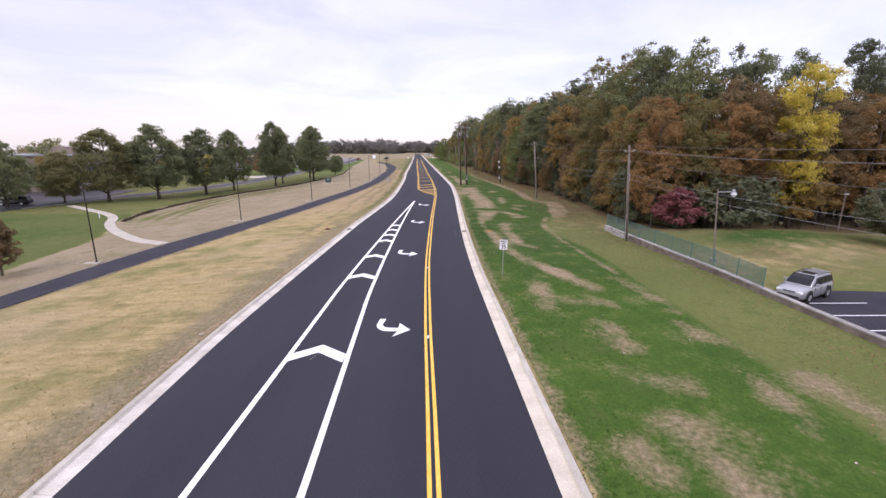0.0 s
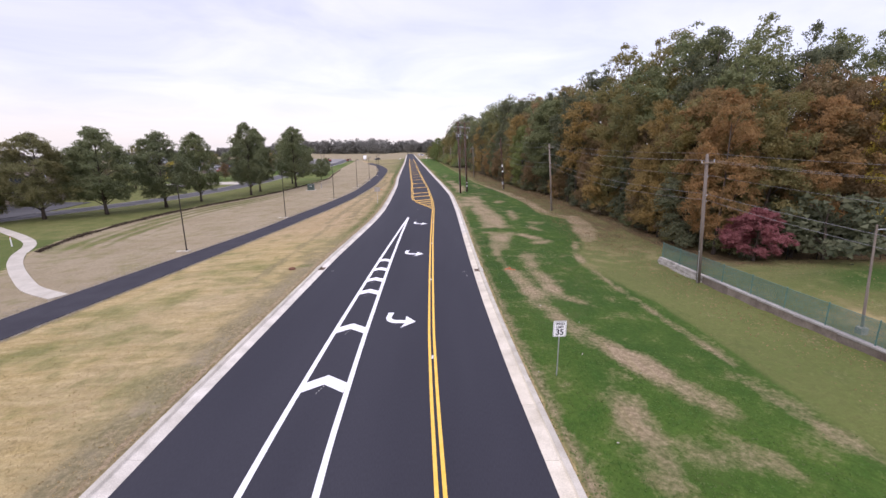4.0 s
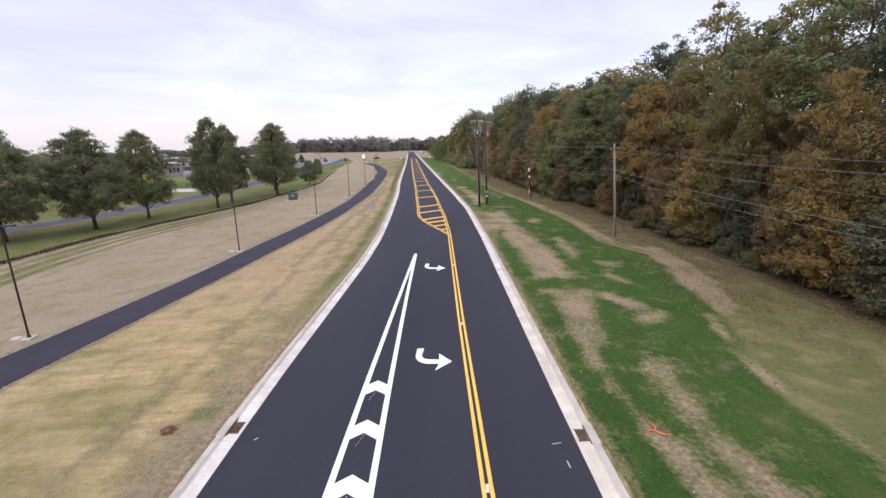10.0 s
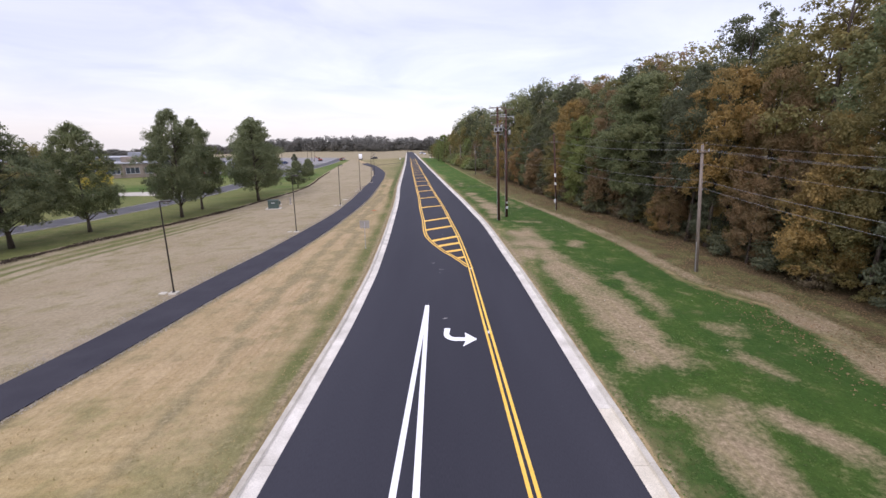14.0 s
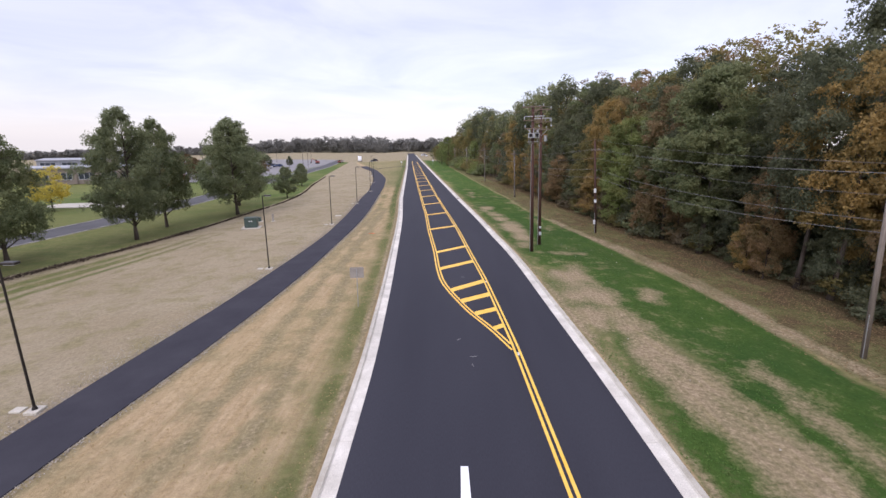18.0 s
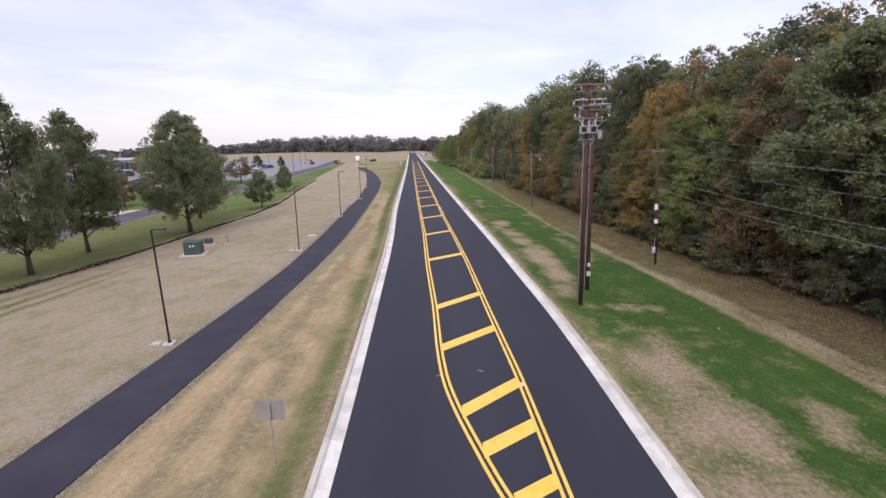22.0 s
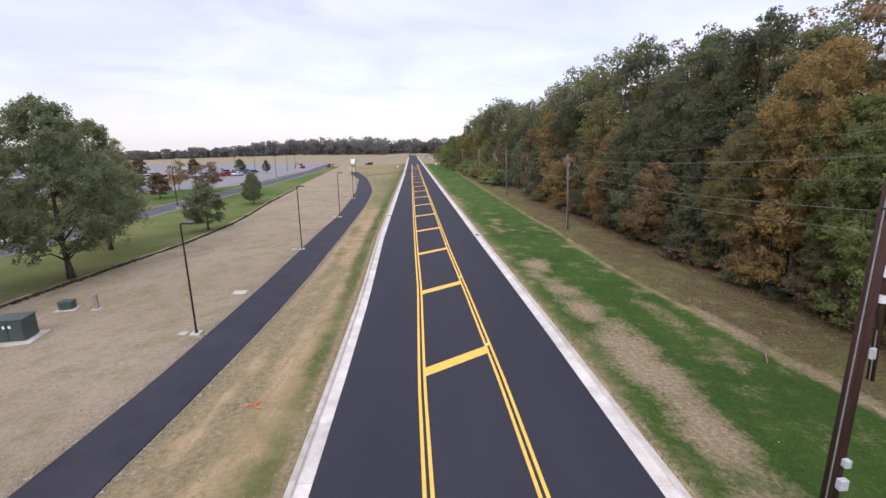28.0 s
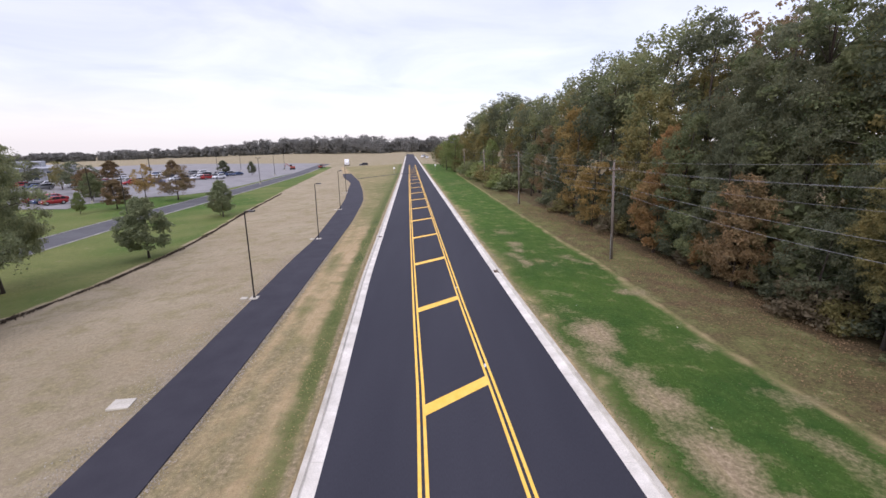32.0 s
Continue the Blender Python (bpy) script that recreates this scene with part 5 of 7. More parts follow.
# white markers and a meter box on the third pole of the row
mark_pole = next(o for o in scene.objects if o.name.startswith("utility_pole") and abs(o.matrix_basis.translation.y - 110.9) < 0.1)
for z0, z1 in ((5.2, 5.75), (3.95, 4.35)):
    part("marker_band", rod(bmesh.new(), (0, 0, z0), (0, 0, z1), 0.152, 0.150, 14), SIGN_WHITE, mark_pole, "white marker band")
bm = bmesh.new()
box(bm, (-0.2, -0.1, 1.45), (0.24, 0.16, 0.55), None, 0.02)
part("meter_box", bm, GREY_PAINT, mark_pole, "grey meter box")


def heavy_pole(x, y, h, recloser):
    """One of the two tall dark poles close to the kerb, with crossarms and switchgear."""
    p = empty("power_pole", (x, y, gz(x, y)), 3)
    p.matrix_world = pose(x, y, gz(x, y), 0, -2.5, 3)
    shade_smooth(part("pole", rod(bmesh.new(), (0, 0, -0.3), (0, 0, h), 0.20, 0.135, 16), POLE_WOOD, p))
    for z, w, off in ((h - 0.12, 2.1, -0.2), (h - 0.12, 2.1, 0.2), (h - 1.35, 1.95, -0.2), (h - 2.1, 1.75, -0.2)):
        bm = bmesh.new()
        box(bm, (0, off, z), (w, 0.085, 0.10), None, 0.01)
        part("crossarm", bm, ARM_WOOD, p, "weathered wooden crossarm")
    for z, w in ((h - 0.12, 0.72), (h - 2.1, 0.6)):
        for s in (-1, 1):
            bm = bmesh.new()
            a, b = Vector((s * w, -0.26, z - 0.05)), Vector((0, -0.22, z - 0.62))
            rod(bm, a, b, 0.022, 0.022, 6)
            part("brace", bm, ARM_WOOD if z > h - 1 else GALV, p)
    for z, o in ((h - 1.25, -0.88), (h - 1.25, 0.4), (h - 1.25, 0.88), (h - 2.0, -0.8), (h - 2.0, 0.55), (h - 0.05, -0.98), (h - 0.05, 0.98)):
        bm = bmesh.new()
        for k in range(4):
            rod(bm, (o, -0.2, z + 0.055 * k), (o, -0.2, z + 0.055 * k + 0.04), 0.06, 0.035, 8)
        part("insulator", bm, PORCELAIN, p)
    # switch bars
    bm = bmesh.new()
    box(bm, (-0.48, -0.34, h - 1.0), (0.8, 0.10, 0.08), None, 0.015)
    box(bm, (0.56, -0.34, h - 1.0), (0.95, 0.10, 0.08), None, 0.015)
    part("switch_bar", bm, GALV, p, "grey steel switch bar")
    for o in (-0.78, 0.3, 0.86):
        bm = bmesh.new()
        rod(bm, (o, -0.36, h - 0.96), (o, -0.36, h - 0.74), 0.04, 0.028, 8)
        box(bm, (o, -0.36, h - 0.72), (0.24, 0.05, 0.04))
        part("switch_blade", bm, BLACK, p)
    if recloser:
        bm = bmesh.new()
        for z in (h - 2.95, h - 2.56):
            box(bm, (0, -0.42, z), (1.05, 0.30, 0.06), None, 0.012)
        for o in (-0.50, 0.50):
            box(bm, (o, -0.42, h - 2.755), (0.05, 0.28, 0.34), None, 0.01)
        tank = part("recloser_frame", bm, GALV, p, "light grey steel recloser frame")
        for o in (-0.33, 0.0, 0.33):
            bm = bmesh.new()
            box(bm, (o, -0.42, h - 2.755), (0.22, 0.22, 0.32), None, 0.03)
            part("recloser_tank", bm, BLACK if o else GALV, tank)
        for o in (-0.4, 0.0, 0.4):
            bm = bmesh.new()
            for k in range(5):
                rod(bm, (o, -0.42, h - 2.56 + 0.08 * k), (o, -0.42, h - 2.50 + 0.08 * k), 0.075 - 0.007 * k, 0.045, 8)
            part("bushing", bm, PORCELAIN, tank)
        bm = bmesh.new()
        for s in (-1, 1):
            rod(bm, (s * 0.52, -0.40, h - 2.95), (s * 0.40, -0.1, h - 3.35), 0.025, 0.025, 6)
            rod(bm, (s * 0.25, -0.40, h - 2.95), (s * 0.45, -0.1, h - 3.35), 0.025, 0.025, 6)
        rod(bm, (-0.55, -0.1, h - 3.35), (0.55, -0.1, h - 3.35), 0.03, 0.03, 6)
        part("frame", bm, GALV, p)
    else:
        for s in (-1, 1):
            bm = bmesh.new()
            for z in (h - 1.75, h - 1.18):
                rod(bm, (s * 1.02, -0.25, z), (s * 1.02, -0.12, z), 0.075, 0.075, 12)
            rod(bm, (s * 1.02, -0.18, h - 1.75), (s * 1.02, -0.18, h - 1.18), 0.02, 0.02, 6)
            part("disc_insulator", bm, PORCELAIN, p, "glass disc insulators")
        bm = bmesh.new()
        rod(bm, (0.45, -0.2, h - 3.3), (0.45, -0.2, h - 2.7), 0.17, 0.17, 14)
        part("transformer_can", bm, GALV, p, "grey transformer can")
        for z, s in ((1.3, 0.34), (2.0, 0.24)):
            bm = bmesh.new()
            box(bm, (0.02, -0.27, z), (s * 0.75, 0.16, s), None, 0.02)
            part("meter_box", bm, GREY_PAINT, p, "light grey meter box")
    bm = bmesh.new()
    rod(bm, (-0.19, -0.1, 0), (-0.15, -0.06, h - 3.4), 0.022, 0.02, 6)
    part("conduit", bm, GALV, p)
    v, f = [], []
    tube(v, f, [(-0.35, -0.35, h - 2.95), (-0.42, -0.3, h - 3.5), (-0.2, -0.22, h - 3.8), (-0.02, -0.2, h - 3.4)], [0.02] * 4, 5)
    child("jumper_cable", mesh_from("jumper_cable", v, f, WIRE), p)
    bm = bmesh.new()
    rod(bm, (-0.35, -0.18, 9.2), (0.35, -0.18, 9.3), 0.022, 0.022, 6)
    part("wire_bracket", bm, BLACK, p)
    return tagged(p, "tall dark brown power pole with crossarms and grey switchgear", "power pole", "twin power poles by the kerb")


heavy_pole(2.6, 99.5, 14.35, True)
heavy_pole(4.1, 102.8, 14.4, False)
for o, z in ((-0.95, 14.4), (0.0, 14.5), (0.95, 14.4)):
    wire((2.0 + o, 99.5, z), (3.5 + o, 102.8, z + 0.2), 0.12, 0.015)

# ---- yard wall, fence and car park at the southern end ----
wall = tagged(empty("retaining_wall"), "low stained concrete retaining wall with a pale cap", "wall", kind="structure")
WALL_TOP = lambda y: float(np.interp(y, [-8, 15, 22, 30, 40, 45], [-0.12, -0.10, -0.06, 0.06, 0.24, 0.16]))


def wall_piece(name, y0, y1, x0, x1, z0, z1a, z1b, mat):
    v = []
    for y, zt in ((y0, z1a), (y1, z1b)):
        wx = float(WALL(y))
        v += [(wx + x0, y, z0), (wx + x1, y, z0), (wx + x1, y, zt), (wx + x0, y, zt)]
    bm = bmesh.new()
    vs = [bm.verts.new(p) for p in v]
    for q in ((0, 1, 5, 4), (1, 2, 6, 5), (2, 3, 7, 6), (3, 0, 4, 7), (3, 2, 1, 0), (4, 5, 6, 7)):
        bm.faces.new([vs[i] for i in q])
    bmesh.ops.recalc_face_normals(bm, faces=bm.faces)
    bmesh.ops.bevel(bm, geom=list(bm.edges), offset=0.015, segments=1, affect="EDGES")
    part(name, bm, mat, wall)


for k in range(20):
    y0, y1 = -8 + 2.44 * k, -8 + 2.44 * (k + 1) - 0.012
    if y1 > 41.2:
        break
    wall_piece("wall_panel", y0, y1, 0.0, 0.26, -0.75, WALL_TOP(y0) - 0.1, WALL_TOP(y1) - 0.1, DARK_STONE)
    wall_piece("cap_stone", y0, y1, -0.04, 0.34, WALL_TOP(y0) - 0.096, WALL_TOP(y0), WALL_TOP(y1), GREY_CONCRETE)
rb = random.Random(5)
y = 40.85
while y < 46.4:
    w = rb.uniform(0.35, 0.6)
    for row in range(3):
        z0 = -0.55 + 0.25 * row
        shift = 0.17 * (row % 2)
        wall_piece("block", y + shift, y + shift + w - 0.02, rb.uniform(-0.05, 0.02), 0.34, z0, z0 + 0.235, z0 + 0.235, BLOCK)
    y += w
# fence posts, rails and green screening slats on the wall
fence = tagged(empty("fence"), "teal green coated chain-link fence on the wall", "fence")
FENCE_Y = [24.6 + 2.42 * k for k in range(10)]
for y in FENCE_Y:
    bm = bmesh.new()
    x, z = float(WALL(y)) + 0.16, WALL_TOP(y)
    rod(bm, (x, y, z - 0.05), (x, y, z + 1.32), 0.032, 0.032, 10)
    bmesh.ops.create_uvsphere(bm, u_segments=8, v_segments=5, radius=0.04, matrix=Matrix.Translation((x, y, z + 1.33)))
    part("fence_post", bm, TEAL, fence)
for a, b in zip(FENCE_Y, FENCE_Y[1:]):
    pa, pb = Vector((float(WALL(a)) + 0.16, a, WALL_TOP(a))), Vector((float(WALL(b)) + 0.16, b, WALL_TOP(b)))
    bm = bmesh.new()
    rod(bm, pa + Vector((0, 0, 1.28)), pb + Vector((0, 0, 1.28)), 0.022, 0.022, 8)
    part("top_rail", bm, TEAL, fence)
    # diamond mesh: two families of slanting wires
    v, f = [], []
    n = 34
    for k in range(-12, n):
        for way in (1, -1):
            s0, s1 = (k / n, (k + 12) / n) if way > 0 else ((k + 12) / n, k / n)
            t0, t1 = 0.0, 1.0
            if s0 != s1:
                lo, hi = sorted((max(0.0, min(1.0, (0 - s0) / (s1 - s0))), max(0.0, min(1.0, (1 - s0) / (s1 - s0)))))
                t0, t1 = lo, hi
            if t1 - t0 < 0.02:
                continue
            ends = [pa.lerp(pb, s0 + (s1 - s0) * t) + Vector((0.012 * way, 0, 0.04 + 1.2 * t)) for t in (t0, t1)]
            b0 = len(v)
            side_v = Vector((0, 0.015, 0))
            v += [tuple(ends[0] - side_v), tuple(ends[0] + side_v), tuple(ends[1] + side_v), tuple(ends[1] - side_v)]
            f.append((b0, b0 + 1, b0 + 2, b0 + 3))
    child("mesh_panel", mesh_from("mesh_panel", v, f, TEAL), fence, "teal coated wire mesh panel")

lot = tagged(new("car_park", mesh_from("car_park", [(WALL(-8) + 0.3, -8, -0.44), (64, -8, -0.44), (64, 25.6, -0.44), (WALL(25.6) + 0.3, 25.6, -0.44)], [(0, 1, 2, 3)], PATH_ASPHALT)), "grey asphalt car park with white bay lines", "car park", kind="structure")
for y in (22.7, 20.7, 18.6, 16.5, 14.4):
    x = float(WALL(y)) + 0.7
    child("bay_line", mesh_from("bay_line", [(x, y - 0.05, -0.434), (x + 4.6, y + 0.13, -0.434), (x + 4.6, y + 0.23, -0.434), (x, y + 0.05, -0.434)], [(0, 1, 2, 3)], WHITE_PAINT), lot)

yard_lamp = empty("yard_lamp", (22.1, 31.4, gz(22.1, 31.4) - 0.05))
yard_lamp.matrix_world = yard_lamp.matrix_world @ pose(0, 0, 0, 0, -5, 0)
part("pole", rod(bmesh.new(), (0, 0, 0), (0, 0, 6.1), 0.075, 0.05, 10), GREY_WOOD, yard_lamp)
part("arm", rod(bmesh.new(), (0, 0, 5.85), (1.05, 0, 5.8), 0.028, 0.028, 8), GALV, yard_lamp)
bm = bmesh.new()
rod(bm, (1.25, 0, 5.55), (1.25, 0, 5.72), 0.26, 0.18, 14)
rod(bm, (1.25, 0, 5.72), (1.25, 0, 5.95), 0.13, 0.11, 12)
head = part("lamp_head", bm, GALV, yard_lamp, "round grey lamp head")
part("bowl", rod(bmesh.new(), (1.25, 0, 5.42), (1.25, 0, 5.56), 0.13, 0.2, 12), LAMP_LENS, head)
bm = bmesh.new()
box(bm, (0, 0, 0.15), (0.4, 0.4, 0.6), None, 0.03)
part("footing", bm, GREY_CONCRETE, yard_lamp)
tagged(yard_lamp, "thin yard light pole with a round head behind the fence", "yard lamp")
back_pole = empty("yard_pole", (46.2, 47.8, -0.6))
part("pole", rod(bmesh.new(), (0, 0, 0), (0, 0, 4.6), 0.09, 0.07, 10), GREY_WOOD, back_pole)
bm = bmesh.new()
box(bm, (0.1, 0, 4.4), (0.5, 0.1, 0.12), None, 0.02)
part("lamp", bm, GREY_PAINT, back_pole)
tagged(back_pole, "short grey wooden pole with a lamp behind the yard", "pole")
back_fence = tagged(empty("yard_fence"), "dark wire fence along the back of the yard", "fence")
for k in range(9):
    x = 30 + 2.6 * k
    y = 47.0 - 0.035 * (x - 30) ** 1.35
    part("fence_post", rod(bmesh.new(), (x, y, -0.6), (x, y, 1.15), 0.03, 0.03, 8), BLACK, back_fence)
    if k < 8:
        x2 = x + 2.6
        y2 = 47.0 - 0.035 * (x2 - 30) ** 1.35
        bm = bmesh.new()
        for j in range(7):
            rod(bm, (x, y, -0.2 + 0.2 * j), (x2, y2, -0.2 + 0.2 * j), 0.008, 0.008, 4)
        part("wires", bm, BLACK, back_fence)


# ---- cars ----
def loft(sections, mat, name, parent, label=""):
    """A closed shell through sections of (x, half width, bottom, top)."""
    v, f = [], []
    for x, w, zb, zt in sections:
        h = zt - zb
        ring = [(w * 0.86, zb), (w * 0.97, zb + 0.12 * h), (w, zb + 0.45 * h), (w * 0.97, zb + 0.80 * h), (w * 0.88, zt - 0.02 * h), (w * 0.5, zt)]
        ring = ring + [(-a, b) for a, b in ring[::-1]]
        v += [(x, a, b) for a, b in ring]
    p = 12
    for k in range(len(sections) - 1):
        for j in range(p):
            f.append((k * p + j, k * p + (j + 1) % p, (k + 1) * p + (j + 1) % p, (k + 1) * p + j))
    f += [tuple(range(p))[::-1], tuple(range((len(sections) - 1) * p, len(sections) * p))]
    me = mesh_from(name, v, f, mat, True)
    bm = bmesh.new()
    bm.from_mesh(me)
    bmesh.ops.recalc_face_normals(bm, faces=bm.faces)
    bm.to_mesh(me)
    bm.free()
    return child(name, me, parent, label)


def glass(parent, name, pts):
    child(name, mesh_from(name, pts, [tuple(range(len(pts)))], DARK_GLASS), parent, "dark tinted glass")


def car(x, y, z, turn, paint, tall, label, fine=False, group=""):
    """A parked car, nose towards -x before it is turned. tall: an estate or off-roader with an upright tail."""
    c = empty("car", (x, y, z), turn)
    roof, tail_top, tail_base = (1.70, 1.95, 2.24) if tall else (1.44, 1.15, 1.75)
    belt = 1.08 if tall else 0.95
    loft([(-2.34, 0.62, 0.42, 0.74), (-2.25, 0.80, 0.30, belt - 0.22), (-1.9, 0.87, 0.26, belt - 0.10), (-1.2, 0.90, 0.24, belt - 0.02), (0, 0.91, 0.24, belt), (1.5, 0.90, 0.25, belt), (2.15, 0.87, 0.30, belt), (2.32, 0.80, 0.40, belt - 0.08)], paint, "body", c)
    top = [(-1.22, 0.84, belt - 0.06, belt), (-0.75, 0.80, belt - 0.06, belt + 0.42 * (roof - belt) / 0.62 * 0.9), (-0.30, 0.72, belt - 0.06, roof - 0.03), (0.4, 0.70, belt - 0.06, roof), (tail_top - 0.3, 0.69, belt - 0.06, roof - 0.02), (tail_top, 0.70, belt - 0.06, roof - 0.08), (tail_base, 0.80, belt - 0.06, belt)]
    cabin = loft(top, paint, "cabin", c)
    for s in (-1, 1):
        zt = roof - 0.10
        glass(c, "side_window", [(-0.72, s * 0.845, belt + 0.06), (0.12, s * 0.865, belt + 0.06), (0.12, s * 0.765, zt), (-0.22, s * 0.765, zt)])
        glass(c, "side_window", [(0.18, s * 0.865, belt + 0.06), (1.02, s * 0.865, belt + 0.06), (1.0, s * 0.765, zt), (0.18, s * 0.765, zt)])
        if tall:
            glass(c, "side_window", [(1.09, s * 0.865, belt + 0.06), (1.95, s * 0.85, belt + 0.08), (1.82, s * 0.765, zt), (1.08, s * 0.765, zt)])
    kink = belt + 0.42 * (roof - belt) / 0.62 * 0.9 + 0.03
    glass(c, "windscreen", [(-1.21, -0.74, belt + 0.035), (-1.21, 0.74, belt + 0.035), (-0.78, 0.69, kink), (-0.78, -0.69, kink)])
    glass(c, "windscreen_top", [(-0.78, -0.69, kink), (-0.78, 0.69, kink), (-0.38, 0.63, roof - 0.02), (-0.38, -0.63, roof - 0.02)])
    glass(c, "rear_window", [(tail_base - 0.02, -0.64, belt + 0.10), (tail_base - 0.02, 0.64, belt + 0.10), (tail_top + 0.06, 0.58, roof - 0.12), (tail_top + 0.06, -0.58, roof - 0.12)])
    for wx in (-1.40, 1.36):
        for s in (-1, 1):
            wheel = part("wheel", rod(bmesh.new(), (wx, s * 0.70, 0.36), (wx, s * 0.935, 0.36), 0.37, 0.37, 18), RUBBER, c)
            part("rim", rod(bmesh.new(), (wx, s * 0.92, 0.36), (wx, s * 0.945, 0.36), 0.215, 0.19, 14), RIM, wheel)
            if fine:
                # black disc stands for the shaded hollow of the arch; the body has none
                part("wheel_arch", rod(bmesh.new(), (wx, s * 0.88, 0.42), (wx, s * 0.912, 0.42), 0.46, 0.46, 20), BLACK, c)
                bm = bmesh.new()
                for k in range(6):
                    a = math.pi * k / 3
                    box(bm, (wx + 0.11 * math.cos(a), s * 0.95, 0.36 + 0.11 * math.sin(a)), (0.2, 0.015, 0.045), Euler((0, -a, 0)).to_matrix())
                part("spokes", bm, RIM, wheel)
    for s in (-1, 1):
        bm = bmesh.new()
        box(bm, (-2.22, s * 0.62, belt - 0.34), (0.18, 0.34, 0.16), None, 0.04)
        part("headlight", bm, LAMP_LENS, c)
        bm = bmesh.new()
        box(bm, (2.25, s * 0.72, belt - 0.2), (0.12, 0.16, 0.3), None, 0.03)
        part("tail_light", bm, RED_LENS, c)
        if fine:
            bm = bmesh.new()
            box(bm, (-0.72, s * 0.98, belt + 0.10), (0.12, 0.2, 0.16), None, 0.04)
            part("mirror", bm, paint, c)
            part("roof_rail", rod(bmesh.new(), (-0.1, s * 0.60, roof + 0.03), (1.7, s * 0.60, roof + 0.02), 0.022, 0.022, 6), BLACK, c)
            for dx_ in (-0.35, 0.55):
                bm = bmesh.new()
                box(bm, (dx_ + 0.3, s * 0.915, belt - 0.18), (0.18, 0.03, 0.035), None, 0.008)
                part("door_handle", bm, paint, c)
            for dx_ in (-0.78, 0.15, 1.05):
                bm = bmesh.new()
                box(bm, (dx_, s * 0.906, belt - 0.38), (0.012, 0.02, 0.62))
                part("door_seam", bm, BLACK, c)
    if fine:
        bm = bmesh.new()
        box(bm, (-2.30, 0, belt - 0.36), (0.08, 0.75, 0.14), None, 0.02)
        part("grille", bm, BLACK, c)
        bm = bmesh.new()
        box(bm, (-2.31, 0, 0.44), (0.12, 1.3, 0.14), None, 0.03)
        part("bumper_intake", bm, BLACK, c)
        bm = bmesh.new()
        box(bm, (0.25, 0, roof + 0.005), (0.75, 0.8, 0.02), None, 0.008)
        part("sunroof", bm, DARK_GLASS, c)
        bm = bmesh.new()
        box(bm, (tail_top + 0.12, 0, roof - 0.05), (0.3, 1.1, 0.04), None, 0.015)
        part("spoiler", bm, paint, c)
    return tagged(c, label, "car", group)


silver_car = car(23.6, 24.0, -0.44, 29, SILVER, True, "silver off-roader parked nose to the kerb", True)
silver_car.scale = (0.86, 0.90, 0.94)

# ---- signs ----
def lettering(text, size, at, parent, mat):
    cu = bpy.data.curves.new("lettering", "FONT")
    cu.body, cu.size, cu.align_x, cu.extrude = text, size, "CENTER", 0.001
    cu.offset = 0.028 * size
    ob = bpy.data.objects.new("lettering_curve", cu)
    scene.collection.objects.link(ob)
    dep = bpy.context.evaluated_depsgraph_get()
    me = bpy.data.meshes.new_from_object(ob.evaluated_get(dep))
    bpy.data.objects.remove(ob)
    me.materials.clear()
    me.materials.append(mat)
    o = child("lettering", me, parent)
    o.matrix_basis = pose(*at, 90, 0, 0)
    return o


def sign_plate(w, h, r=0.04, t=0.004):
    bm = bmesh.new()
    pts = []
    for cx, cz, a0 in ((w / 2 - r, h / 2 - r, 0), (-w / 2 + r, h / 2 - r, 90), (-w / 2 + r, -h / 2 + r, 180), (w / 2 - r, -h / 2 + r, 270)):
        for k in range(5):
            a = radians(a0 + 22.5 * k)
            pts.append((cx + r * math.cos(a), 0, cz + r * math.sin(a)))
    face = bm.faces.new([bm.verts.new(p) for p in pts])
    ex = bmesh.ops.extrude_face_region(bm, geom=[face])
    bmesh.ops.translate(bm, vec=(0, t, 0), verts=[g for g in ex["geom"] if isinstance(g, bmesh.types.BMVert)])
    bmesh.ops.recalc_face_normals(bm, faces=bm.faces)
    return bm


speed = empty("speed_limit_sign", (4.3, 26.6, gz(4.3, 26.6)), 2)
bm = bmesh.new()
box(bm, (0, 0.03, 1.25), (0.05, 0.03, 2.6), None, 0.006)
part("post", bm, GALV, speed, "galvanised steel post")
plate = part("plate", sign_plate(0.57, 0.72), SIGN_WHITE, speed, "white plate with black border")
plate.location = (0, 0, 2.22)
edge_bm = bmesh.new()
for c_, s_ in (((0, -0.003, 0.33), (0.50, 0.002, 0.013)), ((0, -0.003, -0.33), (0.50, 0.002, 0.013)), ((0.255, -0.003, 0), (0.013, 0.002, 0.66)), ((-0.255, -0.003, 0), (0.013, 0.002, 0.66))):
    box(edge_bm, c_, s_)
part("border", edge_bm, SIGN_BLACK, plate)
lettering("SPEED", 0.145, (0, -0.004, 0.18), plate, SIGN_BLACK)
lettering("LIMIT", 0.145, (0, -0.004, 0.03), plate, SIGN_BLACK)
lettering("35", 0.36, (0, -0.004, -0.27), plate, SIGN_BLACK)
tagged(speed, "white speed limit sign on a steel post in the grass", "road sign")

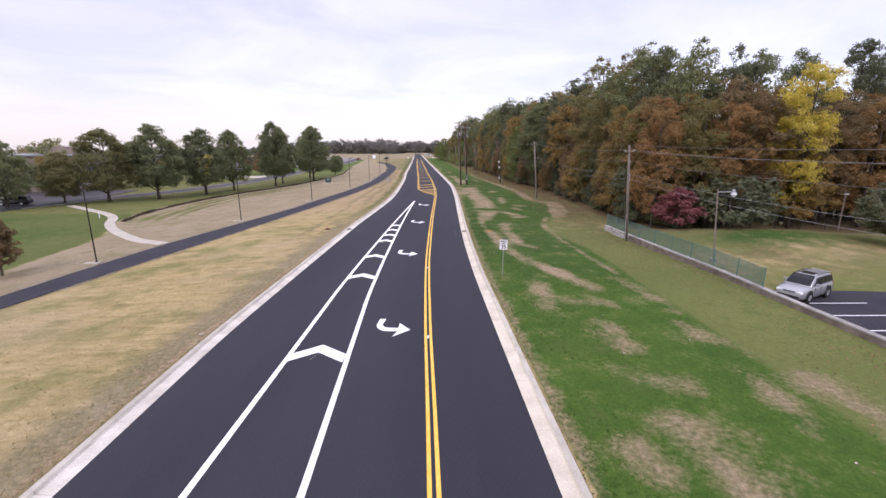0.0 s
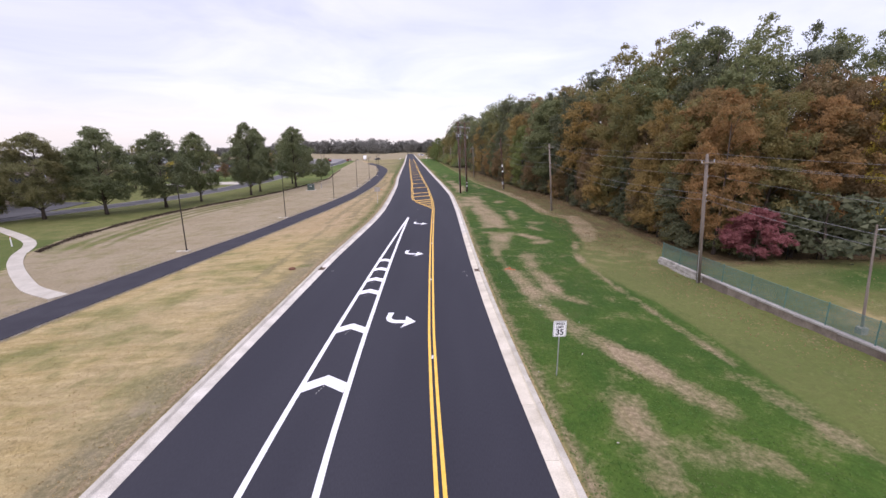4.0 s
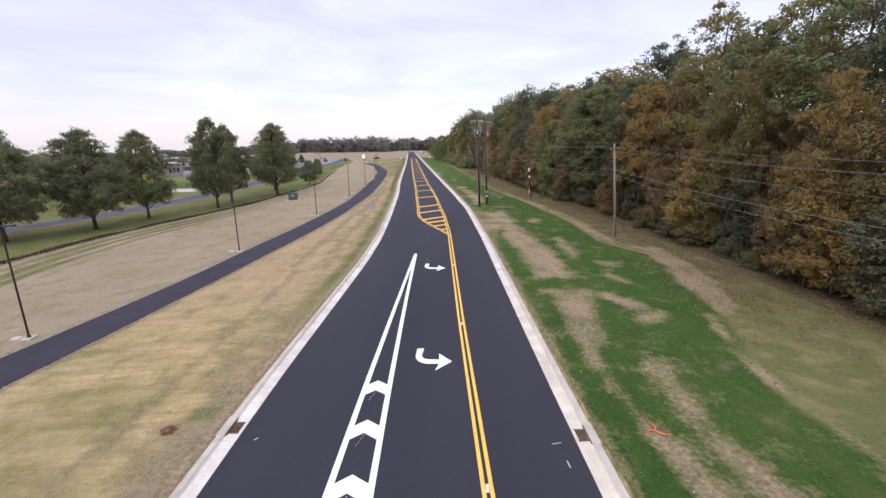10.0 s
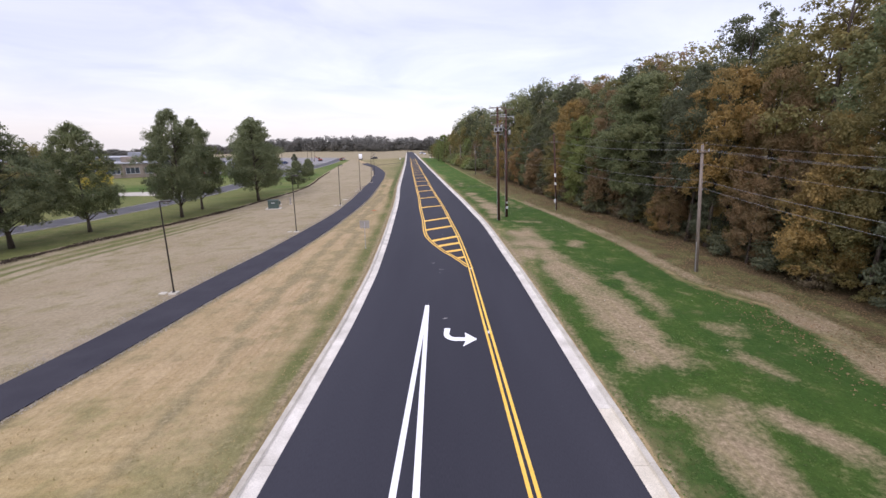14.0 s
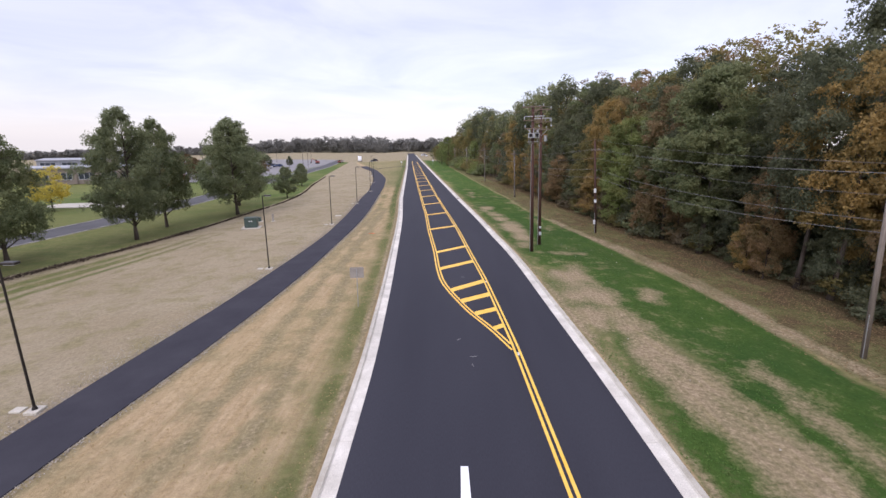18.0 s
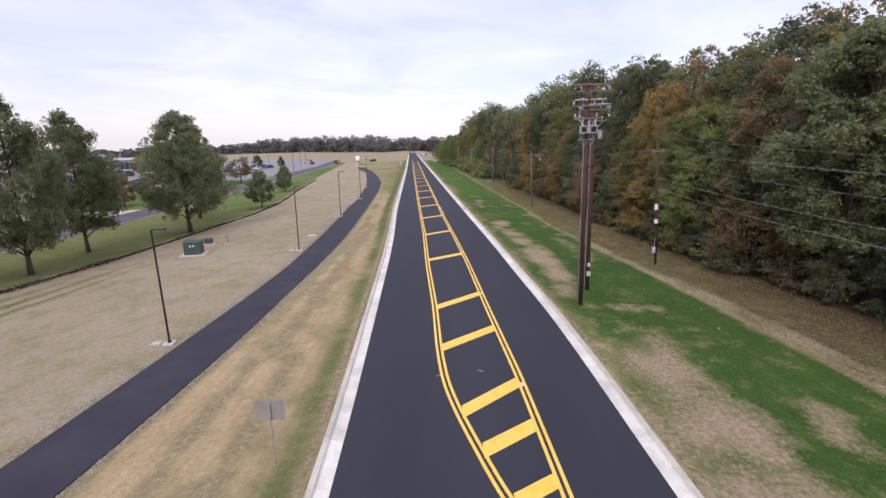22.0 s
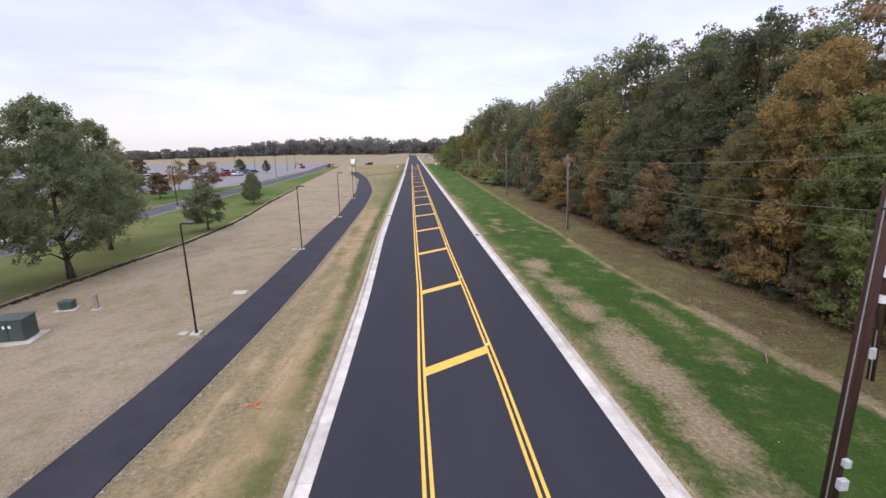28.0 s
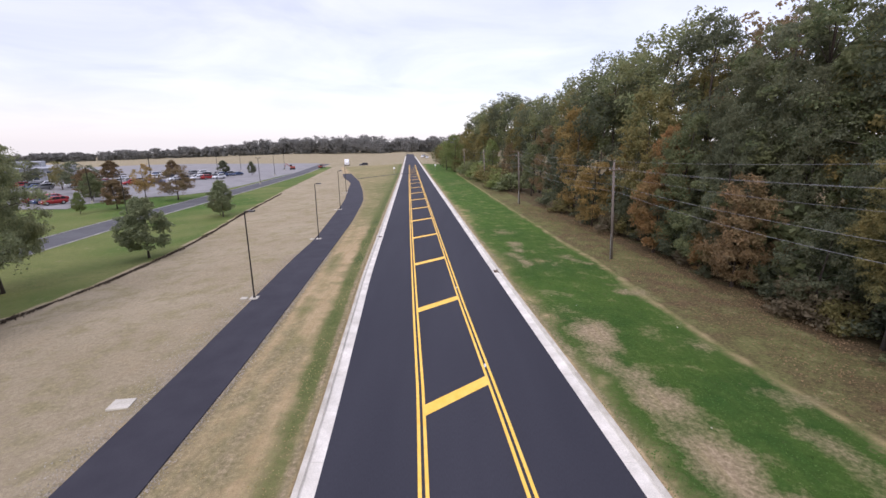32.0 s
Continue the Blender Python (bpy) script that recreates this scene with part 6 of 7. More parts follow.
back_sign = empty("road_sign", (-12.3, 83.8, gz(-12.3, 83.8)), 5)
bm = bmesh.new()
box(bm, (0, 0, 1.3), (0.05, 0.035, 2.75), None, 0.006)
part("post", bm, GALV, back_sign)
o = part("plate", sign_plate(0.92, 0.74), SIGN_BACK, back_sign, "bare aluminium back of the plate")
o.location = (0, 0.03, 2.40)
bm = bmesh.new()
for z in (2.2, 2.6):
    box(bm, (0, -0.022, z), (0.05, 0.01, 0.04))
part("bolts", bm, GALV, back_sign)
tagged(back_sign, "road sign seen from its bare back on a thin post", "road sign")
for x, y, h in ((-12.2, 283.0, 2.2), (-26.5, 262.0, 2.3)):
    s = empty("small_sign", (x, y, gz(x, y)))
    part("post", rod(bmesh.new(), (0, 0, 0), (0, 0, h), 0.03, 0.03, 6), GALV, s)
    o = part("plate", sign_plate(0.6, 0.6), SIGN_WHITE, s)
    o.location = (0, -0.03, h - 0.3)
    tagged(s, "small white roadside sign far off", "road sign")

# ---- cabinets on the straw field ----
box_t = empty("transformer_box", (-33.8, 116.3, gz(-33.8, 116.3)), 14)
bm = bmesh.new()
box(bm, (0, 0, 0.04), (2.5, 2.1, 0.14), None, 0.02)
part("pad", bm, SIDEWALK, box_t, "pale concrete pad")
bm = bmesh.new()
box(bm, (0, 0.1, 0.78), (1.66, 1.25, 1.32), None, 0.03)
part("body", bm, TRANSFORMER, box_t)
bm = bmesh.new()
box(bm, (0, 0.1, 1.47), (1.74, 1.35, 0.08), None, 0.03)
part("lid", bm, TRANSFORMER, box_t)
for s in (-1, 1):
    bm = bmesh.new()
    box(bm, (s * 0.40, -0.54, 0.76), (0.76, 0.03, 1.18), None, 0.01)
    d = part("door", bm, TRANSFORMER, box_t)
    bm = bmesh.new()
    box(bm, (s * 0.15, -0.56, 1.05), (0.13, 0.012, 0.17))
    part("label_plate", bm, SIGN_WHITE, d, "white warning label")
tagged(box_t, "dark green steel transformer box on a concrete pad", "transformer")
box_s = empty("cable_cabinet", (-35.0, 121.4, gz(-35.0, 121.4)), 14)
bm = bmesh.new()
box(bm, (0, 0, 0.03), (1.3, 1.1, 0.12), None, 0.02)
part("pad", bm, SIDEWALK, box_s)
bm = bmesh.new()
box(bm, (0, 0, 0.36), (0.85, 0.7, 0.55), None, 0.05)
part("body", bm, TRANSFORMER, box_s)
bm = bmesh.new()
box(bm, (0, 0, 0.66), (0.9, 0.75, 0.07), None, 0.03)
part("lid", bm, TRANSFORMER, box_s)
tagged(box_s, "small low dark green cable cabinet on a pad", "cabinet")
ped = empty("meter_pedestal", (-32.6, 121.1, gz(-32.6, 121.1)), 14)
bm = bmesh.new()
box(bm, (0, 0, 0.03), (0.6, 0.6, 0.1), None, 0.02)
part("pad", bm, SIDEWALK, ped)
bm = bmesh.new()
box(bm, (0, 0, 0.62), (0.28, 0.24, 1.1), None, 0.03)
part("body", bm, SIGN_BACK, ped)
tagged(ped, "narrow tan meter pedestal on a small pad", "pedestal")
bm = bmesh.new()
box(bm, (0, 0, 0.02), (0.95, 0.8, 0.12), None, 0.02)
hole = empty("hand_hole", (-23.1, 123.2, gz(-23.1, 123.2)), 8)
part("lid", bm, SIDEWALK, hole)
tagged(hole, "pale concrete hand-hole lid beside the path", "hand hole")

# ---- storm drains in the kerb ----
def storm_drain(line, sgn, y):
    slope = math.degrees(math.atan((line(y + 1) - line(y - 1)) / 2))
    d = empty("storm_drain", (float(line(y)), y, 0), -slope)
    bm = bmesh.new()
    box(bm, (sgn * (GUTTER + 0.15), 0, 0.092), (0.31, 1.15, 0.06), None, 0.012)
    part("top_slab", bm, KERB_TOP, d, "stained concrete top slab")
    bm = bmesh.new()
    box(bm, (sgn * (GUTTER + 0.0), 0, 0.05), (0.05, 0.95, 0.05))
    part("throat", bm, RUST, d, "rust-stained inlet throat")
    g = bmesh.new()
    for k in range(9):
        box(g, (sgn * (0.14 + 0.038 * k), 0, 0.020), (0.020, 0.56, 0.022))
    for e in (-1, 1):
        box(g, (sgn * 0.29, e * 0.30, 0.020), (0.38, 0.04, 0.026))
    part("grate", g, RUST, d, "rusty iron grate bars")
    # dark plate under the bars, coloured to stand for the pit's shade
    bm = bmesh.new()
    box(bm, (sgn * 0.29, 0, 0.010), (0.34, 0.58, 0.012))
    part("pit", bm, BROWN_METAL, d)
    return tagged(d, "iron grate storm drain with a stained kerb inlet", "storm drain", "storm drains")


for line, sgn, y in ((LEFT, -1, 43.5), (RIGHT, 1, 43.0), (RIGHT, 1, 142.5), (LEFT, -1, 157.0)):
    storm_drain(line, sgn, y)

# ---- sidewalk from the path to the lane ----
sidewalk = tagged(empty("sidewalk"), "winding pale concrete sidewalk across the lawn", "sidewalk", kind="structure")
WAY = [(-28.9, 39.2), (-31.2, 40.4), (-33.6, 41.8), (-36.4, 44.2), (-40.2, 47.5), (-43.6, 50.7), (-46.4, 54.0), (-48.6, 57.6), (-51.0, 60.3), (-54.6, 63.0), (-59.5, 66.2), (-66.5, 70.6)]
fine_way = [Vector(WAY[0])]
for a, b in zip(WAY, WAY[1:]):
    n = max(1, round((Vector(b) - Vector(a)).length / 1.5))
    fine_way += [Vector(a).lerp(Vector(b), (k + 1) / n) for k in range(n)]
fine_way = [fine_way[0]] + [(a + b * 2 + c) / 4 for a, b, c in zip(fine_way, fine_way[1:], fine_way[2:])] + [fine_way[-1]]
sides = []
for k, p in enumerate(fine_way):
    d = (fine_way[min(k + 1, len(fine_way) - 1)] - fine_way[max(k - 1, 0)]).normalized()
    sides.append((p + Vector((-d.y, d.x)) * 0.6, p - Vector((-d.y, d.x)) * 0.6))
for (a, b), (c, d) in zip(sides, sides[1:]):
    m = (a + b + c + d) / 4
    q = [m + (v_ - m) * 0.992 for v_ in (a, b, d, c)]
    v = [(p.x, p.y, gz(p.x, p.y) + 0.06) for p in q] + [(p.x, p.y, gz(p.x, p.y) - 0.15) for p in q]
    child("slab", mesh_from("slab", v, [(0, 1, 2, 3), (0, 4, 5, 1), (1, 5, 6, 2), (2, 6, 7, 3), (3, 7, 4, 0)], SIDEWALK), sidewalk)
marker = empty("marker_post", (-51.0, 58.0, gz(-51.0, 58.0)))
part("post", rod(bmesh.new(), (0, 0, 0), (0, 0, 1.1), 0.06, 0.06, 10), SIGN_WHITE, marker)
part("cap", rod(bmesh.new(), (0, 0, 1.1), (0, 0, 1.16), 0.06, 0.03, 10), ORANGE_CLOTH, marker)
tagged(marker, "white marker post beside the sidewalk", "post")

# ---- lane, car parks and buildings beyond the lawn ----
lane = tagged(band("lane", lambda y: LANE_E(y) - 5.6, LANE_E, np.arange(42, 366, 3.0), None, OLD_ASPHALT, 0.2), "pale grey asphalt lane behind the lawn", "road", kind="structure")
for o in (0.0, -5.85):
    b_ = band("lane_kerb", lambda y: LANE_E(y) + o, lambda y: LANE_E(y) + o + 0.18, np.arange(42, 366, 3.0), -1.46 + 0.09, GREY_CONCRETE, 0.2)
    tagged(b_, "pale concrete kerb of the lane", "kerb", kind="structure")


def slab_area(name, pts, z, mat, label):
    v = [(x, y, z) for x, y in pts] + [(x, y, z - 0.2) for x, y in pts]
    n = len(pts)
    f = [tuple(range(n))] + [(k, n + k, n + (k + 1) % n, (k + 1) % n) for k in range(n)]
    return tagged(new(name, mesh_from(name, v, f, mat)), label, "car park", kind="structure")


FAR_Z = -1.42
def ground_patch(name, west, east, ys, lift, mat, label):
    """A paved area between two lines x(y), laid on the ground."""
    v, f, m = [], [], 9
    for y in ys:
        for k in range(m):
            x = west(y) + (east(y) - west(y)) * k / (m - 1)
            v.append((x, y, gz(x, y) + lift))
    for j in range(len(ys) - 1):
        for k in range(m - 1):
            a = j * m + k
            f.append((a, a + 1, a + m + 1, a + m))
    return tagged(new(name, mesh_from(name, v, f, mat)), label, "car park", kind="structure")


LOT_E = curve([(188, -82.5), (197, -86), (208, -79.5), (216, -70.5), (235, -69.5), (290, -72), (330, -77), (372, -84)], 5)
LOT_W = curve([(188, -111), (215, -150), (250, -190), (372, -235)], 5)
ground_patch("car_park_north", LOT_W, LOT_E, np.arange(190, 373, 6.0), 0.06, LOT_ASPHALT, "wide grey asphalt car park with parked cars")
link = tagged(band("link_path", lambda y: PATH_R(250) - 0.5 + (y - 249) * 1.15, lambda y: PATH_R(250) + 1.6 + (y - 249) * 1.15, np.arange(249, 264.1, 1.0), None, PATH_ASPHALT, 0.1), "short asphalt link between the path and the road", "path", kind="structure")
slab_area("car_park_west", [(-71.4, 63.6), (-71.4, 84.8), (-73.6, 97.5), (-105.9, 97.5), (-105.9, 58.3)], FAR_Z + 0.06, OLD_ASPHALT, "grey asphalt forecourt")
slab_area("driveway_apron", [(-62.8, 137.8), (-62.7, 149.5), (-68, 146.8), (-83.6, 142), (-83.6, 136.2), (-69.1, 137.8)], FAR_Z + 0.07, SIDEWALK, "pale concrete driveway apron")
rc = random.Random(9)
for row, (x0, y0, dx_, dy_, n) in enumerate(((-93.7, 245.9, -3.0, -1.6, 9), (-89.2, 260.8, -3.0, -1.6, 10), (-87, 277.7, -3.0, -1.4, 10), (-95.9, 201.9, -3.1, 1.4, 2), (-92.4, 271, -1.0, -4.2, 4), (-104, 247, -3.0, -1.5, 9), (-91.6, 196.6, -3.0, 1.2, 3), (-112, 262, -3.0, -1.5, 8), (-118, 225, -2.9, 1.2, 8), (-104, 285, -3.0, -1.4, 9))):
    for k in range(n):
        if rc.random() < 0.2:
            continue
        p = CAR_PAINTS[rc.randrange(6)]
        word = p.name.split("_")[-1]
        car(x0 + dx_ * k, y0 + dy_ * k, FAR_Z + 0.06, rc.choice((62, 242)) + rc.uniform(-3, 3), p, rc.random() < 0.5, f"{word} car parked far off in a row", False, "cars in the car park")
for x, y, c_, t_ in ((-75.8, 70, 2, 20), (-80.3, 74.2, 0, 200), (-51.5, 338, 2, 10), (-20.5, 402, 0, 95), (-24.2, 415, 0, 265), (-23.5, 430, 1, 95)):
    car(x, y, FAR_Z + 0.07 if x < -40 else 0.0, t_, CAR_PAINTS[c_], True, f"{CAR_PAINTS[c_].name.split('_')[-1]} car on the asphalt far off", False, "cars far off")


def lot_lamp(x, y, h=8.0):
    p = empty("lot_lamp", (x, y, FAR_Z), 30)
    part("pole", rod(bmesh.new(), (0, 0, 0), (0, 0, h), 0.09, 0.06, 8), BROWN_METAL, p)
    for s in (-1, 1):
        bm = bmesh.new()
        box(bm, (s * 0.5, 0, h), (0.7, 0.35, 0.12), None, 0.02)
        part("head", bm, BROWN_METAL, p)
    part("footing", rod(bmesh.new(), (0, 0, -0.1), (0, 0, 0.6), 0.25, 0.25, 10), SIDEWALK, p)
    return tagged(p, "tall dark double-headed car park lamp", "street lamp", "car park lamps")


for x, y in ((-58.4, 172.7), (-84.7, 198.2), (-65.9, 240.6), (-74, 273.5), (-93.7, 269.2), (-109.3, 254.4), (-124.9, 277.7), (-100.3, 302.1), (-82.5, 307.4)):
    lot_lamp(x, y)


def building(x, y, w, d, h, turn, wall_m, label, bays, glazed=0.5):
    """A low block: walls with recessed window bands, a roof slab with a rim, and plant on top."""
    b = empty("building", (x, y, FAR_Z), turn)
    bm = bmesh.new()
    box(bm, (0, 0, h / 2), (w, d, h))
    part("wall", bm, wall_m, b)
    bm = bmesh.new()
    box(bm, (0, 0, h + 0.1), (w + 0.8, d + 0.8, 0.35), None, 0.04)
    part("roof", bm, ROOF_GREY, b)
    for k in range(bays):
        cx = -w / 2 + w * (k + 0.5) / bays
        bw = w / bays * 0.72
        bm = bmesh.new()
        box(bm, (cx, -d / 2 - 0.02, h * 0.5), (bw, 0.12, h * glazed), None, 0.01)
        win = part("window", bm, WINDOW_GLASS, b)
        bm = bmesh.new()
        for j in range(4):
            box(bm, (cx - bw / 2 + bw * j / 3, -d / 2 - 0.09, h * 0.5), (0.09, 0.08, h * glazed))
        box(bm, (cx, -d / 2 - 0.09, h * (0.5 - glazed / 2)), (bw + 0.2, 0.14, 0.12))
        part("frame", bm, GREY_PAINT, win)
        bm = bmesh.new()
        box(bm, (cx + w / bays / 2, -d / 2 - 0.15, h / 2), (0.45, 0.4, h), None, 0.02)
        part("pier", bm, wall_m, b)
    bm = bmesh.new()
    box(bm, (w * 0.2, 0, h + 1.1), (w * 0.22, d * 0.4, 1.8), None, 0.05)
    part("roof_plant", bm, wall_m, b)
    return tagged(b, label, "building")


building(-98, 97, 30, 16, 8.0, 32, TAN_WALL, "brown flat-roofed building with a dark entrance bay", 4, 0.4)
building(-136, 128, 40, 20, 7.0, 35, TAN_WALL, "long low brown building with a dark window band", 6, 0.35)
building(-158, 250, 40, 24, 4.6, 35, WHITE_WALL, "low white modern building with wide windows", 6, 0.6)
building(-116, 190, 26, 14, 4.6, 36, TAN_WALL, "three-bay tan building with dark windows", 5, 0.42)
building(-152, 172, 34, 20, 5.6, 36, BRICK_RED, "low red brick building with a pale roof", 6, 0.4)

# ---- machines by the new ground works ----
def digger(x, y, turn, s=1.0):
    m = empty("excavator", (x, y, gz(x, y)), turn)
    for o in (-1, 1):
        bm = bmesh.new()
        box(bm, (0, o * 0.95 * s, 0.42 * s), (3.2 * s, 0.5 * s, 0.8 * s), None, 0.25 * s)
        part("track", bm, RUBBER, m)
    bm = bmesh.new()
    box(bm, (0.2 * s, 0, 1.45 * s), (2.6 * s, 2.2 * s, 1.1 * s), None, 0.12 * s)
    part("body", bm, RED_PAINT, m)
    bm = bmesh.new()
    box(bm, (-0.7 * s, 0.55 * s, 2.35 * s), (1.2 * s, 0.95 * s, 1.1 * s), None, 0.1 * s)
    part("cab", bm, DARK_GLASS, m)
    bm = bmesh.new()
    rod(bm, (-1.0 * s, -0.3 * s, 1.6 * s), (-3.2 * s, -0.3 * s, 3.6 * s), 0.24 * s, 0.18 * s, 6)
    part("boom", bm, RED_PAINT, m)
    bm = bmesh.new()
    rod(bm, (-3.2 * s, -0.3 * s, 3.6 * s), (-4.5 * s, -0.3 * s, 1.2 * s), 0.18 * s, 0.12 * s, 6)
    part("stick", bm, RED_PAINT, m)
    bm = bmesh.new()
    box(bm, (-4.5 * s, -0.3 * s, 0.7 * s), (0.9 * s, 1.0 * s, 0.8 * s), None, 0.2 * s)
    part("bucket", bm, BLACK, m)
    return tagged(m, "red excavator resting on the car park edge", "excavator", "machines")


digger(-80.5, 312, 20, 0.8)
digger(-70, 322, 150, 0.6)
truck = empty("box_truck", (-62.0, 345, gz(-62.0, 345)), 100)
bm = bmesh.new()
box(bm, (1.0, 0, 2.0), (5.0, 2.3, 2.6), None, 0.06)
part("box_body", bm, SIGN_WHITE, truck)
bm = bmesh.new()
box(bm, (-2.4, 0, 1.35), (1.7, 2.1, 1.7), None, 0.15)
part("cab", bm, SIGN_WHITE, truck)
for wx in (-2.3, 2.2):
    for s in (-1, 1):
        part("wheel", rod(bmesh.new(), (wx, s * 0.85, 0.5), (wx, s * 1.15, 0.5), 0.5, 0.5, 14), RUBBER, truck)
tagged(truck, "white box truck standing far off", "truck")

# ---- small things ----
# raised reflectors between the yellow lines and chalk marks on the asphalt
for k in range(16):
    y = 4.0 + 12.2 * k
    bm = bmesh.new()
    box(bm, (float(CENTRE(y)), y, 0.012), (0.10, 0.34, 0.016), None, 0.004)
    part("road_stud", bm, GREY_PAINT, road, "pale recessed road stud")
rm = random.Random(3)
for x, y in ((-5.6, 78.9), (-5.0, 76.0), (-4.9, 76.9), (-6.9, 90.2), (-4.9, 90.6), (-4.6, 66.9), (1.1, 41.6), (0.95, 42.6), (-9.7, 42.9)):
    a = rm.uniform(0, 3.14)
    l_, w = rm.uniform(0.08, 0.2), rm.uniform(0.012, 0.03)
    ux, uy = math.cos(a), math.sin(a)
    child("chalk_mark", mesh_from("chalk_mark", [(x - ux * l_ + uy * w, y - uy * l_ - ux * w, 0.005), (x + ux * l_ + uy * w, y + uy * l_ - ux * w, 0.005), (x + ux * l_ - uy * w, y + uy * l_ + ux * w, 0.005), (x - ux * l_ - uy * w, y - uy * l_ + ux * w, 0.005)], [(0, 1, 2, 3)], GREY_CONCRETE), road)
for rx, ry in ((4.65, 43.2), (-15.3, 108.1)):
    ribbon = empty("marker_ribbon", (rx, ry, gz(rx, ry) + 0.02))
    for k in range(3):
        v, f = [], []
        a = 1.1 + 2.1 * k
        tube(v, f, [(0, 0, 0.02), (0.25 * math.cos(a), 0.25 * math.sin(a), 0.05), (0.5 * math.cos(a + 0.5), 0.5 * math.sin(a + 0.5), 0.02)], [0.03, 0.025, 0.012], 5)
        child("strand", mesh_from("strand", v, f, ORANGE_CLOTH), ribbon)
    tagged(ribbon, "torn orange marking ribbon lying on bare soil", "ribbon")
stick = new("fallen_stick", mesh_from("fallen_stick", *(lambda v, f: (tube(v, f, [(9.0, 112.0, -0.1), (9.7, 113.2, 0.02), (10.3, 114.4, -0.1)], [0.035, 0.03, 0.015], 6), (v, f))[1])([], []), ARM_WOOD, True))
tagged(stick, "pale broken stick lying in dry grass", "stick")

# dry weeds between the mown strip and the wood
rw = np.random.default_rng(17)
n = 30000
yy = rw.uniform(50, 185, n)
lo = np.interp(yy, [0, 60, 75, 100, 116, 150, 200], [12, 12.5, 13.2, 12.6, 9.8, 6.6, 2.5])
xx = lo + (WOOD(yy) + 1.5 - lo) * rw.uniform(0, 1, n) ** 0.75
pos = np.stack([xx, yy, ground_z(xx, yy) + rw.uniform(0.0, 0.10, n)], 1)
nrm = rw.normal(0, 0.45, (n, 3)) + np.array([0, 0, 1.6])
WEED = leaf_material("dry_weeds", (0.085, 0.058, 0.03), (0.25, 0.165, 0.088), (0.12, 0.09, 0.04), 0.2)
weeds = new("dry_weeds", leaf_cloud("dry_weeds", pos, nrm, 0.085, rw, WEED))
tagged(weeds, "dry brown weeds and fallen leaves along the wood", "weeds", kind="stuff")
# fallen leaves blown over the grass beside the yard wall and inside the yard
n = 5200
yy = rw.uniform(4, 54, n)
near_wall = rw.uniform(0, 1, n) < 0.55
xx = np.where(near_wall, WALL(np.minimum(yy, 46)) - 0.4 - np.abs(rw.normal(0, 2.2, n)), WALL(np.minimum(yy, 46)) + 1.0 + rw.uniform(0, 18, n))
keep = near_wall | ((yy > 28) & (yy < 46))
xx, yy = xx[keep], yy[keep]
n = len(xx)
pos = np.stack([xx, yy, ground_z(xx, yy) + yard_z(xx, yy) + 0.02 + rw.uniform(0.0, 0.03, n)], 1)
blown = new("fallen_leaves", leaf_cloud("fallen_leaves", pos, rw.normal(0, 0.5, (n, 3)) + np.array([0, 0, 1.2]), 0.075, rw, WEED))
tagged(blown, "brown fallen leaves scattered over the grass", "leaves", kind="stuff")
# grass in tufts: green beside the eastern kerb, dry on the western verge
n = 50000
yy = 2 + 150 * rw.uniform(0, 1, n) ** 1.2
xx = RIGHT(yy) + GUTTER + KERB + 0.03 + np.minimum(rw.uniform(0, 11, n), rw.uniform(0, 14, n))
bare = strip_mask(xx, yy, BARE_SOUTH) + strip_mask(xx, yy, BARE_MID) + strip_mask(xx, yy, BARE_FORK) + strip_mask(xx, yy, BARE_NORTH)
keep = (bare < 0.35) & (soft_noise(xx, yy, 0.5, 41) < 0.25)
xx, yy = xx[keep], yy[keep]
n = len(xx)
pos = np.stack([xx, yy, ground_z(xx, yy) + rw.uniform(0.0, 0.03, n)], 1)
TUFT = leaf_material("grass_tufts", (0.028, 0.066, 0.012), (0.075, 0.118, 0.026), (0.085, 0.10, 0.035), 0.3)
tufts = new("grass_tufts", leaf_cloud("grass_tufts", pos, rw.normal(0, 0.7, (n, 3)) + np.array([0, 0, 1.3]), 0.06, rw, TUFT))
tagged(tufts, "ragged green grass tufts beside the kerb", "grass", kind="stuff")
n = 60000
yy = 4 + 160 * rw.uniform(0, 1, n) ** 1.15
lo, hi = BERM(yy) + 0.8, LEFT(yy) - GUTTER - KERB - 0.03
xx = hi - (hi - lo) * rw.uniform(0, 1, n) ** 1.5
keep = xx > PATH_R(yy) + 0.1
xx, yy = xx[keep], yy[keep]
n = len(xx)
pos = np.stack([xx, yy, ground_z(xx, yy) + rw.uniform(0.0, 0.03, n)], 1)
DRY = leaf_material("dry_grass", (0.155, 0.115, 0.054), (0.29, 0.22, 0.11), (0.17, 0.145, 0.055), 0.25)
dry = new("dry_grass", leaf_cloud("dry_grass", pos, rw.normal(0, 0.7, (n, 3)) + np.array([0, 0, 1.6]), 0.05, rw, DRY))
tagged(dry, "dry straw-coloured grass tufts on the verge", "dry grass", kind="stuff")
n = 90
yy = rw.uniform(8, 140, n)
xx = RIGHT(yy) + GUTTER + KERB + 0.3 + rw.uniform(0, 10, n)
pos = np.stack([xx, yy, ground_z(xx, yy) + 0.04], 1)
chips = new("pale_chips", leaf_cloud("pale_chips", pos, rw.normal(0, 0.3, (n, 3)) + np.array([0, 0, 1.0]), 0.075, rw, SIDEWALK))
tagged(chips, "pale stone chips scattered in the grass", "stones", kind="stuff")
n = 26000
yy = rw.uniform(24, 150, n)
east = rw.uniform(0, 1, n) < 0.42
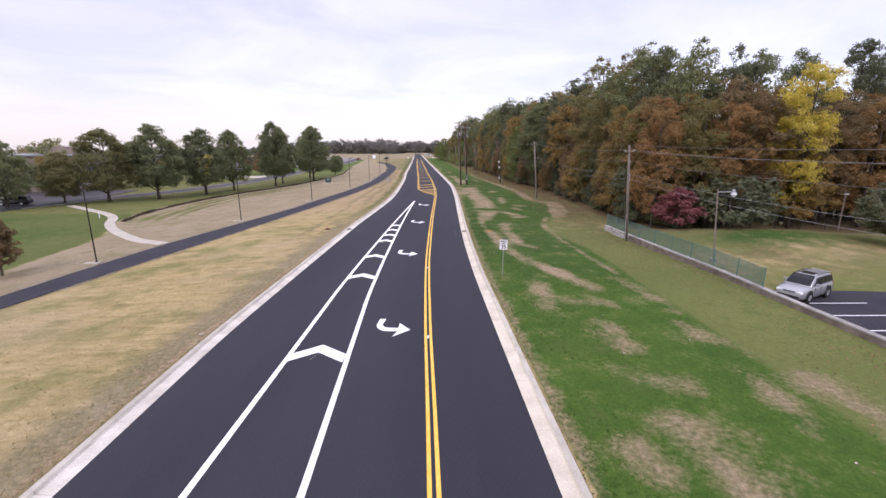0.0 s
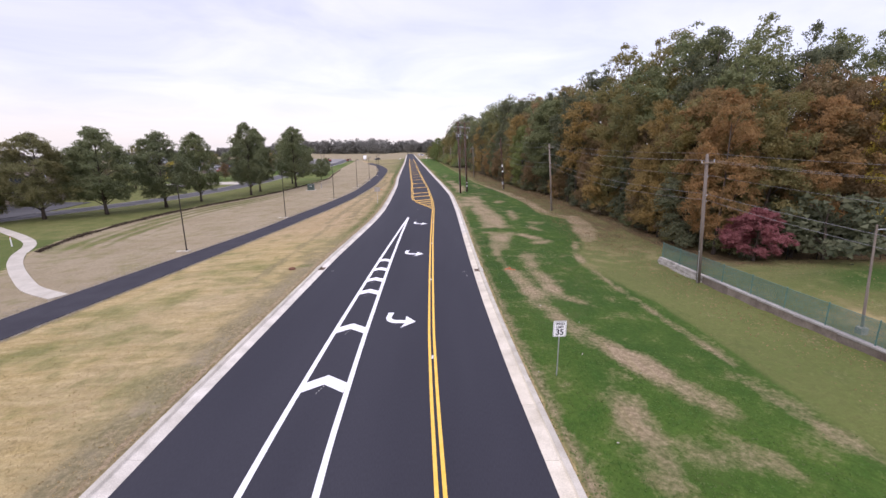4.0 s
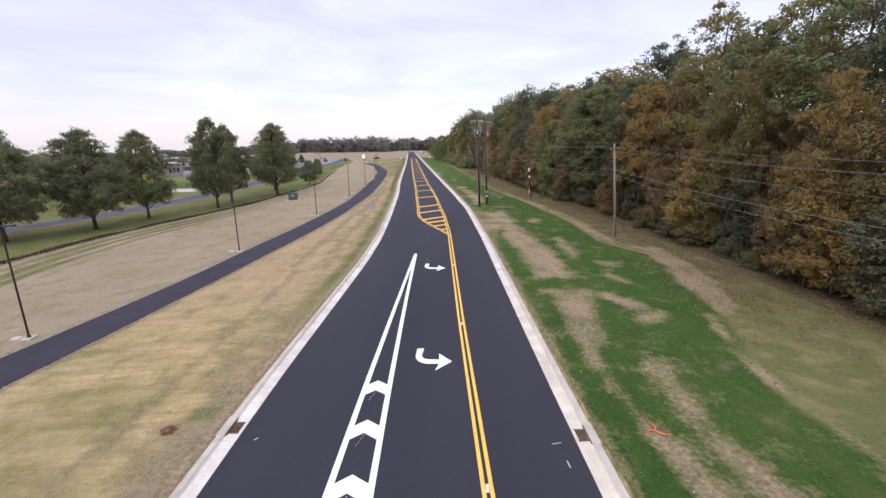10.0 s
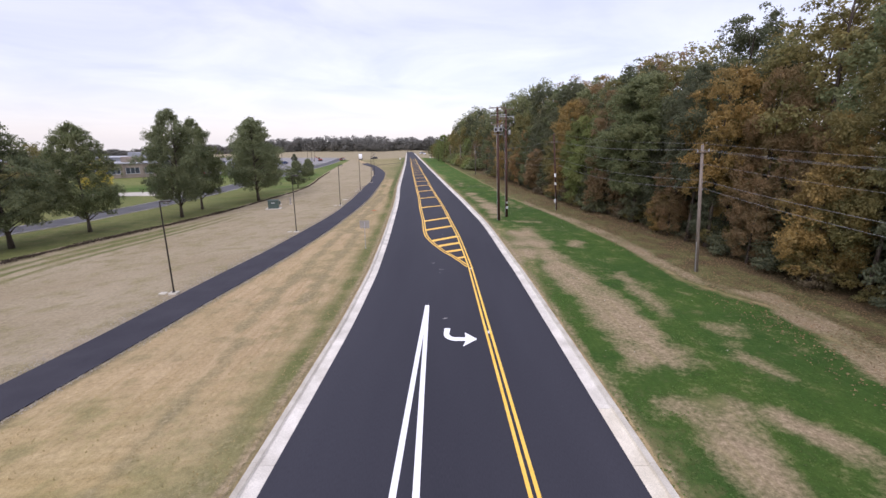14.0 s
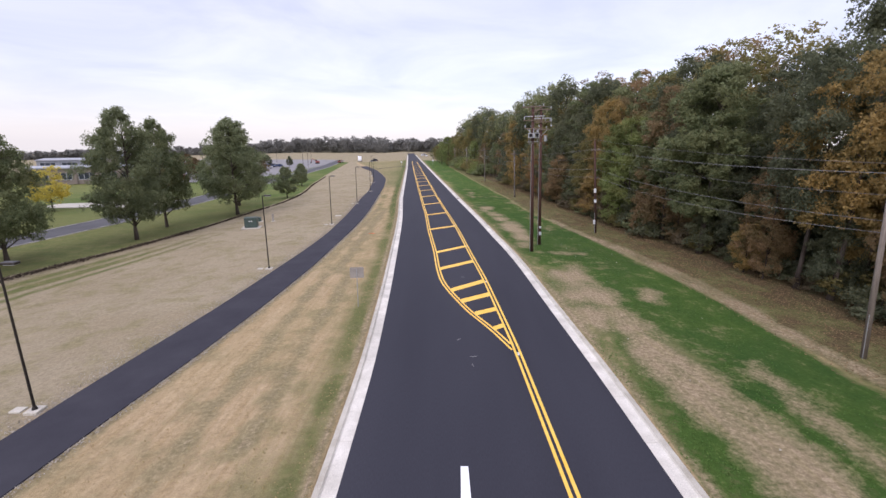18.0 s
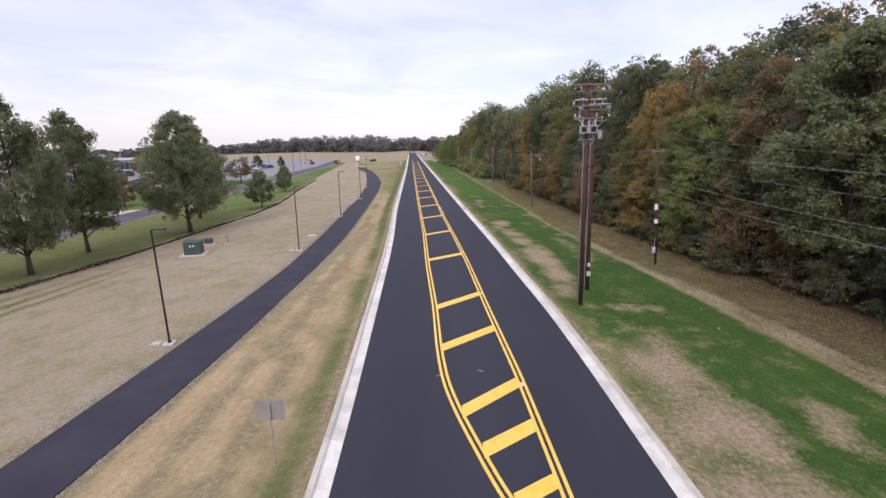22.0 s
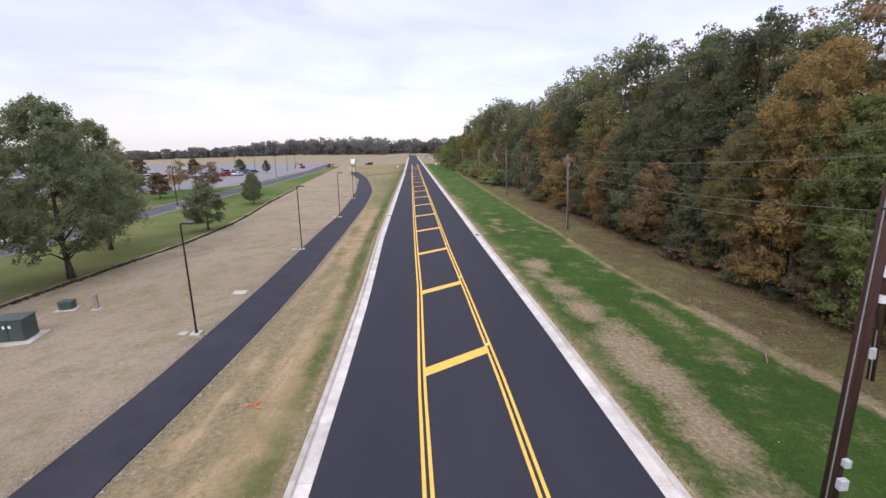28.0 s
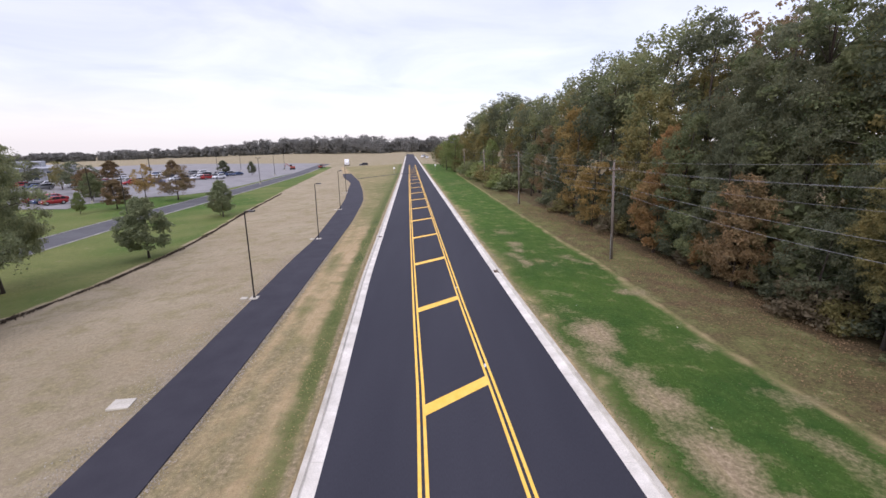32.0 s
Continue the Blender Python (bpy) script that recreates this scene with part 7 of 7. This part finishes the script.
xx = np.where(east, PATH_R(yy) + 0.06 + np.abs(rw.normal(0, 0.16, n)), PATH_L(yy) - 0.06 - np.abs(rw.normal(0, 1.1, n)) * rw.uniform(0, 1, n))
pos = np.stack([xx, yy, ground_z(xx, yy) + 0.012 + rw.uniform(0.0, 0.02, n)], 1)
GRAVEL = surface("path_gravel", (0.24, 0.215, 0.175), (0.46, 0.42, 0.36), 3.0, 40, 0.9, 0, 0.2, 0.2, 0.004)
gravel = new("path_gravel", leaf_cloud("path_gravel", pos, rw.normal(0, 0.5, (n, 3)) + np.array([0, 0, 1.0]), 0.05, rw, GRAVEL))
tagged(gravel, "loose pale gravel along the edges of the path", "gravel", kind="stuff")
n = 26000
yy = rw.uniform(55, 215, n)
rough = np.clip(0.55 + 0.9 * soft_noise(yy, yy * 0, 0.5, 34), 0.25, 1.3) * np.interp(yy, [55, 70, 105, 135, 215], [1.0, 1.5, 1.4, 0.8, 0.5])
xx = BERM(yy) - 0.05 + rw.normal(0, 0.16, n) * (0.5 + rough)
pos = np.stack([xx, yy, ground_z(xx, yy) + 0.02 + rw.uniform(0.0, 0.17, n) * rough], 1)
clods = new("bank_clods", leaf_cloud("bank_clods", pos, rw.normal(0, 1, (n, 3)), 0.13, rw, BANK_SOIL))
tagged(clods, "dark clods and roots on the erosion bank", "soil", kind="stuff")
# a dead clump of weeds on the western verge
n = 150
a_, r_ = rw.uniform(0, 6.28, n), 0.22 * np.sqrt(rw.uniform(0, 1, n))
pos = np.stack([-13.1 + 1.3 * r_ * np.cos(a_), 43.3 + r_ * np.sin(a_), ground_z(-13.1 + r_ * np.cos(a_), 43.3 + r_ * np.sin(a_)) + rw.uniform(0.0, 0.16, n)], 1)
DEAD = leaf_material("dead_stalks", (0.09, 0.045, 0.03), (0.24, 0.13, 0.095), (0.16, 0.085, 0.06), 0.2)
clump = new("dead_weeds", leaf_cloud("dead_weeds", pos, rw.normal(0, 1, (n, 3)), 0.085, rw, DEAD))
tagged(clump, "small reddish clump of dead weeds on the verge", "weeds")
# a torn scrap of paper caught in the straw
scrap_z = gz(-11.45, 15.95)
scrap = new("paper_scrap", mesh_from("paper_scrap", [(-11.58, 15.90, scrap_z + 0.04), (-11.40, 15.87, scrap_z + 0.07), (-11.35, 15.98, scrap_z + 0.05), (-11.46, 16.03, scrap_z + 0.08), (-11.60, 16.00, scrap_z + 0.05)], [(0, 1, 3), (1, 2, 3), (0, 3, 4)], SIDEWALK))
tagged(scrap, "crumpled white paper scrap on the straw", "litter")
